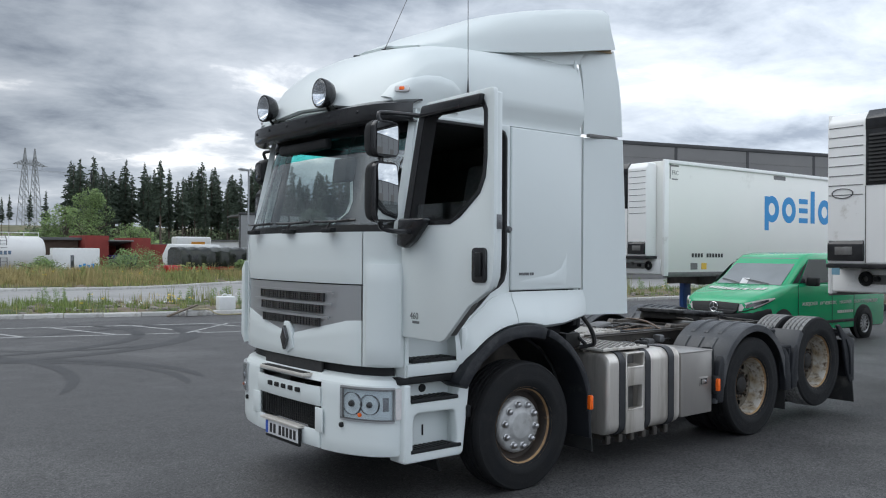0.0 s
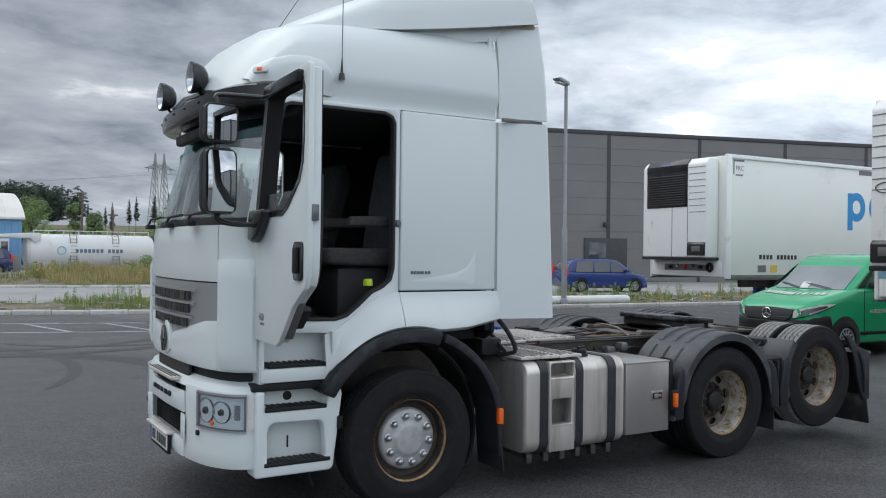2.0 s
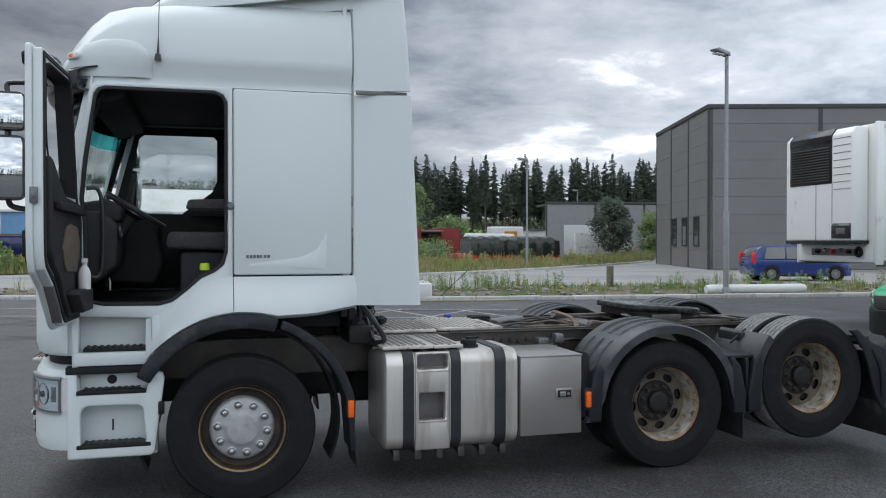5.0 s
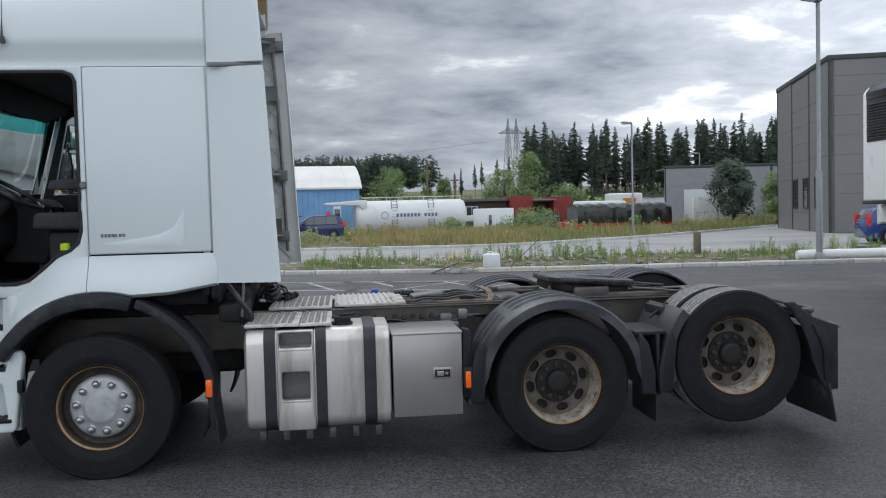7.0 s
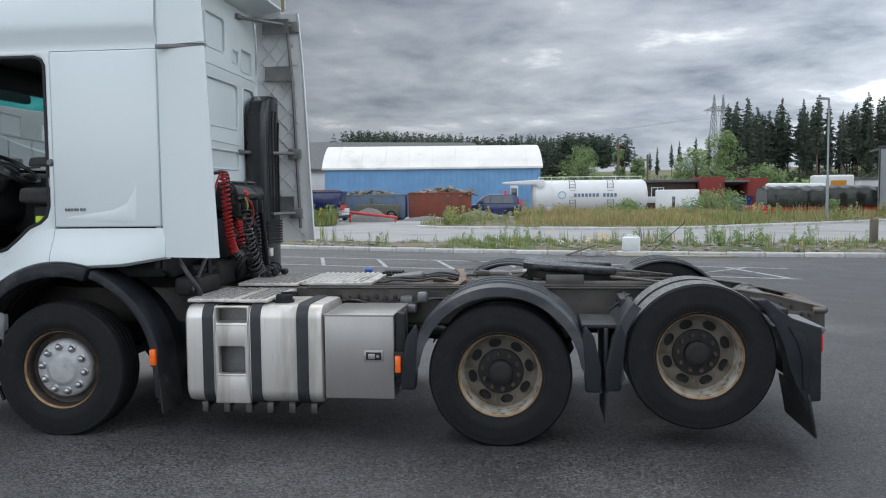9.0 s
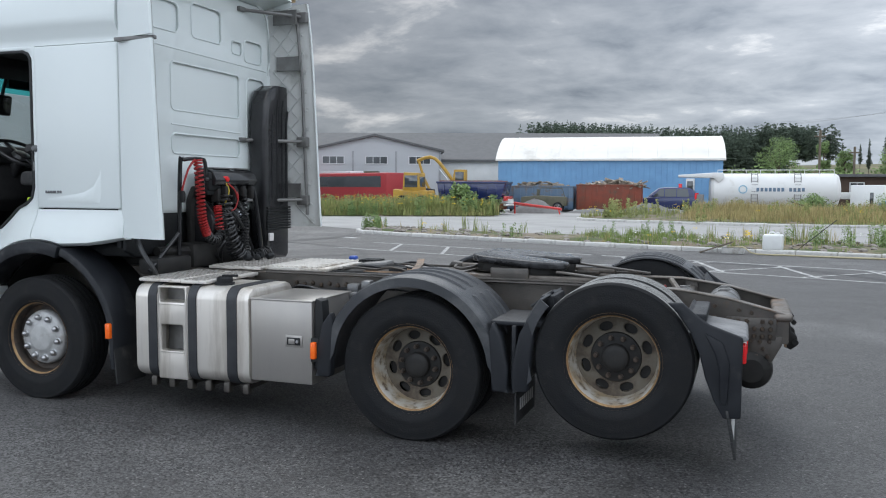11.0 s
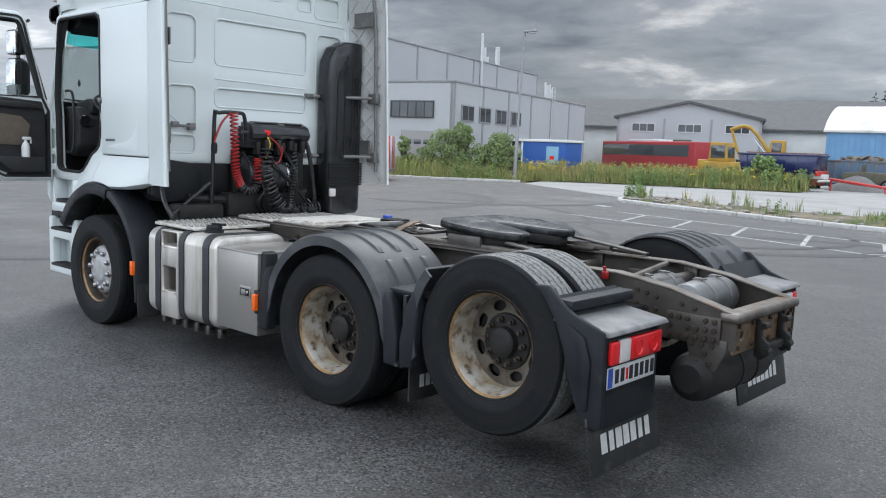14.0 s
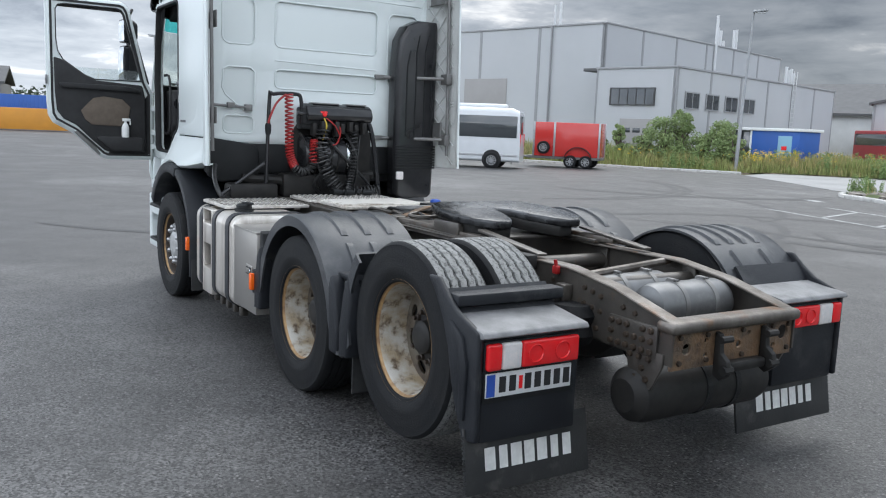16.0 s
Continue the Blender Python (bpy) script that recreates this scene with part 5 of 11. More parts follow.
for k, (sx, sy) in enumerate(((-0.05, -0.62), (-0.05, 0.62))):
    seat = tp("seat", bev(prism([(-0.52, 1.74), (-0.50, 1.86), (0.0, 1.86), (0.05, 1.80), (0.0, 1.72)], sy - 0.26, sy + 0.26, "y"), 0.035, 3), seat_cloth, label="dark cloth driver's seat" if k == 0 else "dark cloth passenger seat")
    tp("backrest", bev(prism([(-0.02, 1.82), (0.10, 1.80), (0.27, 2.45), (0.22, 2.62), (0.12, 2.60), (0.08, 2.42)], sy - 0.24, sy + 0.24, "y"), 0.04, 3), seat_cloth, seat)
    tp("seat_base", box(-0.42, 0.0, sy - 0.22, sy + 0.22, 1.34, 1.72, 0.04), cab_dark, seat)
    for q in (-0.29, 0.29):
        tp("armrest", bev(prism([(-0.38, 2.02), (0.06, 2.02), (0.08, 2.10), (-0.36, 2.09)], sy + q - 0.035, sy + q + 0.035, "y"), 0.02, 2), seat_cloth, seat)
    tp("seat_belt_stalk", tube([(0.0, sy - 0.30, 1.65), (-0.02, sy - 0.31, 1.95)], 0.018, 8), hose_black, seat)
tp("grab_rail", tube([(-1.0, -1.03, 1.55), (-0.93, -0.99, 1.60), (-0.93, -0.99, 2.10), (-1.02, -1.02, 2.15)], 0.014, 8, 4), hose_black)
tp("bunk", box(0.12, 0.65, -1.03, 1.03, 1.55, 1.85, 0.05), seat_cloth, label="dark bunk mattress behind the seats")
tp("extinguisher_cap", moved(lathe([(0, 0.02), (0.03, 0.018), (0.035, 0.0), (0.035, -0.03)], 14, "z"), pose(-0.25, -1.0, 1.62)), safety_green, label="yellow-green bottle cap")
cam_mirror = tp("screen_mirror", moved(bev(box(-0.03, 0.03, -0.12, 0.12, -0.10, 0.09, 0.028, 3), 0.002), pose(-1.17, -0.43, 2.49, 0, 8, 6)), gloss_black)
tp("mirror_stalk", tube([(-1.15, -0.43, 2.57), (-1.12, -0.43, 2.66), (-1.08, -0.43, 2.76)], 0.016, 8), plastic, cam_mirror)
tp("roof_console", bev(prism([(-1.0, 2.70), (-0.78, 2.78), (-0.76, 2.86), (-1.02, 2.86)], -0.98, 0.98, "y"), 0.02), cab_dark)

# rear wall with pressed panels
WALL = [(-1.10, 1.52), (1.10, 1.52), (1.10, 3.42), (0.98, 3.52), (-0.98, 3.52), (-1.10, 3.42)]


PANELS = [rounded(-0.47, 0.57, 2.39, 2.80, 0.05), rounded(-0.47, 0.57, 2.02, 2.19, 0.05), rounded(-0.96, -0.66, 2.39, 2.80, 0.07),
          [(-0.95, 2.16), (-0.90, 2.19), (-0.70, 2.19), (-0.66, 2.15), (-0.66, 1.86), (-0.69, 1.80), (-0.74, 1.79), (-0.93, 1.94), (-0.96, 2.0)], rounded(-0.95, -0.67, 1.60, 1.76, 0.05),
          rounded(-0.17, 0.28, 3.05, 3.35, 0.05), rounded(0.66, 0.98, 2.95, 3.16, 0.05), rounded(-0.95, -0.35, 3.05, 3.30, 0.06), rounded(0.45, 0.62, 3.0, 3.12, 0.03), rounded(0.69, 1.02, 2.10, 2.80, 0.07)]
rear = tp("rear_wall", prism(WALL, 0.742, 0.765, "x", 0.007, 2, holes=PANELS), white_paint, label="white pressed rear cab wall")
tp("rear_wall_panel", box(0.715, 0.748, -1.09, 1.09, 1.5, 3.50, 0.01), white_paint, rear)
tps("panel_bead", [tube([(0.766, y, z) for y, z in c + c[:1]], 0.008, 6) for c in PANELS], white_paint, rear)
for z in (2.90, 2.25):
    tp("wall_bead", tube([(0.765, -0.9 if z > 2.5 else -0.47, z + 0.02), (0.765, 1.05 if z > 2.5 else 0.57, z)], 0.007, 6), white_paint, rear)
tp("lower_wall", box(0.70, 0.75, -1.10, 1.10, 1.24, 1.515, 0.012), plastic, label="black lower rear cab panel")
tp("corner_shield", bev(prism([(-1.10, 1.56), (-0.66, 1.50), (-0.62, 1.44), (-0.62, 1.24), (-0.68, 1.18), (-0.98, 1.16), (-1.10, 1.22)], 0.755, 0.80, "x"), 0.016, 3), plastic, label="black plastic corner shield")
tp("cab_underframe", box(-0.75, 0.72, -0.95, 0.95, 1.16, 1.275, 0.02), plastic)
tp("engine_block", bev(box(-0.7, 0.9, -0.36, 0.36, 0.55, 1.15, 0.05), 0.01), hub_black)

# side fairings behind the cab, flared outwards, with ribs and struts inside
def fair_y(x):
    t = max(0.0, min(1.0, (x - 0.79) / 0.42))
    return 1.13 + 0.115 * (t ** 0.85)


def fair_end(z):
    return 1.30 - 0.047 * (z - 1.33) - 0.012 * max(0, z - 2.9)


for s in (-1, 1):
    for z0, z1, nm in ((1.33, 2.845, "side_fairing"), (2.875, 3.58, "upper_side_fairing")) if s < 0 else ((1.33, 3.53, "side_fairing"),):
        rows = []
        for j in range(9):
            z = z0 + (z1 - z0) * j / 8
            xe = fair_end(z) - (0.04 if s < 0 else 0.0)
            top = 0.06 * max(0.0, (z - 3.1) / 0.5) ** 2
            rows.append([(0.79 + (xe - 0.79) * t, s * (fair_y(0.79 + (xe - 0.79) * t) - top - (0.012 if t > 0.97 else 0)), z + (0.05 * t if j == 8 and z1 > 3 else 0)) for t in (0, 0.1, 0.25, 0.4, 0.55, 0.7, 0.85, 0.95, 1.0)])
        fairing = tp(nm, grid_sheet(rows, 0.018), white_paint, label="white side fairing behind the cab")
        tp("fairing_lining", grid_sheet([[(p[0] - 0.006, p[1] - s * 0.022, p[2]) for p in r] for r in rows], 0.004), fair_inner, fairing, "grey inside of the fairing")
        ribs = []
        zz = z0 + 0.02
        while zz < z1 - 0.02:
            for a, b in ((0, 1), (1, 0)):
                p = []
                for t in (0.02, 0.5, 0.98):
                    u = t if a == 0 else 1 - t
                    z = min(z1 - 0.01, zz + 0.44 * t)
                    x = 0.80 + (fair_end(z) - 0.875) * u
                    p.append((x, s * (fair_y(x) - 0.031 - 0.06 * max(0.0, (z - 3.1) / 0.5) ** 2), z))
                ribs.append(tube(p, 0.0065, 4))
            zz += 0.19
        tp("fairing_rib", merge(*ribs), fair_inner, fairing)
        if z0 < 2:
            tp("fairing_post", tube([(1.17, s * 1.165, 1.45), (1.12, s * 1.165, 2.84)] + ([(1.08, 1.13, 3.48)] if s > 0 else []), 0.016, 8), bracket_grey, fairing)
            for z in (1.60, 2.19, 3.44) if s > 0 else ():
                st = tp("fairing_strut", tube([(0.76, s * 0.60, z), (1.14, s * 1.16, z + 0.005)], 0.017, 8), bracket_grey, fairing)
                tps("strut_bracket", (box(0.755, 0.80, s * 0.60 - 0.05, s * 0.60 + 0.05, z - 0.022, z + 0.022, 0.005), box(1.07, 1.19, s * 1.155 - 0.03, s * 1.155 + 0.03, z - 0.05, z + 0.05, 0.006)), bracket_grey, fairing)
            for z in (1.75, 2.55) if s < 0 else (1.70, 2.98, 3.43):
                tp("fairing_plate", box(0.86, 1.12, s * (1.125 if z < 3.2 else 1.06), s * (1.112 if z < 3.2 else 1.047), z - 0.07, z + 0.07, 0.004), bracket_grey, fairing)
tp("fairing_gap_strip", box(0.80, 1.17, -1.19, -1.15, 2.846, 2.874, 0.004), bracket_grey)
tp("rear_handle", merge(tube([(0.80, -1.05, 1.845), (0.82, -0.72, 1.83)], 0.012, 8), box(0.765, 0.83, -0.76, -0.70, 1.80, 1.86, 0.006), box(0.79, 0.83, -0.93, -0.86, 1.82, 1.87, 0.008)), bracket_grey)

# lower wings, wheel arches and steps, on both sides
WING_TOP = [(-0.64, 1.26), (-0.60, 1.275), (-0.56, 1.295), (-0.44, 1.37), (-0.30, 1.48), (-0.20, 1.525), (-0.06, 1.545), (0.82, 1.545)]
WING_LOW = [(x, z) for x, z in ring(0, 0.49, 0.795, 148, 73, 20)] + [(0.5, 1.262), (0.82, 1.315)]


def along_line(line, x):
    """The height of a broken line at x."""
    for (xa, za), (xb, zb) in zip(line, line[1:]):
        if x <= xb:
            return za + (zb - za) * max(0.0, (x - xa) / (xb - xa))
    return line[-1][1]


for s in (-1, 1):
    def flipped(bm, s=s):
        return bm if s < 0 else mirror_y(bm)

    for nm, xa, xb in (("front_wing", -0.635, -0.060), ("rear_wing", -0.055, 0.81)):
        wing_rows = []
        for i in range(25):
            x = xa + (xb - xa) * i / 24
            zt, zb = along_line(WING_TOP, x), along_line(WING_LOW, x)
            swell = 0.090 * min(1.0, 0.25 + (x + 0.635) / 0.16) * (1 - 0.85 * max(0.0, min(1.0, (x - 0.30) / 0.5)) ** 1.5)
            line = []
            for j in range(13):
                t = j / 12
                y = -1.128 - swell * (t * t * (3 - 2 * t)) + (0.03 if j == 12 else 0.0) - 0.008 * math.sin(math.pi * t)
                line.append((x, y, zt + (zb - zt) * t))
            wing_rows.append([(x, -1.05, zt - 0.004)] + line + [(x, -1.05, zb)])
        tp(nm, flipped(grid_sheet(wing_rows, 0.012)), white_paint, angle=50)
    arch = [(x, z) for x, z in ring(0, 0.49, 0.80, 150, 72, 18)] + [(x, z) for x, z in ring(0, 0.49, 0.70, 72, 150, 18)]
    tp("wheel_arch_trim", flipped(prism(arch, -1.25, -0.98, "y", 0.015, 2)), fender_black, label="black plastic wheel arch trim")
    liner = ring(0, 0.49, 0.715, 205, -25, 30) + ring(0, 0.49, 0.695, -25, 205, 30)
    tp("arch_liner", flipped(prism(liner, -0.97, -0.62, "y")), plastic)
    mud = ring(0, 0.49, 0.80, 70, 12, 14) + [(0.775, 0.42), (0.785, 0.30), (0.745, 0.30), (0.735, 0.45)] + ring(0, 0.49, 0.735, 12, 70, 14)
    tp("mudguard", flipped(prism(mud, -1.25, -0.94, "y", 0.012, 2)), fender_black)
    tp("front_mudflap", flipped(moved(box(-0.008, 0.008, -1.24, -0.90, -0.22, 0.16, 0.004), pose(0.775, 0, 0.40, 0, -6, 0))), flap_rubber)
    marker = tp("side_marker", flipped(moved(box(-0.022, 0.022, -0.02, 0.02, -0.06, 0.06, 0.008), pose(0.745, -1.258, 0.605))), orange_lens, label="orange side marker")
    tp("marker_base", flipped(box(0.715, 0.775, -1.245, -1.22, 0.53, 0.68, 0.006)), plastic, marker)
    # steps
    tp("step_well", flipped(merge(box(-1.07, -0.56, -1.0, -0.94, 0.95, 1.29, 0.01), box(-1.10, -1.06, -1.13, -0.94, 0.95, 1.29, 0.01), box(-0.60, -0.54, -1.17, -0.94, 0.96, 1.29, 0.015))), white_paint)
    tp("step_lip", flipped(prism([(-1.09, 0.96), (-0.56, 0.96), (-0.56, 1.05), (-1.09, 1.05)], -1.15, -0.96, "y", 0.012, 2)), white_paint)
    tread = tp("step_tread", flipped(prism([(-1.03, 1.052), (-0.62, 1.052), (-0.62, 1.078), (-1.03, 1.078)], -1.13, -0.99, "y", 0.005)), plastic, label="black ribbed step tread")
    tp("tread_rib", flipped(merge(*[box(-1.02 + 0.042 * k, -1.0 + 0.042 * k, -1.128, -0.995, 1.078, 1.085, 0.002, 1) for k in range(9)])), plastic, tread)
    tp("sill_gap", flipped(box(-1.14, -0.60, -1.13, -0.93, 0.905, 0.955, 0.006)), plastic)
    outer = [(-1.125, 0.345), (-0.60, 0.345), (-0.575, 0.37), (-0.515, 0.86), (-0.53, 0.905), (-0.60, 0.905), (-0.635, 0.775), (-1.065, 0.775), (-1.065, 0.905), (-1.125, 0.905)]
    holes = ([(-1.045, 0.43), (-0.64, 0.43), (-0.63, 0.455), (-0.655, 0.67), (-0.68, 0.69), (-1.0, 0.695), (-1.03, 0.68), (-1.045, 0.64)],)
    unit = tp("step_unit", flipped(prism(outer, -1.165, -1.08, "y", 0.018, 3, holes=holes)), white_paint)
    tp("step_back", flipped(merge(box(-1.12, -0.60, -1.02, -0.98, 0.36, 0.89, 0.01), box(-1.12, -0.56, -1.11, -0.98, 0.345, 0.40, 0.01), box(-1.12, -0.56, -1.11, -0.98, 0.72, 0.765, 0.01), box(-0.61, -0.56, -1.11, -0.98, 0.36, 0.88, 0.01), box(-1.125, -1.06, -1.11, -0.98, 0.36, 0.88, 0.01))), white_paint, unit)
    for z, x1 in ((0.772, -0.63), (0.412, -0.60)):
        tr = tp("step_tread", flipped(prism([(-1.07, -1.172), (x1, -1.172), (x1 - 0.06, -1.03), (-1.01, -1.03)], z, z + 0.028, "z", 0.006)), plastic, unit, "black ribbed step tread")
        tp("tread_rib", flipped(merge(*[box(-1.03 + 0.042 * k, -1.01 + 0.042 * k, -1.165, -1.04, z + 0.028, z + 0.034, 0.002, 1) for k in range(9)])), plastic, unit)
    tp("step_plug", flipped(moved(lathe([(0, -0.012), (0.028, -0.012), (0.032, 0.0), (0.032, 0.03)], 18, "y"), pose(-0.86, -1.02, 0.85))), plastic, unit)
    tp("step_slot", flipped(box(-0.86, -0.85, -1.03, -1.015, 0.50, 0.58, 0.003)), plastic, unit)
    tp("step_buffer", flipped(box(-0.555, -0.515, -1.185, -1.13, 0.62, 0.71, 0.012)), plastic, unit, "round black side lamp")

# ---- bumper ----
tp("bumper_corner", skin(0.42, 0.90, -0.985, -0.40, 0.0, 0.03, nz=10, ns=16, edge=0.014, low=lambda s: -0.05 + 0.03 * abs(s)), white_paint)
tp("bumper_corner", skin(0.42, 0.90, 0.40, 0.985, 0.0, 0.03, nz=10, ns=16, edge=0.014, low=lambda s: -0.05 + 0.03 * abs(s)), white_paint)
tp("bumper_lower", skin(0.39, 0.52, -0.40, 0.40, 0.01, 0.03, nz=4, ns=16, edge=0.01), white_paint)
tp("bumper_bar", skin(0.70, 0.845, -0.40, 0.40, 0.012, 0.04, nz=4, ns=16, edge=0.012), white_paint)
tp("bumper_top", grid_sheet([[(nose(-0.985 + 1.97 * i / 32, o)[0] + 0.005, nose(-0.985 + 1.97 * i / 32, o)[1], z) for i in range(33)] for o, z in ((-0.004, 0.885), (-0.03, 0.935), (-0.10, 0.965), (-0.16, 0.97))], 0.02), white_paint)
tp("bumper_underside", skin(0.90, 1.03, -0.95, 0.95, -0.09, 0.03, nz=2, ns=24), plastic)
for y in (-0.22, -0.11, 0.0, 0.11, 0.22):
    tp("bumper_slot", box(-1.462, -1.44, y - 0.032, y + 0.032, 0.775, 0.81, 0.006), black_gap)
low_grille = tp("lower_grille", skin(0.525, 0.70, -0.40, 0.40, -0.045, 0.02, nz=2), mesh_black, label="black mesh lower grille")
tp("grille_mesh", merge(*[skin(0.53 + 0.02 * k, 0.534 + 0.02 * k, -0.30, 0.30, -0.035, 0.006, nz=1, ns=10) for k in range(8)], *[box(-1.405, -1.398, -0.36 + 0.03 * k, -0.355 + 0.03 * k, 0.53, 0.69, 0.001, 1) for k in range(25)]), plastic, low_grille)
tp("upper_grille", skin(0.93, 1.02, -0.36, 0.36, -0.05, 0.02, nz=2), mesh_black)
tread = tp("front_step", prism([(-1.475, -0.36), (-1.32, -0.36), (-1.32, 0.36), (-1.475, 0.36)], 0.902, 0.93, "z", 0.008), deck_alu, label="grey ribbed front step")
tp("front_step_rib", merge(*[box(-1.468 + 0.024 * k, -1.458 + 0.024 * k, -0.34, 0.34, 0.93, 0.936, 0.002, 1) for k in range(6)]), plastic, tread)
tp("lower_step", prism([(-1.50, -0.30), (-1.42, -0.30), (-1.42, 0.30), (-1.50, 0.30)], 0.505, 0.525, "z", 0.006), deck_alu)
for s in (-1, 1):
    tp("bumper_cover", moved(box(-0.006, 0.006, -0.06, 0.06, -0.09, 0.09, 0.012), pose(-1.425, s * 0.50, 0.60, 0, 0, 4 * s)), white_paint)
    a, b = ((0.60, 0.935) if s > 0 else (-0.935, -0.60))
    head = tp("headlamp", skin(0.655, 0.875, a, b, -0.050, 0.012, nz=4, ns=12, low=lambda s: 0.015 * (abs(s) - 0.6)), lamp_silver, label="large headlamp with clear lens and bright reflectors")
    tp("headlamp_tray", merge(*[grid_sheet([[(nose(q, o)[0], nose(q, o)[1], z) for q in [a + (b - a) * i / 10 for i in range(11)]] for o in (-0.05, 0.012)], 0.006) for z in (0.66, 0.872)]), lamp_silver, head)
    tp("headlamp_bezel", merge(skin(0.868, 0.890, a, b, 0.014, 0.02, nz=1, ns=12), skin(0.640, 0.660, a, b, 0.014, 0.02, nz=1, ns=12), skin(0.645, 0.885, *((0.595, 0.612) if s > 0 else (-0.612, -0.595)), 0.014, 0.02, nz=3, ns=2)), silver, head)
    for q, r in ((0.678, 0.082), (0.800, 0.072)):
        x, y = nose(s * q, -0.006)
        x2, y2 = nose(s * (q + 0.01), -0.006)
        ang = math.degrees(math.atan2(y2 - y, x2 - x)) - (90 if s > 0 else -90)
        tp("reflector", moved(lathe([(r, 0.010), (r, -0.010), (r * 0.94, -0.010), (r * 0.86, 0.012), (r * 0.64, 0.032), (r * 0.48, 0.036), (r * 0.46, 0.006), (r * 0.32, -0.006), (0, -0.010)], 24, "x"), pose(x, y, 0.765, 0, 0, ang)), chrome, head, "bright round reflector")
        tp("lamp_cup", moved(lathe([(r * 1.10, 0.016), (r * 1.08, -0.004), (r * 1.0, -0.006), (r * 0.98, 0.012)], 24, "x"), pose(x, y, 0.765, 0, 0, ang)), dark_chrome, head)
        tp("bulb_shield", moved(lathe([(r * 0.30, -0.012), (r * 0.26, -0.022), (0, -0.026)], 16, "x"), pose(x, y, 0.765, 0, 0, ang)), dark_chrome, head)
    tp("corner_reflector", merge(skin(0.70, 0.84, *((0.862, 0.918) if s > 0 else (-0.918, -0.862)), -0.012, 0.010, nz=2, ns=3), skin(0.72, 0.82, *((0.872, 0.908) if s > 0 else (-0.908, -0.872)), 0.0, 0.010, nz=2, ns=2)), chrome, head)
    tp("lamp_gasket", merge(skin(0.868, 0.877, a, b, 0.0155, 0.01, nz=1, ns=12), skin(0.653, 0.662, a, b, 0.0155, 0.01, nz=1, ns=12), skin(0.655, 0.875, *((0.612, 0.620) if s > 0 else (-0.620, -0.612)), 0.0155, 0.01, nz=2, ns=1), skin(0.655, 0.875, *((0.925, 0.934) if s > 0 else (-0.934, -0.925)), 0.0155, 0.01, nz=2, ns=1)), bracket_grey, head)
    x, y = nose(s * 0.74, 0.0)
    tp("indicator_bulb", moved(lathe([(0.016, -0.012), (0.011, -0.018), (0, -0.02)], 12, "x"), pose(x, y, 0.69, 0, 0, -50 * s)), orange_lens, head)
    cover = tp("headlamp_lens", skin(0.655, 0.875, a, b, 0.018, 0.004, nz=6, ns=14), lamp_glass, head, "clear lens")
    cover.visible_shadow = False
    tp("side_lamp_cover", skin(0.66, 0.88, *((0.94, 0.985) if s > 0 else (-0.985, -0.94)), 0.008, 0.02, nz=3, ns=4), clear_lens)
    x, y = nose(s * 0.60, 0.006)
    tp("washer_nozzle", moved(lathe([(0, -0.012), (0.018, -0.01), (0.02, 0.01)], 12, "x"), pose(x, y, 0.60)), plastic)
plate_f = tp("number_plate", moved(box(-0.006, 0.006, -0.26, 0.26, -0.055, 0.055, 0.004), pose(-1.475, -0.02, 0.445)), plate_white, label="white number plate with dark bars")
tp("plate_band", moved(box(-0.008, -0.004, 0.215, 0.255, -0.05, 0.05, 0.001, 1), pose(-1.475, -0.02, 0.445)), plate_blue, plate_f)
for k in range(7):
    y = 0.165 - 0.058 * k - (0.03 if k > 1 else 0)
    tp("plate_bar", moved(box(-0.009, -0.004, y - 0.018, y + 0.018, -0.036, 0.036, 0.001, 1), pose(-1.475, -0.02, 0.445)), print_black, plate_f)
tp("plate_holder", moved(box(-0.004, 0.02, -0.27, 0.27, -0.075, 0.06, 0.004), pose(-1.472, -0.02, 0.44)), plastic, plate_f)

# ---- the open driver's door, swung square to the cab; u runs outwards from the hinge ----
DOOR_AT = pose(-1.10, -1.125, 0, 0, 0, -93)
LEAF = [(0.0, 1.27), (0.03, 1.255), (0.47, 1.255), (0.53, 1.28), (0.66, 1.40), (0.78, 1.51), (0.90, 1.575), (0.98, 1.62), (1.02, 1.70), (1.03, 1.85), (1.03, 2.845), (1.022, 2.872), (0.99, 2.878), (0.32, 2.875), (0.26, 2.85), (0.22, 2.78), (0.06, 2.08), (0.0, 1.95)]
PANE = [(0.10, 2.06), (0.58, 2.06), (0.68, 2.10), (0.88, 2.24), (0.93, 2.33), (0.945, 2.45), (0.945, 2.74), (0.92, 2.79), (0.86, 2.805), (0.36, 2.805), (0.31, 2.79), (0.28, 2.75)]


def dp(name, bm, mat, parent=None, label=""):
    return part(name, moved(bm, DOOR_AT), mat, parent or truck, label)


# the door lies in the x-z plane before it is turned: its outer skin faces -y
door = dp("door", prism(LEAF, -0.035, 0.0, "y", 0.010, 2, holes=(PANE,)), white_paint, label="open white cab door")
dp("door_inner_frame", prism(grow(LEAF, -0.022), 0.0, 0.05, "y", 0.010, 2, holes=(grow(PANE, -0.008),)), white_paint, door)
dp("door_rubber", prism(grow(LEAF, -0.04), 0.05, 0.060, "y", 0.003, 1, holes=(grow(LEAF, -0.062),)), cab_dark, door)
win = dp("door_window", prism([(0.102, 2.05), (0.58, 2.05), (0.68, 2.095), (0.80, 2.185), (0.145, 2.185)], -0.012, -0.007, "y"), side_glass, door, "window glass wound down")
win.visible_shadow = False
dp("window_channel", prism(grow(PANE, -0.006), -0.037, 0.057, "y", 0.0, 1, holes=(grow(PANE, -0.015),)), black_gap, door, "black rubber window channel")
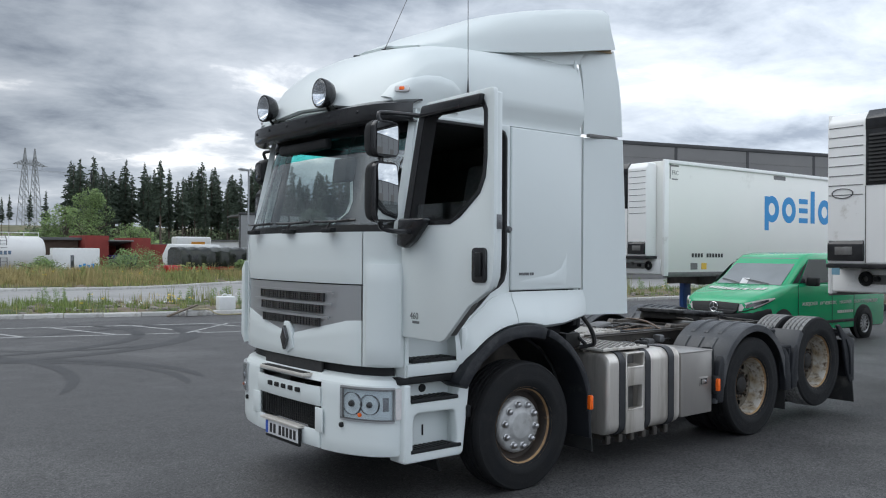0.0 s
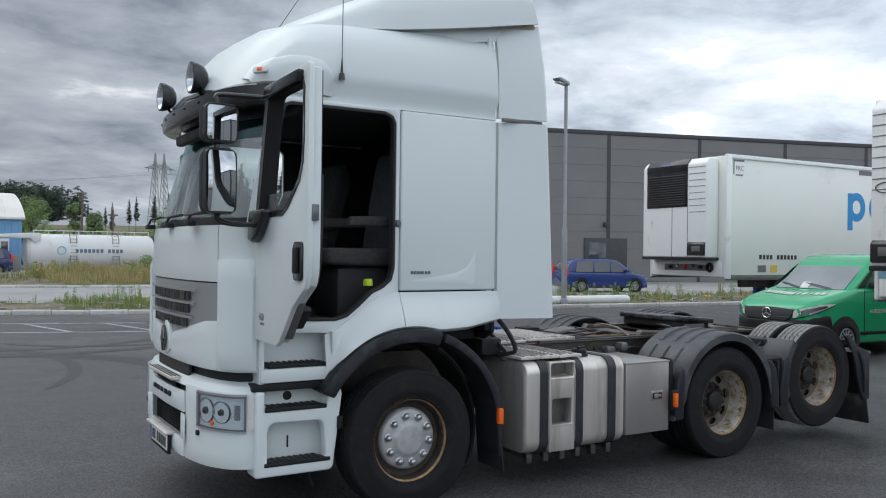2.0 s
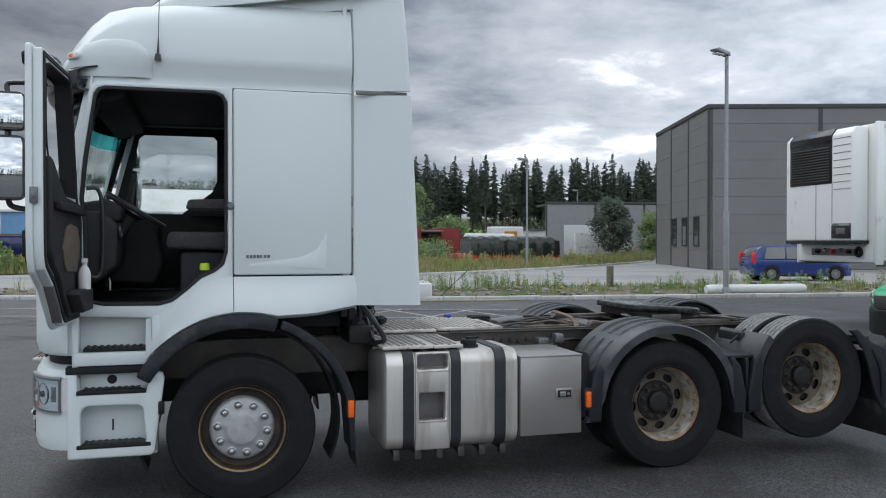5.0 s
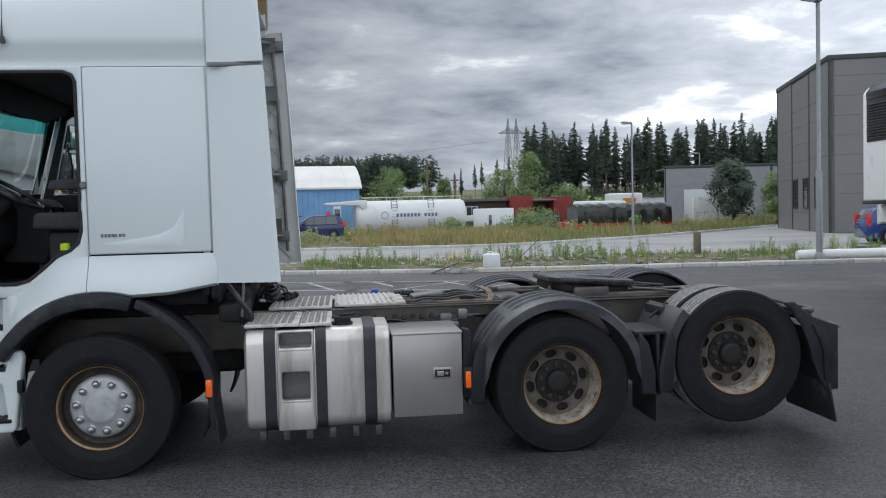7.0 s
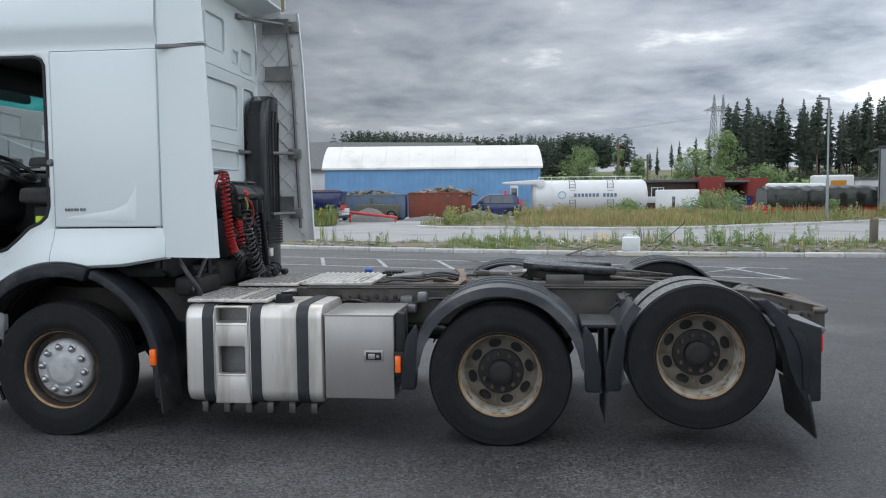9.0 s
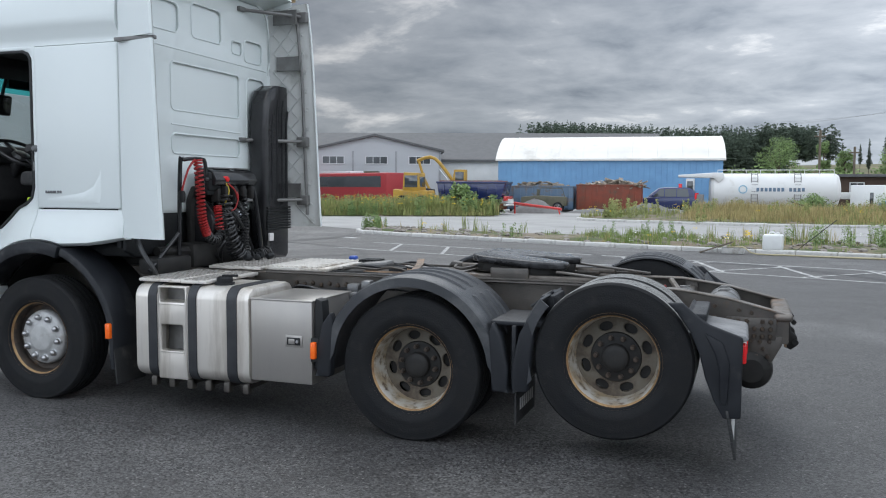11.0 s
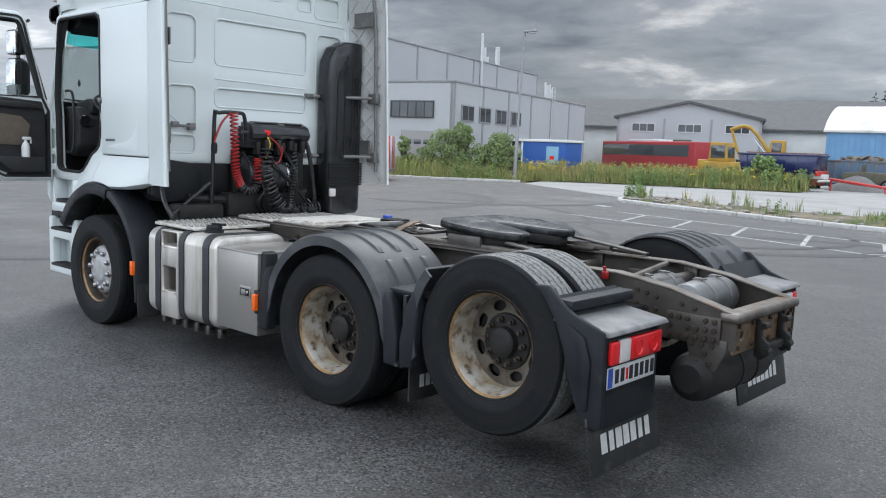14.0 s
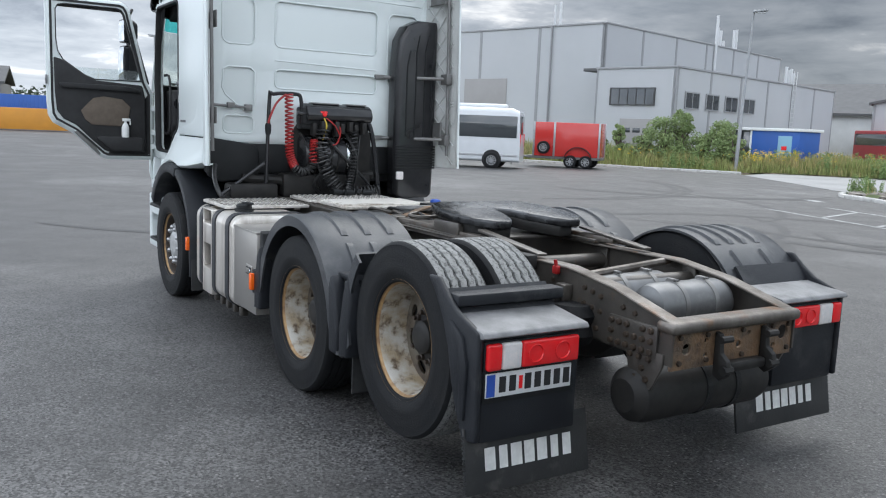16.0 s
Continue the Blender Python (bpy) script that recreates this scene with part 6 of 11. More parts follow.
dp("window_post", prism([(0.028, 2.055), (0.105, 2.055), (0.285, 2.75), (0.31, 2.79), (0.25, 2.835), (0.215, 2.75)], -0.0425, -0.0345, "y", 0.002, 1), gloss_black, door, "black front window post")
dp("window_seal", prism(grow(PANE, 0.022), -0.040, -0.030, "y", 0.003, 1, holes=(grow(PANE, -0.004),)), gloss_black, door)
TRIM = [(0.09, 1.33), (0.44, 1.33), (0.50, 1.355), (0.62, 1.46), (0.76, 1.60), (0.88, 1.66), (0.94, 1.74), (0.955, 1.92), (0.96, 2.27), (0.88, 2.245), (0.68, 2.115), (0.57, 2.06), (0.12, 2.03), (0.09, 1.9)]
dp("door_trim", prism(TRIM, 0.045, 0.085, "y", 0.014, 3), cab_dark, door, "dark inner door trim")
dp("door_armrest", bev(prism([(0.15, 1.955), (0.90, 1.97), (0.92, 2.02), (0.30, 2.015), (0.15, 1.99)], 0.085, 0.125, "y"), 0.012, 2), cab_dark, door)
dp("door_inlay", prism([(0.26, 1.68), (0.34, 1.60), (0.62, 1.61), (0.68, 1.66), (0.72, 1.75), (0.60, 1.88), (0.50, 1.90), (0.32, 1.88), (0.24, 1.80)], 0.083, 0.100, "y", 0.008, 2), bronze_cloth, door, "bronze cloth inlay")
dp("door_pocket", bev(prism([(0.13, 1.35), (0.43, 1.35), (0.58, 1.47), (0.56, 1.50), (0.13, 1.49)], 0.083, 0.16, "y"), 0.015, 2), cab_dark, door)
dp("door_handle", moved(bev(prism(rounded(-0.07, 0.07, -0.11, 0.11, 0.03), -0.012, 0.008, "y"), 0.006), pose(0.90, -0.040, 1.775)), gloss_black, door, "black outer door handle")
dp("door_handle_lever", moved(box(-0.03, 0.03, -0.03, -0.008, -0.075, 0.075, 0.012), pose(0.91, -0.045, 1.78)), plastic, door)
dp("door_latch", merge(box(1.018, 1.036, -0.012, 0.03, 2.0, 2.09, 0.004), box(1.02, 1.04, 0.0, 0.02, 2.03, 2.06, 0.003)), print_grey, door)
for z in (1.40, 1.55, 1.80):
    dp("door_hinge", merge(box(-0.05, 0.04, 0.0, 0.05, z - 0.03, z + 0.03, 0.006), moved(lathe([(0, -0.045), (0.018, -0.045), (0.018, 0.045), (0, 0.045)], 12, "z"), pose(-0.02, 0.03, z))), white_paint, door)
lettering("door_badge", "460", 0.066, print_grey, door, DOOR_AT @ pose(0.12, -0.036, 1.39), 0.0015, 1.05, "grey 460 badge")
dp("badge_bar", box(0.15, 0.235, -0.037, -0.034, 1.36, 1.378, 0.001, 1), print_grey, door)
# grey triangular pocket at the door's slanted lower edge
dp("door_edge_guard", prism([(0.545, 1.30), (0.68, 1.43), (0.78, 1.53), (0.74, 1.56), (0.60, 1.42), (0.53, 1.31)], -0.005, 0.052, "y", 0.006), bracket_grey, door)


def mirror_pair(base, parent, turn):
    """Two stacked mirrors whose glass faces -y of the base; arms join them to the door."""
    def mp(name, bm, mat, par, label=""):
        return part(name, moved(bm, base), mat, par, label)
    m = None
    for zc, h, w, nm in ((2.61, 0.120, 0.108, "upper_mirror"), (2.255, 0.200, 0.102, "lower_mirror")):
        hull = loft([[(x * k, yy, z * k + zc) for x, z in rounded(-w, w, -h, h, 0.05)] for yy, k in ((0.0, 1.0), (0.03, 1.02), (0.09, 0.95), (0.13, 0.72), (0.14, 0.5))])
        m = mp(nm, bev(hull, 0.004, 1, 50), gloss_black, parent, "black mirror housing with a pale shell")
        mp("mirror_shell", loft([[(x * k, yy, z * k + zc) for x, z in rounded(-w, w, -h, h, 0.05)] for yy, k in ((0.035, 1.03), (0.06, 1.02), (0.10, 0.95), (0.137, 0.72))]), plastic, m)
        glass = []
        for j in range(13):
            v = -1 + j / 6
            half = (w - 0.015) * (1 - max(0.0, abs(v) - 0.8) ** 2 * 3.0)
            glass.append([(half * u, -0.006 + 0.42 * ((half * u) ** 2 + ((h - 0.015) * v) ** 2 - w * w - h * h), zc + (h - 0.015) * v) for u in [-1 + i / 4 for i in range(9)]])
        mp("mirror_glass", grid_sheet(glass), mirror_mat, m)
        mp("mirror_rim", prism(rounded(-w, w, zc - h, zc + h, 0.05), -0.008, 0.004, "y", 0.003, 1, holes=(rounded(-w + 0.016, w - 0.016, zc - h + 0.016, zc + h - 0.016, 0.042),)), gloss_black, m)
    for arm in (tube([(0.0, 0.06, 2.73), (0.0, 0.08, 2.79), (-turn * 0.10, 0.06, 2.80), (-turn * 0.32, 0.0, 2.80)], 0.016, 8, 4), tube([(0.0, 0.06, 2.50), (0.0, 0.06, 2.44)], 0.02, 8),
                           tube([(0.0, 0.06, 2.06), (-turn * 0.02, 0.06, 2.015), (-turn * 0.12, 0.03, 1.995), (-turn * 0.32, 0.0, 1.995)], 0.018, 8, 4)):
        mp("mirror_arm", arm, gloss_black, m)
    return m


mirror_pair(pose(-1.435, -1.36, 0, 0, 0, 6), truck, -1)
dp("mirror_foot", bev(prism([(0.02, 1.90), (0.12, 1.88), (0.22, 1.93), (0.36, 2.05), (0.36, 2.09), (0.04, 2.09)], -0.095, -0.03, "y"), 0.025, 3), gloss_black, door, "black mirror foot")
dp("mirror_top_rail", bev(prism([(0.26, 2.77), (0.92, 2.775), (0.94, 2.845), (0.30, 2.85)], -0.075, -0.03, "y"), 0.012, 2), gloss_black, door, "black rail over the door window")
mirror_pair(pose(-0.86, 1.35, 0, 0, 0, 84), truck, 1)

# ---- chassis ----
RAIL = [(-1.15, 0.74), (4.75, 0.74), (5.25, 0.70), (5.70, 0.69), (5.70, 0.885), (5.30, 0.985), (4.95, 1.03), (-1.15, 1.03)]
for s in (-1, 1):
    rail = tp("frame_rail", merge(prism(RAIL, s * 0.432 - 0.006, s * 0.432 + 0.006, "y"),
                                  prism([(-1.15, 0.738), (4.75, 0.738), (5.25, 0.698), (5.25, 0.708), (4.75, 0.748), (-1.15, 0.748)], s * 0.36, s * 0.438, "y")), frame_steel, label="dark steel frame rail with rust")
    tp("rail_flange", prism([(-1.15, 1.020), (4.95, 1.020), (5.30, 0.975), (5.70, 0.875), (5.70, 0.889), (5.30, 0.989), (4.95, 1.034), (-1.15, 1.034)], s * 0.355, s * 0.443, "y", 0.004, 1), worn_flange, rail, "worn bare steel upper flange")
    bolts = [(4.55 + 0.06 * k, 0.86 + 0.045 * ((k * 7) % 3)) for k in range(6)] + [(1.9 + 0.05 * k, 0.90) for k in range(14)]
    tp("bolt", merge(*[moved(lathe([(0, -0.014), (0.011, -0.012), (0.013, 0.0)], 8, "y"), pose(x, s * 0.44, z) @ (Matrix.Identity(4) if s < 0 else pose(0, 0, 0, 0, 0, 180))) for x, z in bolts]), bolt_brown, rail)
    tps("rail_bracket", (box(5.30, 5.62, s * 0.447 - 0.008, s * 0.447 + 0.008, 0.71, 0.86, 0.004), box(4.93, 5.01, s * 0.47 - 0.03, s * 0.47 + 0.03, 0.86, 0.95, 0.012)), frame_steel, rail)
    tps("plate_bolt", [moved(lathe([(0, -0.016), (0.013, -0.014), (0.016, -0.008), (0.017, 0.0)], 8, "y"), pose(5.325 + 0.052 * (k % 6), s * 0.4548, 0.735 + 0.05 * (k // 6)) @ (Matrix.Identity(4) if s < 0 else pose(0, 0, 0, 0, 0, 180))) for k in range(18) if k not in (7, 15)], bolt_brown, rail)
    tps("rail_bolt", [moved(lathe([(0, -0.014), (0.012, -0.012), (0.015, 0.0)], 8, "y"), pose(x, s * 0.4375, z) @ (Matrix.Identity(4) if s < 0 else pose(0, 0, 0, 0, 0, 180))) for x, z in ((5.10, 0.95), (5.16, 0.94), (5.22, 0.925), (5.10, 0.87), (5.16, 0.86), (5.22, 0.85), (5.08, 0.78), (5.20, 0.76), (5.38, 0.905), (5.46, 0.89))], bolt_brown, rail)
    tp("tag_link", tube([(4.97, s * 0.46, 0.90), (5.02, s * 0.62, 0.90), (5.10, s * 0.72, 0.91)], 0.022, 10), bracket_grey, rail)
    tp("rail_strip", box(1.7, 4.6, s * 0.47, s * 0.50, 1.035, 1.055, 0.004), frame_steel, rail)
end = tp("rear_crossmember", box(5.60, 5.725, -0.455, 0.455, 0.838, 0.897, 0.026, 4), worn_flange, label="worn bare steel rear crossmember")
tp("end_plate", prism([(-0.43, 0.665), (0.43, 0.665), (0.43, 0.85), (-0.43, 0.85)], 5.675, 5.69, "x", 0.003, 1, holes=[rounded(y - q, y + q, z - q, z + q, q * 0.9) for y, z, q in ((-0.33, 0.76, 0.026), (-0.20, 0.72, 0.011), (-0.20, 0.79, 0.011), (0.03, 0.75, 0.016), (0.10, 0.80, 0.010), (0.29, 0.72, 0.012), (0.36, 0.78, 0.036))]), rust_plate, end, "rusty end plate with punched holes")
tp("rail_crossbar", tube([(5.0, -0.40, 0.985), (4.86, 0.40, 1.01)], 0.022, 8), worn_flange, end)
for q in (-0.13, 0.20):
    tp("tow_jaw", merge(bev(prism([(5.69, 0.62), (5.73, 0.60), (5.78, 0.64), (5.77, 0.70), (5.73, 0.73), (5.72, 0.82), (5.69, 0.83)], q - 0.016, q + 0.016, "y"), 0.006), tube([(5.745, q - 0.035, 0.80), (5.745, q + 0.035, 0.80)], 0.018, 8), tube([(5.76, q - 0.03, 0.655), (5.76, q + 0.03, 0.655)], 0.022, 8)), hub_black, end)
tp("tow_bar", box(5.69, 5.75, -0.10, 0.17, 0.635, 0.685, 0.015), hub_black, end)
tps("end_bolt", [moved(lathe([(0, 0.014), (0.012, 0.012), (0.014, 0.0)], 6, "x"), pose(5.691, y, z)) for y in (-0.38, -0.20, 0.05, 0.27, 0.39) for z in (0.70, 0.82)], bolt_brown, end)
tps("rail_end_bracket", [prism([(5.42, 0.74), (5.66, 0.74), (5.66, 0.68), (5.60, 0.56), (5.52, 0.53), (5.46, 0.58)], q * 0.444 - 0.008, q * 0.444 + 0.008, "y", 0.004) for q in (-1, 1)], frame_steel, end)
tps("bracket_bolt", [moved(lathe([(0, -0.016), (0.014, -0.013), (0.016, 0.0)], 6, "y"), pose(x, -0.453, z)) for x, z in ((5.46, 0.70), (5.52, 0.70), (5.58, 0.70), (5.50, 0.60), (5.57, 0.60), (5.54, 0.65))], bolt_brown, end)
for x in (1.75, 2.55, 3.0, 4.30, 5.02):
    tp("crossmember", merge(tube([(x, -0.43, 0.93), (x, 0.43, 0.93)], 0.045, 12), box(x - 0.05, x + 0.05, -0.43, -0.40, 0.84, 1.02, 0.01), box(x - 0.05, x + 0.05, 0.40, 0.43, 0.84, 1.02, 0.01)), frame_steel)
tp("gearbox", bev(box(0.9, 1.7, -0.22, 0.22, 0.45, 0.95, 0.06), 0.01), hub_black)
tp("propshaft", tube([(1.7, 0, 0.72), (3.1, 0, 0.55)], 0.06, 12), hub_black)
for x, z in ((3.27, 0.495), (4.64, 0.645)):
    tp("axle", merge(moved(lathe([(0.0, -0.95), (0.07, -0.95), (0.08, -0.4), (0.16, -0.25), (0.22, 0.0), (0.16, 0.25), (0.08, 0.4), (0.07, 0.95), (0, 0.95)], 18, "y"), pose(x, 0, z))), hub_black)
    for s in (-1, 1):
        tp("air_spring", moved(lathe([(0, 0.0), (0.10, 0.0), (0.13, 0.05), (0.11, 0.10), (0.13, 0.15), (0.10, 0.20), (0, 0.2)], 18, "z"), pose(x + 0.42, s * 0.48, z + 0.02)), rubber)
        tp("axle_bracket", box(x - 0.1, x + 0.1, s * 0.48 - 0.06, s * 0.48 + 0.06, z, z + 0.30, 0.02), frame_steel)
tp("front_axle", merge(box(-0.06, 0.06, -0.9, 0.9, 0.40, 0.50, 0.03), moved(lathe([(0, -0.95), (0.19, -0.95), (0.19, -0.88), (0, -0.88)], 20, "y"), pose(0, 0, 0.49)), moved(lathe([(0, 0.95), (0.19, 0.95), (0.19, 0.88), (0, 0.88)], 20, "y"), pose(0, 0, 0.49))), hub_black)
for k, (x, y) in enumerate(((4.98, -0.02), (5.27, 0.10))):
    t1 = tp("air_tank", moved(lathe([(0, -0.30), (0.06, -0.295), (0.11, -0.26), (0.122, -0.22), (0.122, 0.22), (0.11, 0.26), (0.06, 0.295), (0, 0.30)], 28, "y"), pose(x, y, 0.86)), air_tank, label="grey air reservoir")
    tps("tank_band", [merge(moved(lathe([(0.122, -0.016), (0.127, -0.014), (0.127, 0.014), (0.122, 0.016)], 28, "y"), pose(x, y + q, 0.86)), box(x - 0.03, x + 0.02, y + q - 0.012, y + q + 0.012, 0.98, 1.0, 0.004), tube([(x - 0.04, y + q, 0.985), (x + 0.045, y + q, 0.995)], 0.007, 6)) for q in (-0.10, 0.12)], bracket_grey, t1)
low = tp("low_air_tank", moved(lathe([(0, -0.48), (0.08, -0.475), (0.13, -0.43), (0.142, -0.38), (0.142, 0.38), (0.13, 0.43), (0, 0.48)], 28, "y"), pose(5.47, -0.02, 0.50)), hub_black, label="black air reservoir under the frame end")
tps("tank_band", [moved(lathe([(0.142, -0.018), (0.148, -0.016), (0.148, 0.016), (0.142, 0.018)], 28, "y"), pose(5.47, q, 0.50)) for q in (-0.05, 0.16)], plastic, low)

# fifth wheel
PLATE = [(3.42, -0.30), (3.50, -0.40), (3.64, -0.45), (3.84, -0.455), (4.05, -0.42), (4.16, -0.33), (4.165, -0.22), (4.10, -0.17), (3.92, -0.09), (3.76, -0.06), (3.70, 0.0), (3.76, 0.06), (3.92, 0.09), (4.10, 0.17), (4.165, 0.22), (4.16, 0.33), (4.05, 0.42), (3.84, 0.455), (3.64, 0.45), (3.50, 0.40), (3.42, 0.30)]
fifth = tp("fifth_wheel", moved(prism(PLATE, -0.055, 0.0, "z", 0.016, 3), Matrix.Translation((3.75, 0, 1.205)) @ pose(0, 0, 0, 0, 4, 0) @ Matrix.Translation((-3.75, 0, 0))), grease, label="greasy black coupling plate with its sky highlights coloured in as grey patches")
tp("fifth_skirt", moved(prism([((x - 3.78) * 0.9 + 3.78, y * 0.9) for x, y in PLATE], -0.12, -0.05, "z", 0.01), Matrix.Translation((3.75, 0, 1.205)) @ pose(0, 0, 0, 0, 4, 0) @ Matrix.Translation((-3.75, 0, 0))), hub_black, fifth)
tp("fifth_stand", merge(box(3.60, 3.90, -0.44, -0.36, 1.03, 1.14, 0.015), box(3.60, 3.90, 0.36, 0.44, 1.03, 1.14, 0.015), box(3.25, 4.30, -0.46, -0.34, 1.035, 1.06, 0.006), box(3.25, 4.30, 0.34, 0.46, 1.035, 1.06, 0.006), box(3.5, 4.0, -0.36, 0.36, 1.04, 1.055, 0.004)), frame_steel, fifth)
tp("fifth_handle", tube([(3.45, -0.20, 1.13), (3.40, -0.42, 1.12), (3.34, -0.47, 1.13), (3.32, -0.40, 1.14)], 0.012, 6, 4), frame_steel, fifth)
tps("fifth_ramp", [*[moved(box(-0.30, 0.30, -0.03, 0.03, -0.008, 0.008, 0.004), pose(4.40, s * 0.40, 1.085, 0, 6, 0)) for s in (-1, 1)], box(3.02, 3.25, -0.42, 0.42, 1.035, 1.05, 0.004)], frame_steel, fifth)
# pipes and cables along the frame
for k in range(6):
    y = -0.30 + 0.10 * k
    tp("chassis_pipe", tube([(1.4, y, 1.0), (2.0, y + 0.03, 1.035 - 0.02 * (k % 2)), (2.7, y - 0.04, 1.04), (3.2, y, 1.02), (3.4, y, 0.98)], 0.012 + 0.004 * (k % 3), 6, 4), (hose_black, rust_plate, frame_steel)[k % 3])
tps("valve_block", (box(2.3, 2.45, -0.30, -0.15, 0.95, 1.05, 0.015), box(2.75, 2.85, 0.05, 0.2, 0.95, 1.06, 0.015), box(4.60, 4.72, -0.52, -0.45, 0.98, 1.06, 0.01)), hub_black)
tp("red_coupling", merge(box(4.87, 4.91, -0.475, -0.445, 0.985, 1.03, 0.008), tube([(4.89, -0.46, 1.02), (4.885, -0.465, 1.06)], 0.010, 8)), hose_red)

for s in (-1, 1):
    for k in range(7):
        tp("web_bolt", moved(lathe([(0, -0.016), (0.014, -0.014), (0.018, -0.004), (0.020, 0.0)], 8, "y"), pose(1.95 + 0.075 * k, s * 0.44, 0.955 - 0.012 * (k % 2)) @ (Matrix.Identity(4) if s < 0 else pose(0, 0, 0, 0, 0, 180))), bolt_brown)
    tp("guard_stay", bev(prism([(2.535, 0.44), (2.60, 0.44), (2.615, 0.70), (2.60, 0.93), (2.545, 0.945), (2.535, 0.70)], s * 1.235, s * 1.13, "y"), 0.008, 2), plastic)
    tp("slide_bar", box(3.0, 4.42, s * 0.40 - 0.028, s * 0.40 + 0.028, 1.045, 1.085, 0.008), worn_flange)
    tp("slide_stop", bev(prism([(2.98, 1.05), (3.10, 1.05), (3.11, 1.09), (3.02, 1.10)], s * 0.44, s * 0.36, "y"), 0.008), frame_steel)
tp("bent_strap", grid_sheet([[(x, y, z), (x + 0.055, y + 0.015, z)] for x, y, z in ((2.86, -0.40, 1.052), (2.90, -0.30, 1.075), (2.90, -0.18, 1.115), (2.87, -0.08, 1.135), (2.83, 0.04, 1.140))], 0.010), rust_plate, label="bent rusty strap over the frame")
tps("valve_body", (box(2.46, 2.56, -0.56, -0.46, 0.90, 0.975, 0.015), box(2.60, 2.68, -0.60, -0.50, 0.93, 1.01, 0.018), box(2.52, 2.60, -0.66, -0.58, 0.86, 0.92, 0.012)), air_tank)
for k in range(5):
    y = -0.475 - 0.018 * k
    tp("air_line", tube([(1.72 + 0.05 * k, y, 0.94 - 0.02 * k), (2.05, y - 0.01, 0.90 + 0.012 * k), (2.40, y, 0.93 - 0.01 * k), (2.62 + 0.03 * k, y - 0.02, 0.96), (2.80 + 0.04 * k, -0.47, 0.93)], 0.008, 6, 4), hose_black)
for k in range(4):
    y = 0.30 - 0.17 * k
    tp("cable_loop", tube([(2.22, y, 1.02), (2.36, y - 0.05, 1.075), (2.55, y + 0.02, 1.06), (2.72, y - 0.03, 1.085), (2.95, y, 1.03)], 0.011, 6, 4), (hose_black, frame_steel)[k % 2])
tp("relay_cover", moved(bev(box(-0.14, 0.14, -0.10, 0.10, 0.0, 0.05, 0.02), 0.0), pose(2.42, 0.10, 1.045, 0, -6, 4)), bracket_grey)
tp("slack_box", box(2.68, 2.80, -0.24, -0.12, 1.03, 1.085, 0.012), plastic)

# ---- wheels ----
def tyre_bm(width=0.295, radius=0.505, zig=0.004, segs=96):
    h = width / 2
    prof = [(0.293, -h * 0.80), (0.300, -h * 0.86), (0.312, -h * 0.88), (0.335, -h * 0.965), (0.36, -h * 0.99), (0.375, -h * 1.0), (0.385, -h * 0.985), (0.42, -h * 0.995), (0.455, -h * 0.965), (0.478, -h * 0.93), (0.484, -h * 0.935), (0.494, -h * 0.88), (radius - 0.004, -h * 0.80)]
    tread = []
    for g in (-0.50, -0.17, 0.17, 0.50):
        tread += [(radius, g * h - 0.0075), (radius - 0.011, g * h - 0.005), (radius - 0.011, g * h + 0.005), (radius, g * h + 0.0075)]
    full = prof + tread + [(r, -a) for r, a in prof[::-1]]
    bm = bmesh.new()
    rings = []
    for k in range(segs):
        t = 2 * math.pi * k / segs
        z = zig * (1 if k % 2 else -1)
        rings.append([bm.verts.new((r * math.cos(t), a + (z if r > radius - 0.02 and abs(a) < 0.6 * h else 0), r * math.sin(t))) for r, a in full])
    for k in range(segs):
        p, q = rings[k], rings[(k + 1) % segs]
        for i in range(len(full) - 1):
            bm.faces.new((p[i], p[i + 1], q[i + 1], q[i]))
    return bm


def circle(cx, cz, r, n=24, sx=1.0, sz=1.0, turn=0.0):
    c, s = math.cos(turn), math.sin(turn)
    return [(cx + (sx * r * math.cos(a)) * c - (sz * r * math.sin(a)) * s, cz + (sx * r * math.cos(a)) * s + (sz * r * math.sin(a)) * c) for a in [2 * math.pi * k / n for k in range(n)]]


tyre_me = finish(tyre_bm(), "tyre", rubber, 28)
rim_front_me = finish(lathe([(0.305, -0.128), (0.309, -0.121), (0.300, -0.112), (0.288, -0.105), (0.275, -0.085), (0.268, -0.03), (0.24, -0.02), (0.20, -0.03), (0.15, -0.03), (0.15, 0.05), (0.27, 0.10), (0.30, 0.12)], 48), "rim", rim_rust, 40)
rim_rear_me = finish(lathe([(0.305, -0.128), (0.309, -0.121), (0.300, -0.112), (0.290, -0.107), (0.279, -0.085), (0.272, -0.03), (0.266, 0.04), (0.26, 0.06), (0.262, 0.10), (0.30, 0.125)], 48), "rim", rim_pale, 40)
slots = [circle(0.207 * math.cos(a), 0.207 * math.sin(a), 0.034, 16, 0.90, 1.35, a) for a in [2 * math.pi * (k + 0.5) / 8 for k in range(8)]]
dish_me = finish(prism(circle(0, 0, 0.268, 48), 0.055, 0.072, "y", 0.004, 1, holes=slots), "wheel_disc", rim_dish, 40)
hub_me = finish(lathe([(0.165, 0.056), (0.158, 0.044), (0.105, 0.036), (0.090, 0.034), (0.082, 0.012), (0.086, 0.008), (0.086, -0.006), (0.074, -0.018), (0.05, -0.022), (0.0, -0.024)], 32), "wheel_hub", hub_black, 40)
drum_me = finish(lathe([(0, 0.09), (0.235, 0.09), (0.24, 0.20), (0, 0.2)], 32), "brake_drum", hub_black, 40)
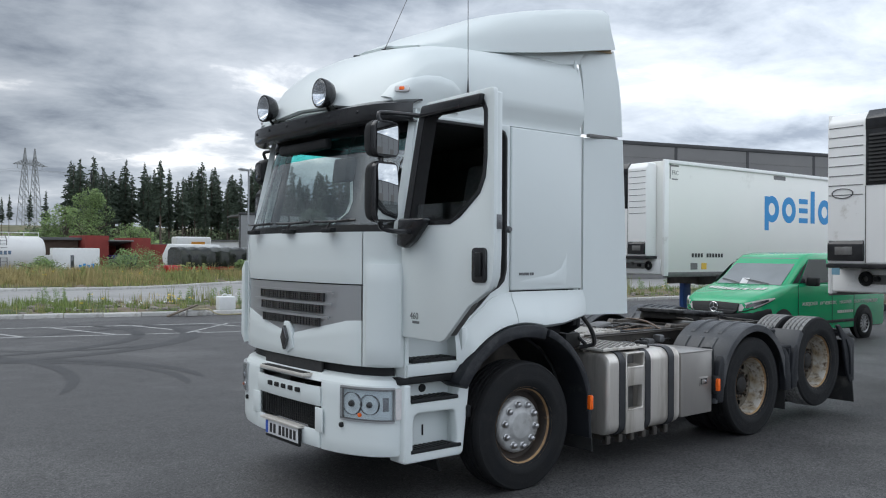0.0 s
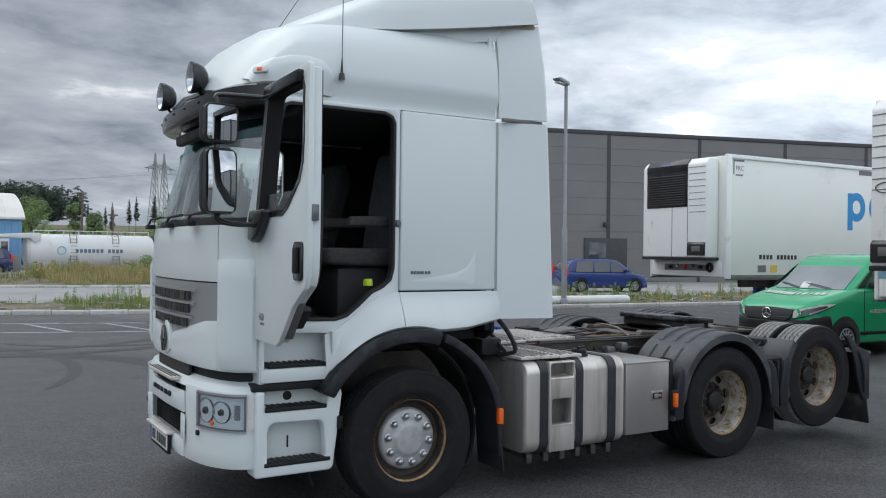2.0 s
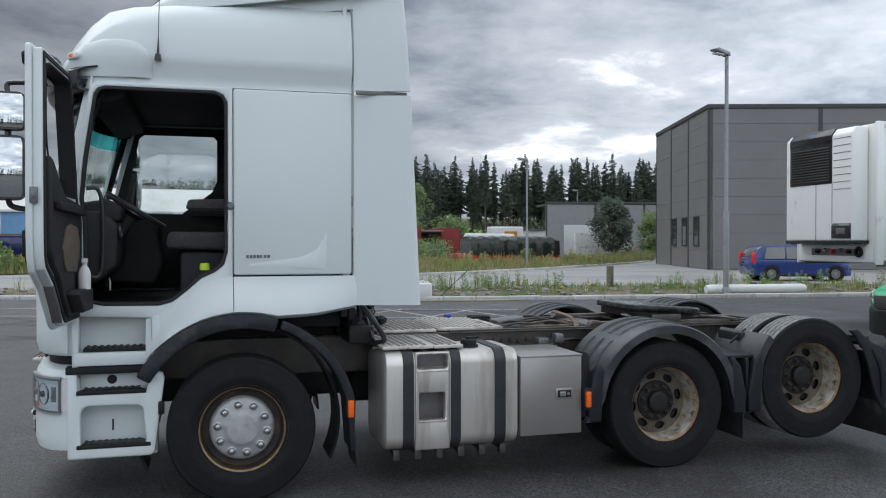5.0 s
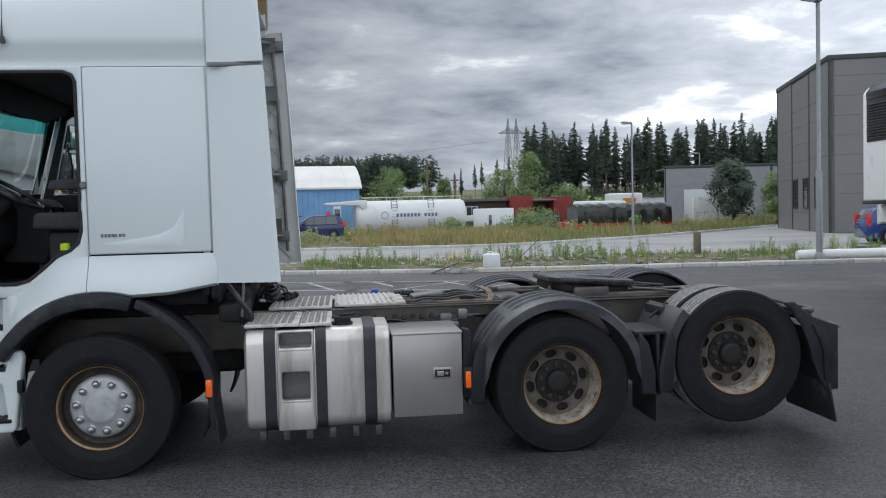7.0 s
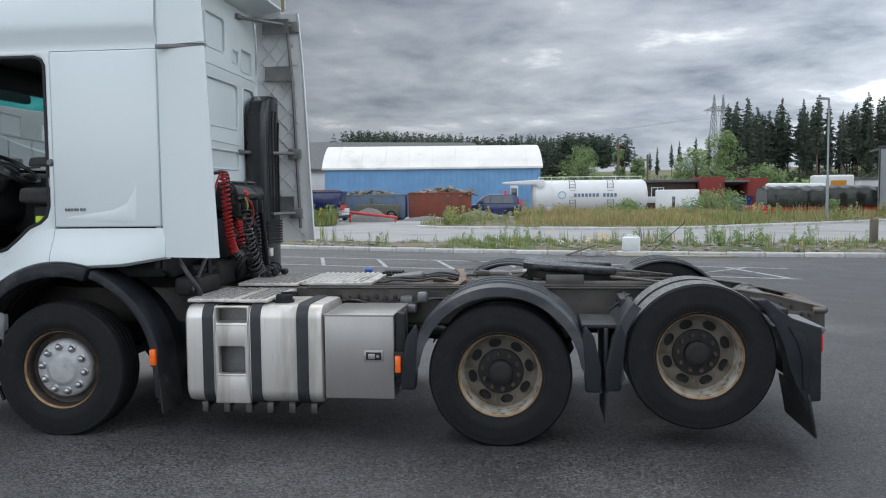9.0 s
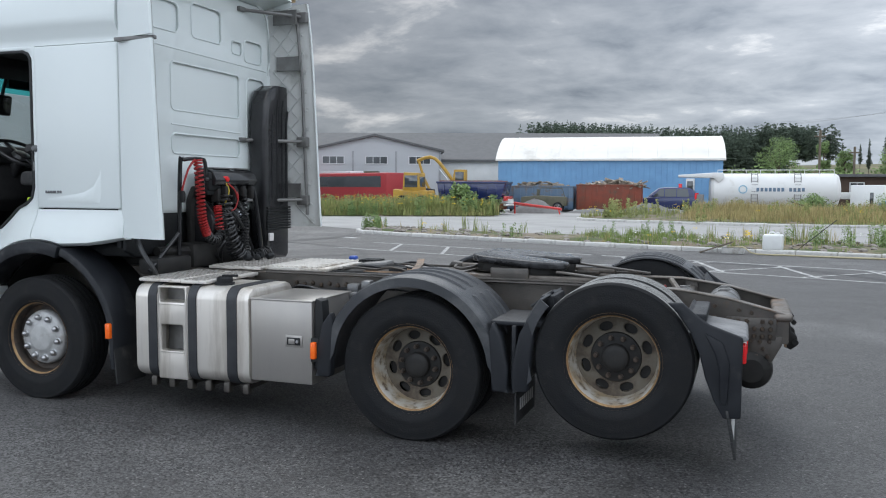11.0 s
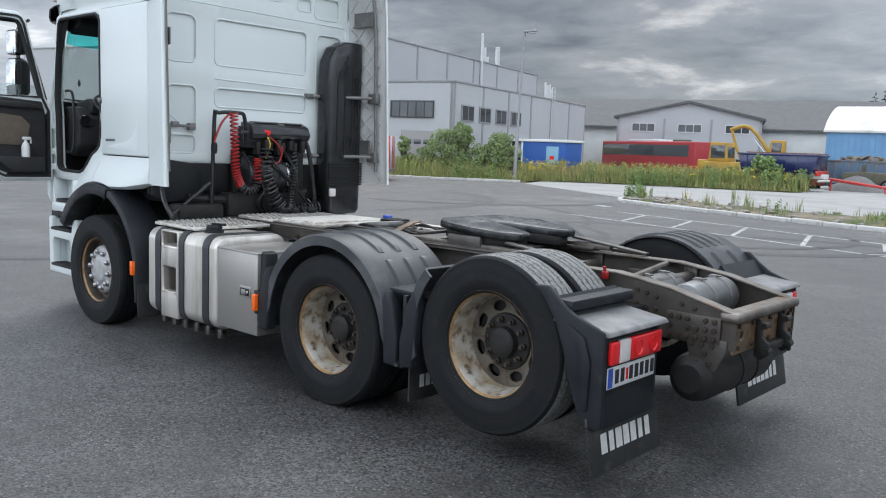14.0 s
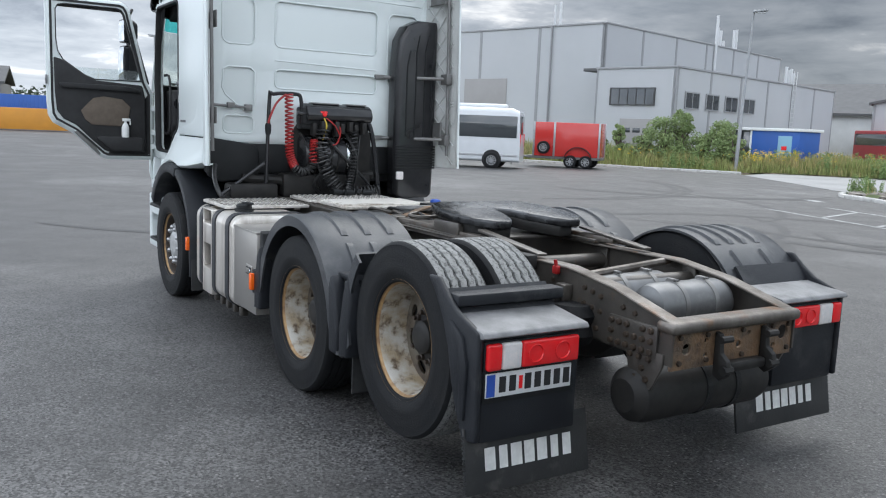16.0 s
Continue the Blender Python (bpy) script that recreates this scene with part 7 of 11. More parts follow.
cap_me = finish(lathe([(0.222, -0.020), (0.222, -0.045), (0.212, -0.068), (0.192, -0.078), (0.140, -0.082), (0.118, -0.090), (0.108, -0.102), (0.095, -0.105), (0.0, -0.107)], 40), "wheel_cover", cap_grey, 40)
bolt_me = finish(lathe([(0.030, 0.004), (0.030, -0.006), (0.024, -0.010), (0.023, -0.024), (0.018, -0.034), (0.007, -0.039), (0.0, -0.0395)], 16), "cover_bolt", alloy_cap, 40)
nut_me = finish(lathe([(0.018, 0.0), (0.018, -0.03), (0.012, -0.034), (0.012, -0.052), (0.0, -0.054)], 8), "wheel_nut", bolt_brown, 30)


worn_me = tyre_me.copy()
worn_me.materials.append(worn_tread)
for poly in worn_me.polygons:
    c = poly.center
    if math.hypot(c.x, c.z) > 0.4975:
        poly.material_index = 1
flange_me = finish(lathe([(0.3095, -0.131), (0.3135, -0.122), (0.301, -0.1155), (0.291, -0.1105), (0.284, -0.100)], 48), "rim_edge", gold_rust, 40)


def at_wheel(name, me, parent):
    o = new(name, me)
    o.parent = parent
    return o


def wheel(x, y, z, side, kind, spin=0.0):
    """A wheel whose outer face looks to that side (-1 left, 1 right)."""
    hub = new("wheel", rim_front_me if kind == "front" else rim_rear_me)
    hub.parent = truck
    hub.matrix_basis = pose(x, y, z, 0, 0, 0 if side < 0 else 180) @ pose(0, 0, 0, 0, spin, 0)
    tagged(hub, {"front": "steered wheel with grey cover and rusty rim", "outer": "worn pale rim on a raised or driven dual wheel", "inner": "inner dual wheel"}[kind])
    at_wheel("tyre", worn_me if x > 4 else tyre_me, hub)
    if kind != "inner":
        at_wheel("rim_edge", flange_me, hub)
    if kind == "front":
        at_wheel("wheel_cover", cap_me, hub)
        for k in range(10):
            a = 2 * math.pi * k / 10
            at_wheel("cover_bolt", bolt_me, hub).matrix_basis = pose(0.168 * math.cos(a), -0.078, 0.168 * math.sin(a))
    elif kind == "outer":
        at_wheel("wheel_disc", dish_me, hub)
        at_wheel("wheel_hub", hub_me, hub)
        at_wheel("brake_drum", drum_me, hub)
        for k in range(10):
            a = 2 * math.pi * k / 10
            at_wheel("wheel_nut", nut_me, hub).matrix_basis = pose(0.128 * math.cos(a), 0.052, 0.128 * math.sin(a))
    return hub


for s in (-1, 1):
    wheel(0.0, s * 1.10, 0.495, s, "front", 8)
    for x, z in ((3.275, 0.498), (4.64, 0.648)):
        wheel(x, s * 1.115, z, s, "outer", 11 if x < 4 else 3)
        wheel(x, s * 0.785, z, s, "inner")

# ---- rear mudguards ----
def guard(cx, cz, r, a0, a1, y0, y1, ribs, tail0=None, tail1=None, lip=0.075, thick=0.014):
    """A curved mudguard with a turned-down lip at its outer edge and raised ribs on top."""
    pts = [(cx + r * math.cos(radians(a0 + (a1 - a0) * k / 28)), cz + r * math.sin(radians(a0 + (a1 - a0) * k / 28))) for k in range(29)]
    pts = (tail0 or []) + pts + (tail1 or [])
    rows = []
    n = len(pts)
    for i, (x, z) in enumerate(pts):
        d = Vector((x - cx, z - cz)).normalized()
        rows.append([(x - d.x * lip, y0, z - d.y * lip), (x - d.x * 0.012, y0 - 0.006 * 0, z - d.y * 0.012), (x, y0 + 0.02 * (1 if y1 > y0 else -1), z), (x, (y0 + y1) / 2, z), (x, y1, z)])
    shell = grid_sheet(rows, thick)
    bars = []
    for y, b0, b1 in ribs:
        w = 0.028
        seg = []
        for k in range(19):
            a = radians(b0 + (b1 - b0) * k / 18)
            c, s_ = math.cos(a), math.sin(a)
            e = 0.003 if k in (0, 18) else 0.014
            seg.append([(cx + (r - 0.004) * c, y - w, cz + (r - 0.004) * s_), (cx + (r + e) * c, y - w * 0.7, cz + (r + e) * s_), (cx + (r + e) * c, y + w * 0.7, cz + (r + e) * s_), (cx + (r - 0.004) * c, y + w, cz + (r - 0.004) * s_)])
        bars.append(loft(seg))
    return shell, bars


def lay(name, shell, bars, label=""):
    o = tp(name, shell, guard_plastic, label=label, angle=45)
    for b in bars:
        tp("mudguard_rib", b, guard_plastic, o)
    return o


for s in (-1, 1):
    y0, y1 = s * 1.285, s * 0.63
    ribs = [(s * q, b0, b1) for q in (0.76, 0.92, 1.08) for b0, b1 in ((20, 52), (58, 122), (128, 158))]
    lay("mudguard", *guard(3.275, 0.50, 0.640, 172, 8, y0, y1, ribs, [(2.56, 0.40), (2.60, 0.50)], [(3.94, 0.52), (3.985, 0.40)]), "black plastic mudguard over the driven wheels")
    # rounded outer cheeks
    for sg, cx in ((-1, 2.625), (1, 3.925)):
        tp("mudguard_cheek", moved(bev(prism([(-0.06, -0.16), (0.045, -0.16), (0.05, 0.0), (0.0, 0.22), (-0.06, 0.30), (-0.085, 0.22)] if sg > 0 else [(0.06, -0.16), (-0.045, -0.16), (-0.05, 0.0), (0.0, 0.22), (0.06, 0.30), (0.085, 0.22)], s * 1.29, s * 1.20, "y"), 0.018, 3), pose(cx, 0, 0.56)), fender_black)
    tp("mudguard_bridge", merge(box(3.84, 4.20, min(y0, y1) + 0.06, max(y0, y1) - 0.06, 0.835, 0.865, 0.008), box(3.99, 4.02, min(y0, y1) + 0.03, max(y0, y1) - 0.03, 0.5, 0.84, 0.008)), fender_black)
    if s < 0:
        sh, bars = guard(4.64, 0.645, 0.600, 196, 140, y0, y1, [], [(3.995, 0.40)], None)
        lay("front_tag_mudguard", sh, bars, "black front quarter of the raised axle's mudguard")
        tp("guard_bracket", merge(box(4.12, 4.22, -1.0, -0.66, 0.90, 1.02, 0.02), tube([(4.05, -0.95, 0.93), (4.2, -0.95, 1.04)], 0.012, 6)), fender_black)
    else:
        ribs = [(s * q, b0, b1) for q in (0.74, 0.86, 0.98, 1.10) for b0, b1 in ((62, 118), (124, 150))] + [(s * q, 37, 56) for q in (0.80, 1.06)]
        lay("tag_mudguard", *guard(4.665, 0.60, 0.565, 172, 36, y0, y1, ribs, [(4.06, 0.50)], [(5.19, 0.875)]), "black plastic mudguard over the raised wheels")
    tp("mudguard_cheek", moved(bev(prism([(0.06, -0.16), (-0.045, -0.16), (-0.05, 0.0), (0.0, 0.22), (0.06, 0.33), (0.095, 0.22)], s * 1.29, s * 1.18, "y"), 0.018, 3), pose(4.045, 0, 0.57)), fender_black)
    # tail unit: rear quarter, lid, lamp, plate and flap
    sheet = [[(x, y, z) for y in (y0, s * 1.25, s * 1.0, s * 0.70)] for x, z in ((5.10, 1.00), (5.16, 0.93), (5.25, 0.80), (5.31, 0.66), (5.345, 0.50), (5.355, 0.37))]
    tail = tp("tail_guard", grid_sheet(sheet, 0.02), fender_black, label="black rear mudguard panel")
    tp("tail_cheek", bev(prism([(4.97, 1.045), (5.06, 1.05), (5.14, 0.98), (5.22, 0.925), (5.32, 0.89), (5.41, 0.86), (5.41, 0.37), (5.31, 0.36), (5.25, 0.47), (5.20, 0.60), (5.165, 0.74), (5.11, 0.87), (5.03, 0.985)], y0 - s * -0.012, s * 1.266, "y"), 0.012, 3), fender_black, tail)
    tp("cheek_rib", bev(prism([(5.19, 0.88), (5.30, 0.82), (5.34, 0.70), (5.33, 0.45), (5.29, 0.45), (5.28, 0.66), (5.25, 0.76)], s * 1.312, s * 1.285, "y"), 0.010, 2), fender_black, tail)
    tp("tail_panel", box(5.355, 5.395, min(s * 1.26, s * 0.72), max(s * 1.26, s * 0.72), 0.36, 0.83, 0.01), fender_black, tail)
    tp("tail_lid", moved(bev(prism([(-0.18, -0.012), (0.15, -0.012), (0.17, 0.0), (0.15, 0.020), (-0.18, 0.030)], min(s * 1.29, s * 0.70), max(s * 1.29, s * 0.70), "y"), 0.008, 2), pose(5.275, 0, 0.862, 0, 6, 0)), lid_grey, tail, "sun-bleached grey lid over the tail lamp")
    if s < 0:
        tp("tail_step", box(5.10, 5.20, min(s * 1.27, s * 0.66), max(s * 1.27, s * 0.66), 0.93, 0.985, 0.012), fender_black, tail)
    la, lb = min(s * 1.255, s * 0.747), max(s * 1.255, s * 0.747)
    lamp = tp("tail_lamp", box(5.37, 5.405, la - 0.006, lb + 0.006, 0.685, 0.82, 0.01), fender_black, label="long tail lamp with red and clear lenses")
    span = lb - la
    order = (((0.0, 0.15), red_lens), ((0.155, 0.36), clear_lens), ((0.365, 1.0), red_lens)) if s < 0 else (((0.0, 0.60), red_lens), ((0.605, 0.84), clear_lens), ((0.845, 1.0), red_lens))
    for (p, q), mm in order:
        tp("lens", box(5.40, 5.432, la + p * span, la + q * span, 0.692, 0.812, 0.012, 3), mm, lamp, "clear lens" if mm is clear_lens else "red lens")
    yy = la + (0.55 if s < 0 else 0.4) * span
    for q in (0.50, 0.80) if s < 0 else (0.18, 0.42):
        tp("lens_ring", moved(lathe([(0.040, 0.0), (0.044, 0.006), (0.040, 0.008), (0.036, 0.0)], 20, "x"), pose(5.431, la + q * span, 0.752)), red_lens, lamp)
    flap_at = pose(5.335, s * 0.95, 0.385, 0, -10, 0)
    yl, yh = (-0.355, 0.35) if s < 0 else (-0.475, 0.36)
    flap = tp("mudflap", moved(box(-0.008, 0.008, yl, yh, -0.268, 0.03, 0.004), flap_at), flap_rubber, label="black rubber mudflap with white block lettering bars")
    tp("flap_teeth", moved(merge(*[box(-0.006, 0.006, (yl if s < 0 else yh) - 0.008, (yl if s < 0 else yh) + 0.008, -0.258 + 0.022 * k, -0.246 + 0.022 * k, 0.002, 1) for k in range(12)]), flap_at), flap_rubber, flap)
    mid = (yl + yh) / 2
    for k, w in enumerate((0.058, 0.046, 0.062, 0.058, 0.058, 0.044, 0.050)):
        y = mid - 0.22 + 0.0735 * k
        tp("flap_print", moved(box(0.009, 0.0105, y - w / 2, y + w / 2, -0.172, -0.070, 0.0005, 1), flap_at), print_white, flap)
    # flap between the two rear axles
    tp("mid_mudflap", box(4.0, 4.014, min(s * 1.20, s * 0.68), max(s * 1.20, s * 0.68), 0.17, 0.52, 0.004), flap_rubber)
    tp("mid_flap_print", merge(*[box(4.014, 4.0155, s * 0.94 - 0.17 + 0.055 * k, s * 0.94 - 0.13 + 0.055 * k, 0.25, 0.33, 0.0005, 1) for k in range(7)]), print_white)
    mk = tp("side_marker", box(2.545, 2.585, s * 1.30 - 0.018, s * 1.30 + 0.018, 0.525, 0.645, 0.008), orange_lens, label="orange side marker")
    tp("marker_base", box(2.535, 2.60, min(s * 1.288, s * 1.24), max(s * 1.288, s * 1.24), 0.50, 0.67, 0.006), plastic, mk)
plate_r = tp("number_plate", box(5.396, 5.404, -1.245, -0.765, 0.565, 0.675, 0.004), plate_white, label="white number plate with dark bars")
tp("plate_holder", box(5.39, 5.40, -1.255, -0.755, 0.54, 0.68, 0.004), plastic, plate_r)
tp("plate_band", box(5.403, 5.406, -1.24, -1.195, 0.57, 0.67, 0.001, 1), plate_blue, plate_r)
for k in range(7):
    y = -1.155 + 0.055 * k + (0.03 if k > 1 else 0)
    tp("plate_bar", box(5.403, 5.4065, y - 0.018, y + 0.018, 0.585, 0.657, 0.001, 1), print_black, plate_r)
tp("plate_seal", box(5.403, 5.4065, -1.065, -1.045, 0.59, 0.65, 0.001, 1), red_lens, plate_r)

# ---- tank, toolbox, decks on the left; plain tanks on the right ----
def tank_loft(stations, y):
    return loft([[(x, q * k + y, z * k + 0.632) for q, z in rounded(-0.325, 0.325, -0.358, 0.358, 0.10, 6)] for x, k in stations])


tank = tp("fuel_tank", merge(tank_loft(((0.985, 0.86), (0.990, 0.93), (1.005, 0.985), (1.03, 1.0), (1.213, 1.0)), -0.93), tank_loft(((1.477, 1.0), (1.98, 1.0), (2.005, 0.985), (2.015, 0.93), (2.018, 0.86)), -0.93), box(1.21, 1.48, -1.10, -0.60, 0.28, 0.96, 0.01)), aluminium, label="brushed aluminium fuel tank")
for x0, x1 in ((1.125, 1.205), (1.485, 1.56), (1.825, 1.91)):
    tp("tank_strap", prism([(y - 0.93, z + 0.632) for y, z in rounded(-0.334, 0.334, -0.367, 0.367, 0.105, 6)], x0, x1, "x", 0.003, 1, holes=([(y - 0.93, z + 0.632) for y, z in rounded(-0.322, 0.322, -0.355, 0.355, 0.096, 6)],)), strap_black, tank, "black strap")
STEPCOL = [(1.215, 0.275), (1.475, 0.275), (1.475, 0.985), (1.215, 0.985)]
HOLE = rounded(1.245, 1.44, 0.49, 0.69, 0.015)
POCKET = rounded(1.232, 1.458, 0.860, 0.968, 0.02)
tp("tank_step", prism(STEPCOL, -1.262, -1.20, "y", 0.010, 3, holes=(HOLE, POCKET)), aluminium, tank)
tp("step_ledge", bev(prism([(-1.266, 0.838), (-1.262, 0.862), (-1.15, 0.872), (-1.15, 0.84)], 1.225, 1.465, "x"), 0.008, 2), aluminium, tank)
tp("tank_step_recess", merge(box(1.215, 1.475, -1.135, -1.105, 0.36, 0.95, 0.002, 1)), bracket_grey, tank, "grey step recess")
tp("tank_step_edge", box(1.24, 1.445, -1.268, -1.20, 0.475, 0.492, 0.004), aluminium, tank)
cap = tp("filler_cap", moved(lathe([(0.075, 0.0), (0.075, 0.02), (0.062, 0.022), (0.062, 0.05), (0.052, 0.062), (0.0, 0.064)], 28, "z"), pose(1.68, -1.06, 0.988)), plastic, tank, "black filler cap")
tp("filler_tab", moved(box(-0.02, 0.10, -0.012, 0.012, 0.06, 0.078, 0.004), pose(1.68, -1.06, 0.988, 0, 0, 25)), plastic, cap)
for k in range(6):
    x = 1.07 + 0.165 * k
    tp("tank_bracket", merge(box(x, x + 0.05, -1.16, -0.6, 0.215, 0.268, 0.01), box(x, x + 0.05, -1.17, -1.11, 0.185, 0.26, 0.008)), frame_steel, tank)
tbox = tp("toolbox", box(2.03, 2.53, -1.255, -0.62, 0.325, 0.925, 0.008), box_steel, label="plain stainless toolbox")
tp("toolbox_top", box(2.025, 2.535, -1.26, -0.62, 0.915, 0.93, 0.004), box_steel, tbox)
tp("toolbox_latch", box(2.315, 2.455, -1.262, -1.25, 0.59, 0.675, 0.006), box_steel, tbox)
tp("latch_recess", box(2.33, 2.44, -1.265, -1.258, 0.605, 0.66, 0.003), plastic, tbox)
tp("latch_paddle", box(2.345, 2.395, -1.269, -1.26, 0.612, 0.65, 0.004), box_steel, tbox)
tp("latch_lock", moved(lathe([(0, -0.006), (0.012, -0.005), (0.014, 0.0)], 12, "y"), pose(2.415, -1.264, 0.632)), chrome, tbox)


def deck(name, x0, x1, y0, y1, z, ridged=False, label=""):
    """A tread plate: staggered raised dimples, or ridges across it."""
    d = tp(name, moved(box(x0, x1, y0, y1, -0.012, 0.012, 0.005), pose(0, 0, z)), deck_alu, label=label)
    if ridged:
        n = int((x1 - x0 - 0.03) / 0.046)
        for i in range(n):
            x = x0 + 0.025 + 0.046 * i
            tp("deck_ridge", box(x - 0.011, x + 0.011, y0 + 0.02, y1 - 0.02, z + 0.008, z + 0.024, 0.006), deck_alu, d)
        return d
    studs = []
    nx, ny = int((x1 - x0) / 0.048), int((y1 - y0) / 0.052)
    for i in range(nx):
        for j in range(ny):
            x, y = x0 + 0.03 + 0.048 * i, y0 + 0.03 + 0.052 * j + (0.026 if i % 2 else 0)
            if x < x1 - 0.02 and y < y1 - 0.02:
                studs.append(moved(lathe([(0.0125, -0.004), (0.017, 0.010), (0.014, 0.012), (0.008, 0.004), (0.0, 0.002)], 6, "z"), pose(x, y, z + 0.008)))
    tagged(tp("deck_stud", merge(*studs), stud_grey, d), kind="stuff")
    return d


deck("deck_plate", 0.99, 1.37, -1.19, -0.46, 1.015, label="worn aluminium tread plate")
deck("deck_plate", 1.375, 1.60, -1.19, -0.46, 1.013, label="worn aluminium tread plate")
deck("deck_plate", 1.10, 1.60, -0.44, 0.44, 1.052, label="worn aluminium tread plate")
deck("deck_plate", 1.62, 2.20, -0.40, 0.42, 1.056, True, label="worn aluminium tread plate")
tps("deck_support", (box(0.95, 1.62, -1.0, -0.95, 0.985, 1.003, 0.004), box(0.95, 1.62, -0.6, -0.55, 0.985, 1.003, 0.004)), frame_steel)
tp("right_tank", loft([[(x, y * k + 0.93, z * k + 0.665) for y, z in rounded(-0.32, 0.32, -0.32, 0.32, 0.09, 5)] for x, k in ((0.99, 0.9), (1.03, 1.0), (2.45, 1.0), (2.49, 0.9))]), aluminium, label="aluminium tank")
tp("deck_rail", merge(box(2.15, 2.35, 0.30, 0.50, 1.05, 1.075, 0.006), *[box(2.16 + 0.03 * k, 2.175 + 0.03 * k, 0.30, 0.50, 1.075, 1.09, 0.003, 1) for k in range(6)]), plastic)
tp("blue_coupling", box(1.95, 2.02, 0.52, 0.60, 1.06, 1.10, 0.02), plate_blue)

# ---- behind the cab: hose frame, air filter, intake ----
hose_rail = tp("hose_rail", merge(tube([(0.92, -0.60, 1.07), (0.93, -0.58, 1.90), (0.95, -0.55, 1.96), (0.97, -0.36, 1.97), (0.98, -0.30, 1.93), (0.98, -0.29, 1.70)], 0.018, 8, 5),
                              tube([(0.95, -1.02, 1.06), (0.93, -0.62, 1.34)], 0.017, 8), tube([(0.98, 0.10, 1.82), (1.0, 0.30, 1.80), (1.02, 0.40, 1.68), (1.04, 0.46, 1.30), (1.05, 0.48, 1.06)], 0.022, 8, 5)), gloss_black, label="bent black tube rail for the hoses")
tp("hose_board", merge(box(0.86, 1.02, -0.30, -0.06, 1.70, 1.86, 0.02), box(0.86, 1.02, 0.06, 0.30, 1.72, 1.87, 0.02), box(0.88, 1.0, -0.30, 0.42, 1.66, 1.74, 0.015)), plastic, hose_rail)
tp("hose_back_plate", bev(prism([(-0.32, 1.10), (0.50, 1.10), (0.50, 1.62), (0.42, 1.74), (-0.24, 1.74), (-0.32, 1.62)], 0.78, 0.84, "x"), 0.02), hub_black, hose_rail)
tp("hose_hood", bev(prism([(0.84, 1.74), (1.04, 1.74), (1.07, 1.79), (1.03, 1.865), (0.98, 1.89), (0.86, 1.90)], -0.26, 0.40, "y"), 0.015, 2), gloss_black, hose_rail, "black moulded hood over the hose board")
tps("hood_plate", (box(0.88, 0.99, -0.18, 0.08, 1.892, 1.905, 0.004), box(0.88, 0.99, 0.16, 0.36, 1.892, 1.905, 0.004)), bracket_grey, hose_rail)
tp("board_bar", tube([(1.0, -0.34, 1.80), (1.01, 0.0, 1.79), (1.02, 0.36, 1.76)], 0.02, 8, 3), gloss_black, hose_rail)
tps("valve", [*[box(0.96 + 0.03 * (k % 2), 1.04 + 0.03 * (k % 2), -0.20 + 0.07 * k, -0.155 + 0.07 * k, 1.60 + 0.025 * (k % 3), 1.72 + 0.02 * (k % 2), 0.012) for k in range(8)]], hub_black, hose_rail)
tp("red_valve", merge(box(1.0, 1.06, -0.14, -0.06, 1.77, 1.83, 0.015), moved(lathe([(0, 0.03), (0.02, 0.028), (0.026, 0.0)], 12, "x"), pose(1.05, -0.10, 1.80))), red_lens, hose_rail)
filt = tp("air_filter", moved(lathe([(0, -0.27), (0.15, -0.27), (0.185, -0.25), (0.195, -0.22), (0.195, 0.22), (0.17, 0.25), (0, 0.25)], 40), pose(0.83, 0.0, 1.41)), gloss_black, label="black drum-shaped air filter")
tps("filter_rib", [moved(lathe([(0.194, q - 0.010), (0.201, q - 0.006), (0.201, q + 0.006), (0.194, q + 0.010)], 40), pose(0.83, 0.0, 1.41)) for q in (-0.14, -0.07, 0.0, 0.07)], hub_black, filt)
tp("filter_band", moved(lathe([(0.194, 0.155), (0.203, 0.157), (0.203, 0.183), (0.194, 0.185)], 40), pose(0.83, 0.0, 1.41)), chrome, filt, "chrome clamp band")
tp("gear_housing", merge(box(0.78, 0.98, -0.95, -0.5, 1.02, 1.16, 0.03), box(0.76, 0.96, -0.45, 0.45, 1.03, 1.25, 0.04), tube([(0.85, -0.8, 1.2), (0.9, -0.2, 1.18), (0.86, 0.5, 1.24)], 0.04, 8, 4)), hub_black)


def coil(path, r, wire, turns, mat, name, wob=0.0, label=""):
    pts = curve([Vector(p) for p in path], 24)
    n = len(pts)
    out = []
    steps = turns * 9
    nrm = None
    for k in range(steps + 1):
        f = k / steps * (n - 1)
        i = min(int(f), n - 2)
        p = pts[i].lerp(pts[i + 1], f - i)
        d = (pts[i + 1] - pts[i]).normalized()
        if nrm is None:
            nrm = d.orthogonal().normalized()
        nrm = (nrm - d * nrm.dot(d)).normalized()
        b = d.cross(nrm)
        a = 2 * math.pi * k / 9
        rr = r * (1 + wob * math.sin(k * 0.37) * math.sin(k * 0.11))
        out.append(p + nrm * rr * math.cos(a) + b * rr * math.sin(a))
    return tp(name, tube(out, wire, 5), mat, label=label)


coil([(0.99, -0.42, 1.97), (1.01, -0.42, 1.70), (1.03, -0.42, 1.45), (1.05, -0.38, 1.32)], 0.034, 0.0085, 24, hose_red, "coiled_hose", label="coiled red air hose")
coil([(1.05, -0.38, 1.32), (1.06, -0.32, 1.27), (1.06, -0.24, 1.29), (1.05, -0.20, 1.36)], 0.036, 0.0085, 9, hose_black, "coiled_hose", label="coiled black air hose")
coil([(1.05, -0.20, 1.36), (1.03, -0.19, 1.48), (1.02, -0.18, 1.56)], 0.032, 0.0085, 8, hose_red, "coiled_hose", label="coiled red air hose")
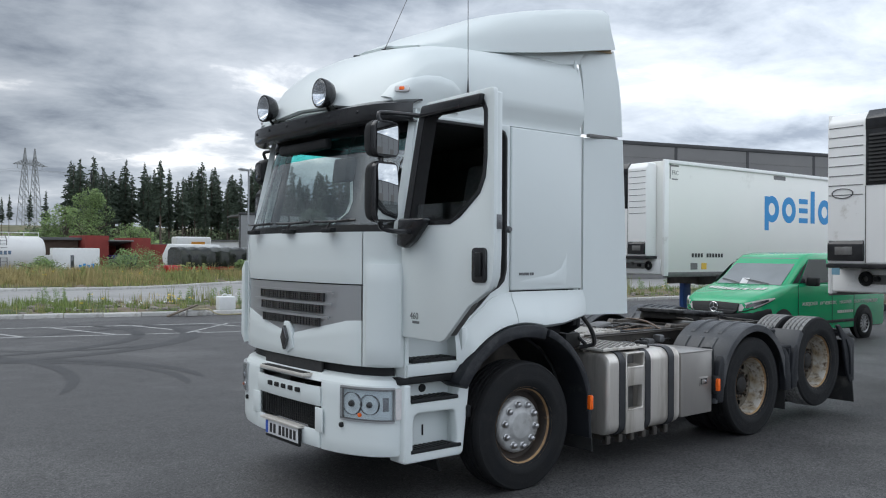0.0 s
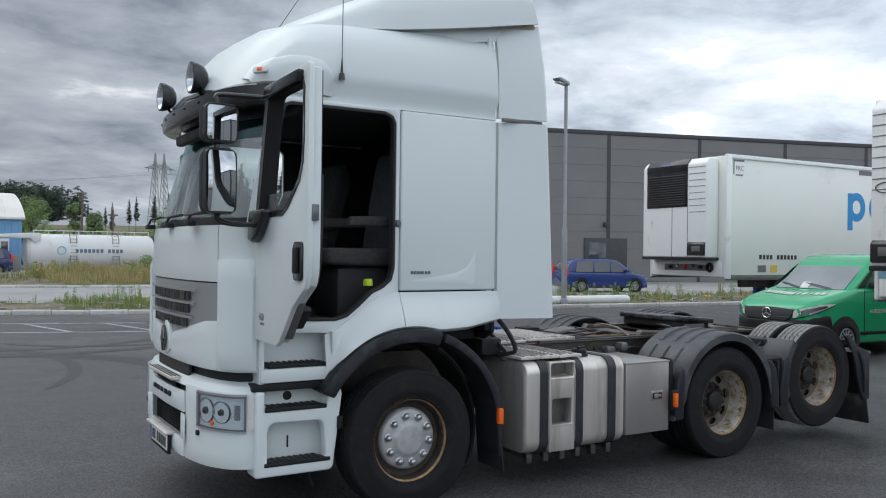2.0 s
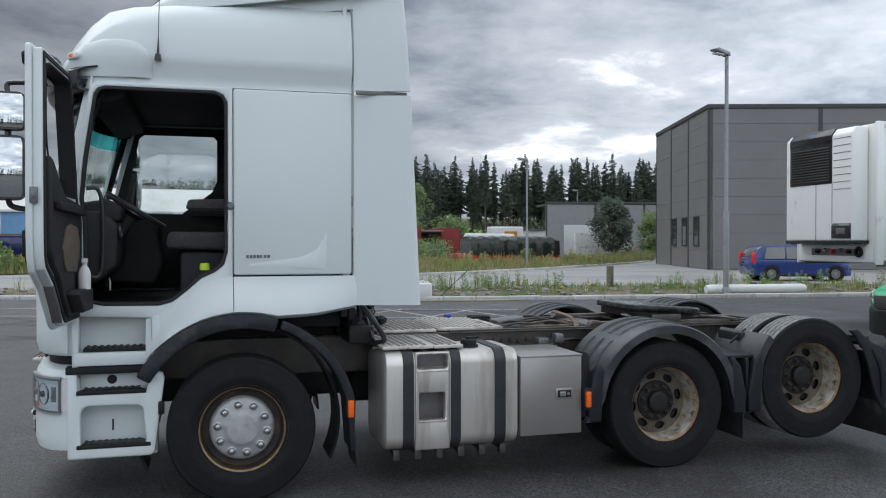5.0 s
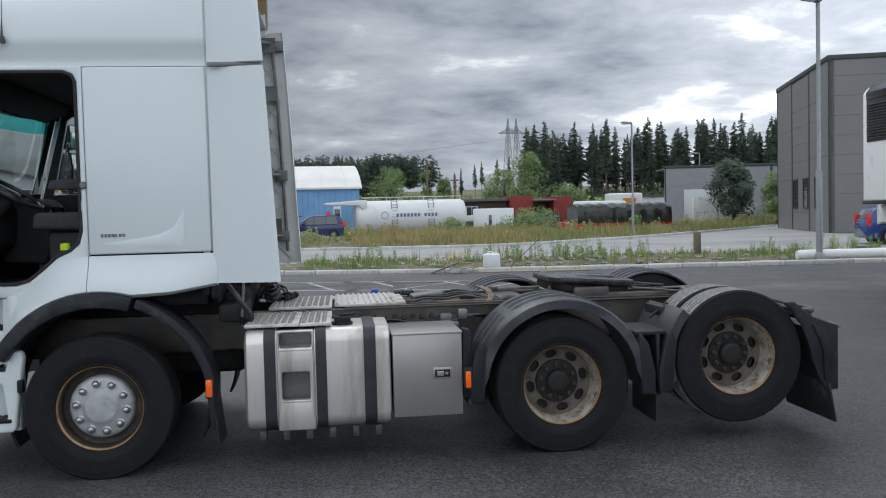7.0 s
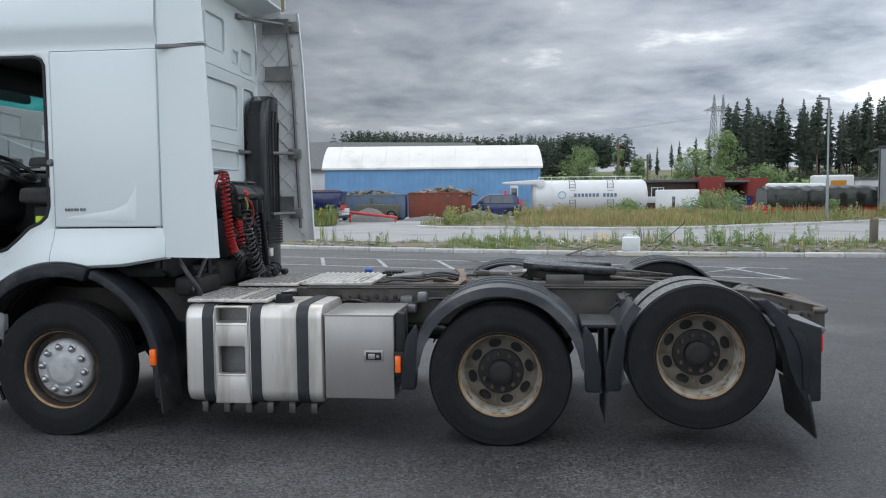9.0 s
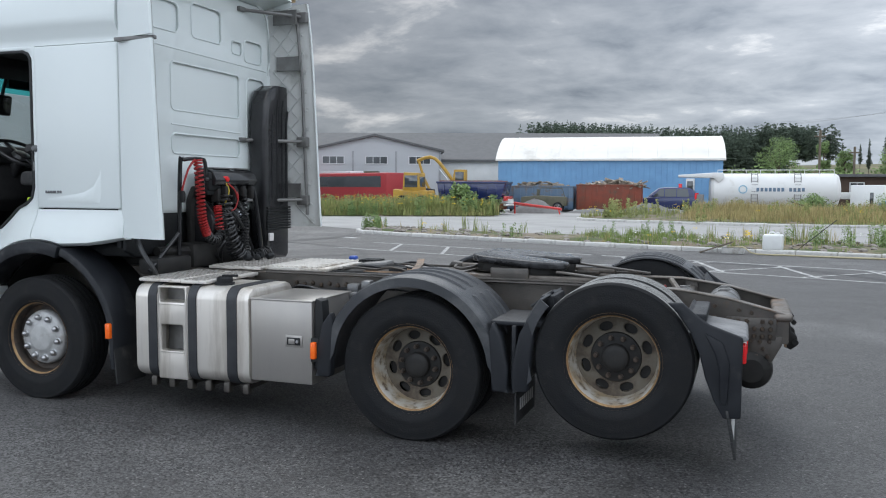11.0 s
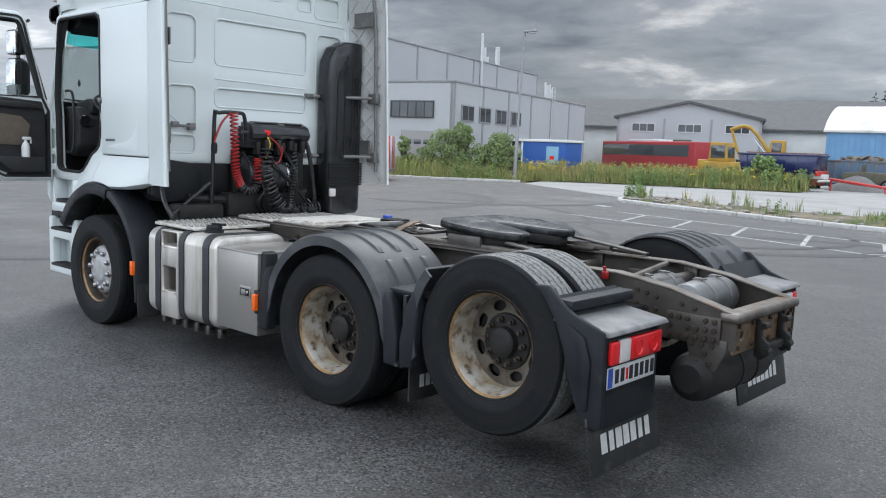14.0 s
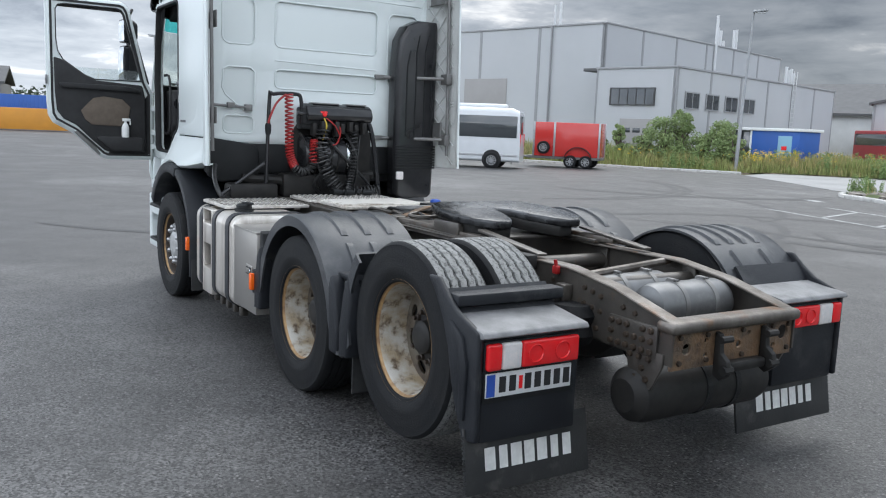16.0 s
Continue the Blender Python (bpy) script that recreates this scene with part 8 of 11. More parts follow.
coil([(1.03, -0.10, 1.66), (1.06, -0.12, 1.45), (1.08, -0.06, 1.25), (1.10, 0.02, 1.12)], 0.062, 0.009, 17, hose_black, "coiled_hose", 0.25, "coiled black cable")
coil([(1.02, 0.22, 1.66), (1.04, 0.22, 1.45), (1.06, 0.18, 1.25), (1.12, 0.12, 1.10), (1.18, 0.05, 1.08)], 0.030, 0.008, 26, hose_black, "coiled_hose", 0.1, "coiled black cable")
coil([(1.06, 0.20, 1.09), (1.12, 0.32, 1.10), (1.14, 0.44, 1.12)], 0.05, 0.008, 9, hose_black, "coiled_hose", 0.2, "coiled black cable")
for path, m2 in (([(1.05, -0.10, 1.77), (1.07, -0.08, 1.70), (1.05, -0.09, 1.62), (1.03, -0.10, 1.57)], cable_yellow), ([(1.05, -0.08, 1.77), (1.08, 0.0, 1.70), (1.07, 0.05, 1.62)], hose_red), ([(1.03, 0.03, 1.74), (1.07, 0.06, 1.66), (1.06, 0.04, 1.55), (1.04, 0.0, 1.52)], hose_red)):
    tp("cable", tube(path, 0.007, 6, 5), m2)
r5 = random.Random(5)
for k in range(5):
    y0, y1 = r5.uniform(-0.30, 0.36), r5.uniform(-0.25, 0.42)
    tp("cable", tube([(0.95, y0, r5.uniform(1.58, 1.74)), (1.02 + r5.uniform(0, 0.05), (y0 + y1) / 2 + r5.uniform(-0.1, 0.1), r5.uniform(1.28, 1.45)), (1.0, y1, 1.16), (0.96, y1 + r5.uniform(-0.1, 0.1), 1.06)], r5.uniform(0.008, 0.015), 6, 5), hose_black)
tp("hose_plug", merge(tube([(0.975, -0.44, 1.965), (0.975, -0.53, 1.88), (0.965, -0.59, 1.74), (0.96, -0.60, 1.68)], 0.010, 6, 4)), hose_red)
tps("hose_coupling", [moved(lathe([(0, -0.05), (0.022, -0.05), (0.028, -0.02), (0.028, 0.03), (0.02, 0.05), (0, 0.05)], 12, "z"), pose(x, y, z, rx, ry)) for x, y, z, rx, ry in ((0.96, -0.60, 1.65, 0, 0), (1.22, -0.02, 1.10, 80, 20), (1.25, 0.08, 1.10, 70, 60), (1.20, 0.20, 1.10, 20, 80), (1.28, 0.25, 1.10, 90, 0))], plastic)
# tall intake behind the cab on the right
snork = [[(x, y, z) for x, y in rounded(0.77, 0.98, y0, y1, 0.06, 4)] for z, y0, y1 in ((1.02, 0.74, 1.10), (1.06, 0.70, 1.14), (1.45, 0.69, 1.15), (2.30, 0.69, 1.15), (2.55, 0.71, 1.15), (2.68, 0.78, 1.15), (2.74, 0.90, 1.14))]
sn = tp("air_intake", bev(loft(snork), 0.01, 2, 40), gloss_black, label="tall black air intake")
for k in range(9):
    z = 1.32 + 0.026 * k
    tp("intake_louvre", box(0.97, 0.992, 0.70, 1.14, z - 0.008, z + 0.008, 0.004), plastic, sn)
for k, (a, b, zt) in enumerate(((0.80, 0.80, 2.45), (0.90, 0.90, 2.60), (1.0, 1.0, 2.60), (1.08, 1.08, 2.5))):
    tp("intake_groove", tube([(0.982, a, 1.62), (0.982, b, zt - 0.15), (0.982, b + 0.03, zt)], 0.008, 6), plastic, sn)
tp("intake_reflector", box(0.985, 1.01, 0.70, 0.78, 1.20, 1.28, 0.01), clear_lens, sn)
tp("corner_hose", tube([(0.86, -1.05, 1.32), (0.95, -1.08, 1.20), (1.03, -1.05, 1.06), (0.95, -0.95, 1.03)], 0.02, 8, 5), hose_black)

# ---- parked vehicles ----
def car_paint(name, c, rough=0.25):
    return material(name, c, rough, coat=0.5, second=tuple(v * 0.9 for v in c), scale=2, amount=0.2)


green_paint = car_paint("green_van_paint", (0.010, 0.40, 0.165))
blue_paint = car_paint("blue_car_paint", (0.010, 0.035, 0.17))
navy_paint = car_paint("navy_paint", (0.014, 0.024, 0.10))
red_paint = car_paint("red_trailer_paint", (0.55, 0.035, 0.03))
bus_white = car_paint("white_bus_paint", (0.66, 0.68, 0.70))
leg_blue = material("landing_leg_blue", (0.03, 0.12, 0.42), 0.45, second=(0.025, 0.09, 0.33), scale=6, amount=0.4, dirt=(0.10, 0.09, 0.08), dirt_scale=5, dirt_at=0.64)
reefer_white = material("reefer_white", (0.87, 0.87, 0.82), 0.4, second=(0.845, 0.845, 0.80), scale=0.7, amount=0.3, dirt=(0.68, 0.67, 0.62), dirt_scale=0.9, dirt_at=0.68)
unit_white = material("cooling_unit_white", (0.90, 0.90, 0.885), 0.35, second=(0.875, 0.875, 0.86), scale=2, amount=0.3, dirt=(0.5, 0.47, 0.42), dirt_scale=2, dirt_at=0.68)
logo_blue = material("bright_blue_print", (0.015, 0.27, 0.62), 0.5)
pale_blue = material("pale_blue_print", (0.22, 0.42, 0.55), 0.5)
sticker_yellow = material("yellow_sticker", (0.80, 0.50, 0.06), 0.5)
tape_brown = material("packing_tape", (0.52, 0.42, 0.27), 0.5, second=(0.46, 0.36, 0.22), scale=8, amount=0.4)
alloy = material("alloy_wheel", (0.45, 0.46, 0.47), 0.35, metal=0.7, second=(0.35, 0.35, 0.36), scale=9, amount=0.3)
car_glass = material("car_window_glass", (0.035, 0.042, 0.046), 0.05, second=(0.05, 0.055, 0.06), scale=1, amount=0.3, spec=1.0)

CAR_WHEELS = {}


def car_wheel(parent, x, y, r, side, w=0.2, spokes=10):
    key = (round(r, 3), w, spokes)
    if key not in CAR_WHEELS:
        h = w / 2
        ty = finish(lathe([(r * 0.62, -h * 0.8), (r * 0.70, -h), (r * 0.86, -h), (r * 0.96, -h * 0.85), (r, -h * 0.6), (r, h * 0.6), (r * 0.9, h), (r * 0.62, h)], 28), "tyre", rubber)
        rm = finish(lathe([(r * 0.64, -h * 0.8), (r * 0.60, -h * 0.72), (r * 0.56, -h * 0.2), (r * 0.54, h * 0.2), (0, h * 0.2)], 28), "rim", hub_black)
        sp = []
        for k in range(spokes):
            sp.append(moved(box(r * 0.08, r * 0.60, -h * 0.72, -h * 0.45, -r * 0.055, r * 0.055, 0.006, 1), pose(0, 0, 0, 0, 360.0 * k / spokes, 0)))
        sp = finish(merge(*sp, lathe([(r * 0.18, -h * 0.45), (r * 0.16, -h * 0.8), (0, -h * 0.85)], 14), lathe([(r * 0.63, -h * 0.8), (r * 0.60, -h * 0.86), (r * 0.55, -h * 0.7)], 28)), "spokes", alloy)
        CAR_WHEELS[key] = (ty, rm, sp)
    ty, rm, sp = CAR_WHEELS[key]
    wh = new("wheel", rm)
    wh.parent = parent
    wh.matrix_basis = pose(x, y, r, 0, 0, 0 if side < 0 else 180)
    for nm, me in (("tyre", ty), ("spokes", sp)):
        o = new(nm, me)
        o.parent = wh
    return wh


def ring_section(x, zb, zt, w, r, tumble=0.0):
    """A rounded upright ring at x, from zb to zt, w half wide."""
    pts = []
    h = (zt - zb) / 2
    r = min(r, h * 0.95, w * 0.95)
    for cx, cz, a0 in ((w - r, zt - r, 0), (-(w - r), zt - r, 90), (-(w - r), zb + r * 0.6, 180), (w - r, zb + r * 0.6, 270)):
        for k in range(5):
            a = radians(a0 + 90 * k / 4)
            rz = r if cz > (zb + zt) / 2 else r * 0.6
            y = cx + r * math.cos(a)
            z = cz + rz * math.sin(a)
            pts.append((x, y * (1 - tumble * max(0, (z - zb) / (zt - zb)) ** 1.5), z))
    return pts


def glass_band(parent, name, corners, mat=None):
    """A four-cornered pane, 8 mm thick."""
    bm = grid_sheet([[corners[0], corners[1]], [corners[3], corners[2]]], 0.008)
    return part(name, bm, mat or car_glass, parent)


def mini_car(name, label, cat, at, paint, length, h, hood, w=0.88, r=0.31, van=False, group=""):
    """A car that looks to -x, its middle on y = 0. hood: how far back the windscreen starts."""
    c = thing(name, label, cat, group, at)
    belt = 0.55 * h if van else 0.58 * h
    L = length
    body = loft([ring_section(x, zb, zt, ww, rr) for x, zb, zt, ww, rr in ((0.0, 0.32, 0.62 * belt / 0.9, w * 0.80, 0.10), (0.05, 0.24, 0.72 * belt / 0.9, w * 0.90, 0.12), (0.22, 0.20, 0.82 * belt / 0.9, w * 0.975, 0.13), (hood * 0.85, 0.20, belt * 0.985, w, 0.12),
                                                            (hood * 1.2, 0.20, belt, w, 0.08), (L * 0.6, 0.20, belt + 0.02, w, 0.08), (L - 0.25, 0.22, belt + 0.04, w * 0.99, 0.08), (L - 0.05, 0.26, belt + 0.02, w * 0.95, 0.08), (L, 0.32, belt - 0.05, w * 0.90, 0.08))])
    part("body", body, paint, c, angle=40)
    rear = L - (0.10 if van else 0.28)
    x_top0 = hood + (0.85 if van else 0.95)
    cabin = loft([ring_section(x, belt - 0.08, zt, ww, rr, 0.16) for x, zt, ww, rr in ((hood, belt - 0.02, w * 0.97, 0.05), (hood + 0.3, belt + (h - belt) * 0.42, w * 0.97, 0.10), (x_top0 - 0.1, h - 0.06, w * 0.97, 0.12), (x_top0 + 0.3, h, w * 0.97, 0.12), (L * 0.62, h, w * 0.97, 0.12), (rear - 0.25, h - 0.03, w * 0.96, 0.12), (rear, h - 0.16, w * 0.94, 0.12), (L - 0.02, belt + 0.05, w * 0.92, 0.06))])
    part("cabin", cabin, paint, c, angle=40)
    # windscreen, side and rear windows stand 5 mm proud of the cabin
    g0, g1 = hood + 0.12, x_top0 - 0.12
    zt, zb = h - 0.11, belt + 0.10
    glass_band(c, "windscreen", [(g0 - 0.03, -w * 0.83, zb), (g0 - 0.03, w * 0.83, zb), (g1, w * 0.72, zt), (g1, -w * 0.72, zt)])
    for s in (-1, 1):
        def yy(z):
            return s * (w * 0.97 * (1 - 0.16 * ((z - belt + 0.08) / (h - belt + 0.08)) ** 1.5) + 0.006)
        spans = ((hood + 0.42, hood + 1.25), (hood + 1.32, hood + 2.15), (hood + 2.22, rear - 0.25)) if not van else ((hood + 0.35, hood + 1.30),)
        for k, (a, b) in enumerate(spans):
            ta = max(a, x_top0 + 0.02) if k == 0 else a
            tb = min(b, rear - 0.4)
            if tb - ta > 0.05:
                glass_band(c, "side_window", [(a, yy(zb), zb - 0.04), (b, yy(zb), zb - 0.04), (tb, yy(zt), zt), (ta, yy(zt), zt)])
        part("door_mirror", moved(bev(box(-0.09, 0.07, -0.10, 0.10, -0.07, 0.08, 0.03), 0.005), pose(hood + 0.45, s * (w + 0.10), belt + 0.12)), plastic if van else paint, c)
        part("headlamp", moved(bev(prism([(-0.05, -0.04), (0.20, -0.06), (0.34, 0.08), (0.05, 0.09)], -0.12, 0.12, "y"), 0.02), pose(0.06, s * (w * 0.80), belt * 0.74, 0, 0, -24 * s)), clear_lens, c)
        part("tail_lamp", box(L - 0.14, L + 0.005, s * (w * 0.90) - 0.07, s * (w * 0.90) + 0.07, belt - 0.15, belt + 0.35, 0.03), red_lens, c)
        for x in (0.17 * L if not van else 0.175 * L, L * 0.81):
            part("wheel_arch", moved(lathe([(r * 1.22, -0.012), (r * 1.10, 0.0), (r * 1.10, 0.06)], 28), pose(x, s * (w + 0.002), r, 0, 0, 0 if s < 0 else 180)), black_gap, c)
            # black disc on the uncut body stands for the shade in the wheel well
            part("arch_shadow", moved(lathe([(0, -0.008), (r * 1.10, -0.008), (r * 1.10, 0.03), (0, 0.03)], 28), pose(x, s * (w + 0.001), r, 0, 0, 0 if s < 0 else 180)), black_gap, c)
            car_wheel(c, x, s * (w - 0.055), r, s)
        for q in (0.30, 1.28, 2.18):
            part("door_line", box(hood + q, hood + q + 0.008, s * (w + 0.002) - 0.003, s * (w + 0.002) + 0.003, 0.35, belt - 0.02, 0.0, 1), black_gap, c)
        part("sill", box(0.30 * L, 0.70 * L, s * w - 0.03, s * w + 0.012, 0.20, 0.30, 0.01), plastic, c)
    part("front_bumper", bev(loft([ring_section(x, 0.22, z, ww, 0.08) for x, z, ww in ((-0.04, 0.48, w * 0.76), (0.03, 0.50, w * 0.90), (0.30, 0.50, w * 1.005))]), 0.0), plastic if van else paint, c)
    part("grille", box(-0.02, 0.06, -0.42, 0.42, belt * 0.62, belt * 0.74, 0.02), mesh_black, c)
    part("rear_window", moved(box(-0.006, 0.006, -w * 0.72, w * 0.72, -0.22, 0.22, 0.02), pose(rear + 0.12, 0, belt + 0.34, 0, -32 if not van else -8, 0)), car_glass, c)
    return c


# green van, its nose to the lorry
VAN = pose(10.56, 3.90, 0, 0, 0, -2.6)
van = thing("delivery_van", "bright green delivery van with white slogan lettering", "van", at=VAN)
W = 0.96
vb = loft([ring_section(x, zb, zt, w, r) for x, zb, zt, w, r in ((0.0, 0.34, 0.86, 0.52, 0.10), (0.04, 0.26, 0.915, 0.66, 0.12), (0.12, 0.24, 0.965, 0.78, 0.14), (0.26, 0.24, 1.02, 0.875, 0.16), (0.46, 0.24, 1.08, 0.935, 0.17), (0.78, 0.24, 1.155, 0.955, 0.16), (1.10, 0.24, 1.22, W, 0.13), (1.30, 0.24, 1.26, W, 0.08), (3.0, 0.24, 1.26, W, 0.08), (5.0, 0.25, 1.26, W, 0.08), (5.10, 0.30, 1.24, 0.94, 0.08))])
part("body", vb, green_paint, van, angle=40)
cab = loft([ring_section(x, 1.12, zt, w, r, 0.13) for x, zt, w, r in ((1.05, 1.16, 0.92, 0.03), (1.45, 1.44, 0.925, 0.10), (1.85, 1.74, 0.935, 0.13), (2.05, 1.86, 0.94, 0.14), (2.4, 1.905, 0.945, 0.14), (4.7, 1.90, 0.945, 0.14), (5.0, 1.86, 0.93, 0.14), (5.10, 1.25, 0.92, 0.08))])
part("cabin", cab, green_paint, van, angle=40)
van_screen = material("van_windscreen_glass", (0.33, 0.35, 0.35), 0.05, metal=0.55, second=(0.24, 0.25, 0.25), scale=1.2, amount=0.3, spec=1.0)
glass_band(van, "windscreen", [(1.13, -0.765, 1.235), (1.13, 0.765, 1.235), (1.93, 0.69, 1.79), (1.93, -0.69, 1.79)], van_screen)
for k in range(2):
    part("wiper", tube([(1.12, -0.5 + 0.7 * k, 1.25), (1.20, -0.1 + 0.6 * k, 1.31), (1.25, 0.15 + 0.55 * k, 1.335)], 0.010, 5), hose_black, van)
part("dash_paper", moved(box(-0.1, 0.1, -0.08, 0.08, 0.0, 0.008, 0.002), pose(1.20, 0.12, 1.292, 0, -35, 10)), plate_white, van)
for s in (-1, 1):
    def vy(z):
        return s * (0.94 * (1 - 0.13 * max(0, (z - 1.12) / 0.78) ** 1.5) + 0.008)
    glass_band(van, "side_window", [(1.55, vy(1.27), 1.27), (2.75, vy(1.27), 1.27), (2.68, vy(1.76), 1.76), (2.02, vy(1.76), 1.76)])
    glass_band(van, "quarter_window", [(1.28, vy(1.25), 1.265), (1.50, vy(1.27), 1.275), (1.92, vy(1.7), 1.70), (1.78, vy(1.62), 1.62)], plastic)
    mir = part("door_mirror", moved(bev(box(-0.10, 0.06, -0.12, 0.12, -0.09, 0.10, 0.04, 3), 0.002), pose(1.80, s * 1.10, 1.30)), plastic, van)
    part("mirror_stem", tube([(1.80, s * 0.94, 1.24), (1.80, s * 1.05, 1.26)], 0.03, 8), plastic, mir)
    LAMP = ((0.02, 0.53, 0.70, 0.855), (0.075, 0.66, 0.725, 0.895), (0.17, 0.79, 0.77, 0.935), (0.30, 0.875, 0.83, 0.965), (0.46, 0.925, 0.895, 0.98), (0.64, 0.945, 0.965, 0.99))
    hl = part("headlamp", grid_sheet([[(x - 0.020, s * (y + 0.012), z0), (x - 0.026, s * (y + 0.018), (z0 + z1) / 2), (x - 0.012, s * (y + 0.010), z1)] for x, y, z0, z1 in LAMP], 0.03), clear_lens, van, "clear swept-back headlamp")
    part("headlamp_inner", grid_sheet([[(x - 0.032, s * (y + 0.022), z0 + 0.35 * (z1 - z0)), (x - 0.030, s * (y + 0.021), z1 - 0.22 * (z1 - z0))] for x, y, z0, z1 in LAMP[1:5]], 0.006), dark_chrome, hl)
    part("headlamp_base", grid_sheet([[(x - 0.030, s * (y + 0.019), z0 - 0.002), (x - 0.032, s * (y + 0.021), z0 + 0.12 * (z1 - z0))] for x, y, z0, z1 in LAMP], 0.006), gloss_black, hl)
    for x in (0.92, 4.12):
        # the well's shade is a black disc laid on the body side
        part("wheel_arch", moved(lathe([(0.0, -0.01), (0.40, -0.01), (0.42, 0.0), (0.40, 0.04), (0, 0.04)], 32), pose(x, s * (W + 0.001), 0.34, 0, 0, 0 if s < 0 else 180)), black_gap, van)
        car_wheel(van, x, s * (W - 0.06), 0.335, s, 0.22, 12)
    part("side_rub_strip", box(1.35, 3.70, s * W - 0.01, s * W + 0.016, 0.40, 0.46, 0.006), plastic, van)
    for q in (1.45, 2.78, 3.70):
        part("door_line", box(q, q + 0.009, s * (W + 0.003) - 0.004, s * (W + 0.003) + 0.004, 0.36, 1.24, 0.0, 1), black_gap, van)
    part("door_handle", box(2.50, 2.66, s * W - 0.005, s * W + 0.02, 1.02, 1.06, 0.008), green_paint, van)
part("front_bumper", loft([ring_section(x, 0.24, z, ww, 0.10) for x, z, ww in ((-0.07, 0.64, 0.46), (-0.02, 0.685, 0.62), (0.08, 0.715, 0.77), (0.22, 0.765, 0.885), (0.40, 0.80, 0.95), (0.50, 0.80, 0.972), (0.56, 0.62, 0.974))]), plastic, van, "black plastic front bumper")
gr = part("grille", moved(bev(prism([(-0.44, -0.14), (0.44, -0.14), (0.53, -0.06), (0.56, 0.08), (0.0, 0.105), (-0.56, 0.08), (-0.53, -0.06)], -0.03, 0.03, "x"), 0.015), pose(-0.005, 0, 0.80, 0, 12, 0)), mesh_black, van)
for k in range(3):
    part("grille_bar", moved(box(-0.02, 0.0, -0.52 - 0.015 * k, 0.52 + 0.015 * k, -0.012, 0.012, 0.006), pose(-0.03 + 0.012 * k, 0, 0.73 + 0.055 * k)), dark_chrome, gr)
part("badge_ring", merge(moved(lathe([(0.085, -0.01), (0.095, -0.016), (0.105, -0.01), (0.095, 0.0)], 24, "x"), pose(-0.045, 0, 0.79)), *[moved(box(-0.008, 0.008, -0.012, 0.012, 0.0, 0.09, 0.003), pose(-0.05, 0, 0.79, 120 * k, 0, 0)) for k in range(3)]), chrome, van, "round chrome badge")
for k, w in enumerate((0.09, 0.08, 0.10, 0.09, 0.10, 0.10, 0.05, 0.09, 0.03, 0.10, 0.10)):
    part("bonnet_print", moved(box(-0.075, 0.075, -w / 2, w / 2, 0.0, 0.006, 0.001, 1), pose(0.66 + 0.016 * abs(k - 5) ** 1.1, 0.62 - 0.124 * k, 1.134 + 0.0037 * abs(k - 5) ** 1.1, 0, -13, 0)), print_white, van)
slog_x = 1.60
for word in ("AUKSJONER", "AV", "VERKTØY,", "MASKINER", "OG", "NYTTEKJØRETØY"):
    lettering("slogan_word", word, 0.105, print_white, van, pose(slog_x, -W - 0.006, 0.80), 0.002, 1.05)
    slog_x += 0.105 * 1.05 * (0.66 * len(word) + 0.30)
for k in range(9):
    part("slogan_bar", box(3.0 + 0.075 * k, 3.05 + 0.075 * k, -W - 0.008, -W - 0.004, 0.60, 0.66, 0.0, 1), print_white, van)

# blue people carrier by the warehouse
mini_car("people_carrier", "dark blue people carrier parked before the warehouse", "car", pose(28.1, 25.1, 0, 0, 0, 180 - 16), blue_paint, 4.5, 1.62, 0.80, 0.90, 0.32)
# navy van by the fuel kiosk
mini_car("small_van", "dark blue small van beside the fuel kiosk", "van", pose(-2.35, 60.6, 0, 0, 0, -2), navy_paint, 4.4, 1.83, 0.75, 0.90, 0.32)


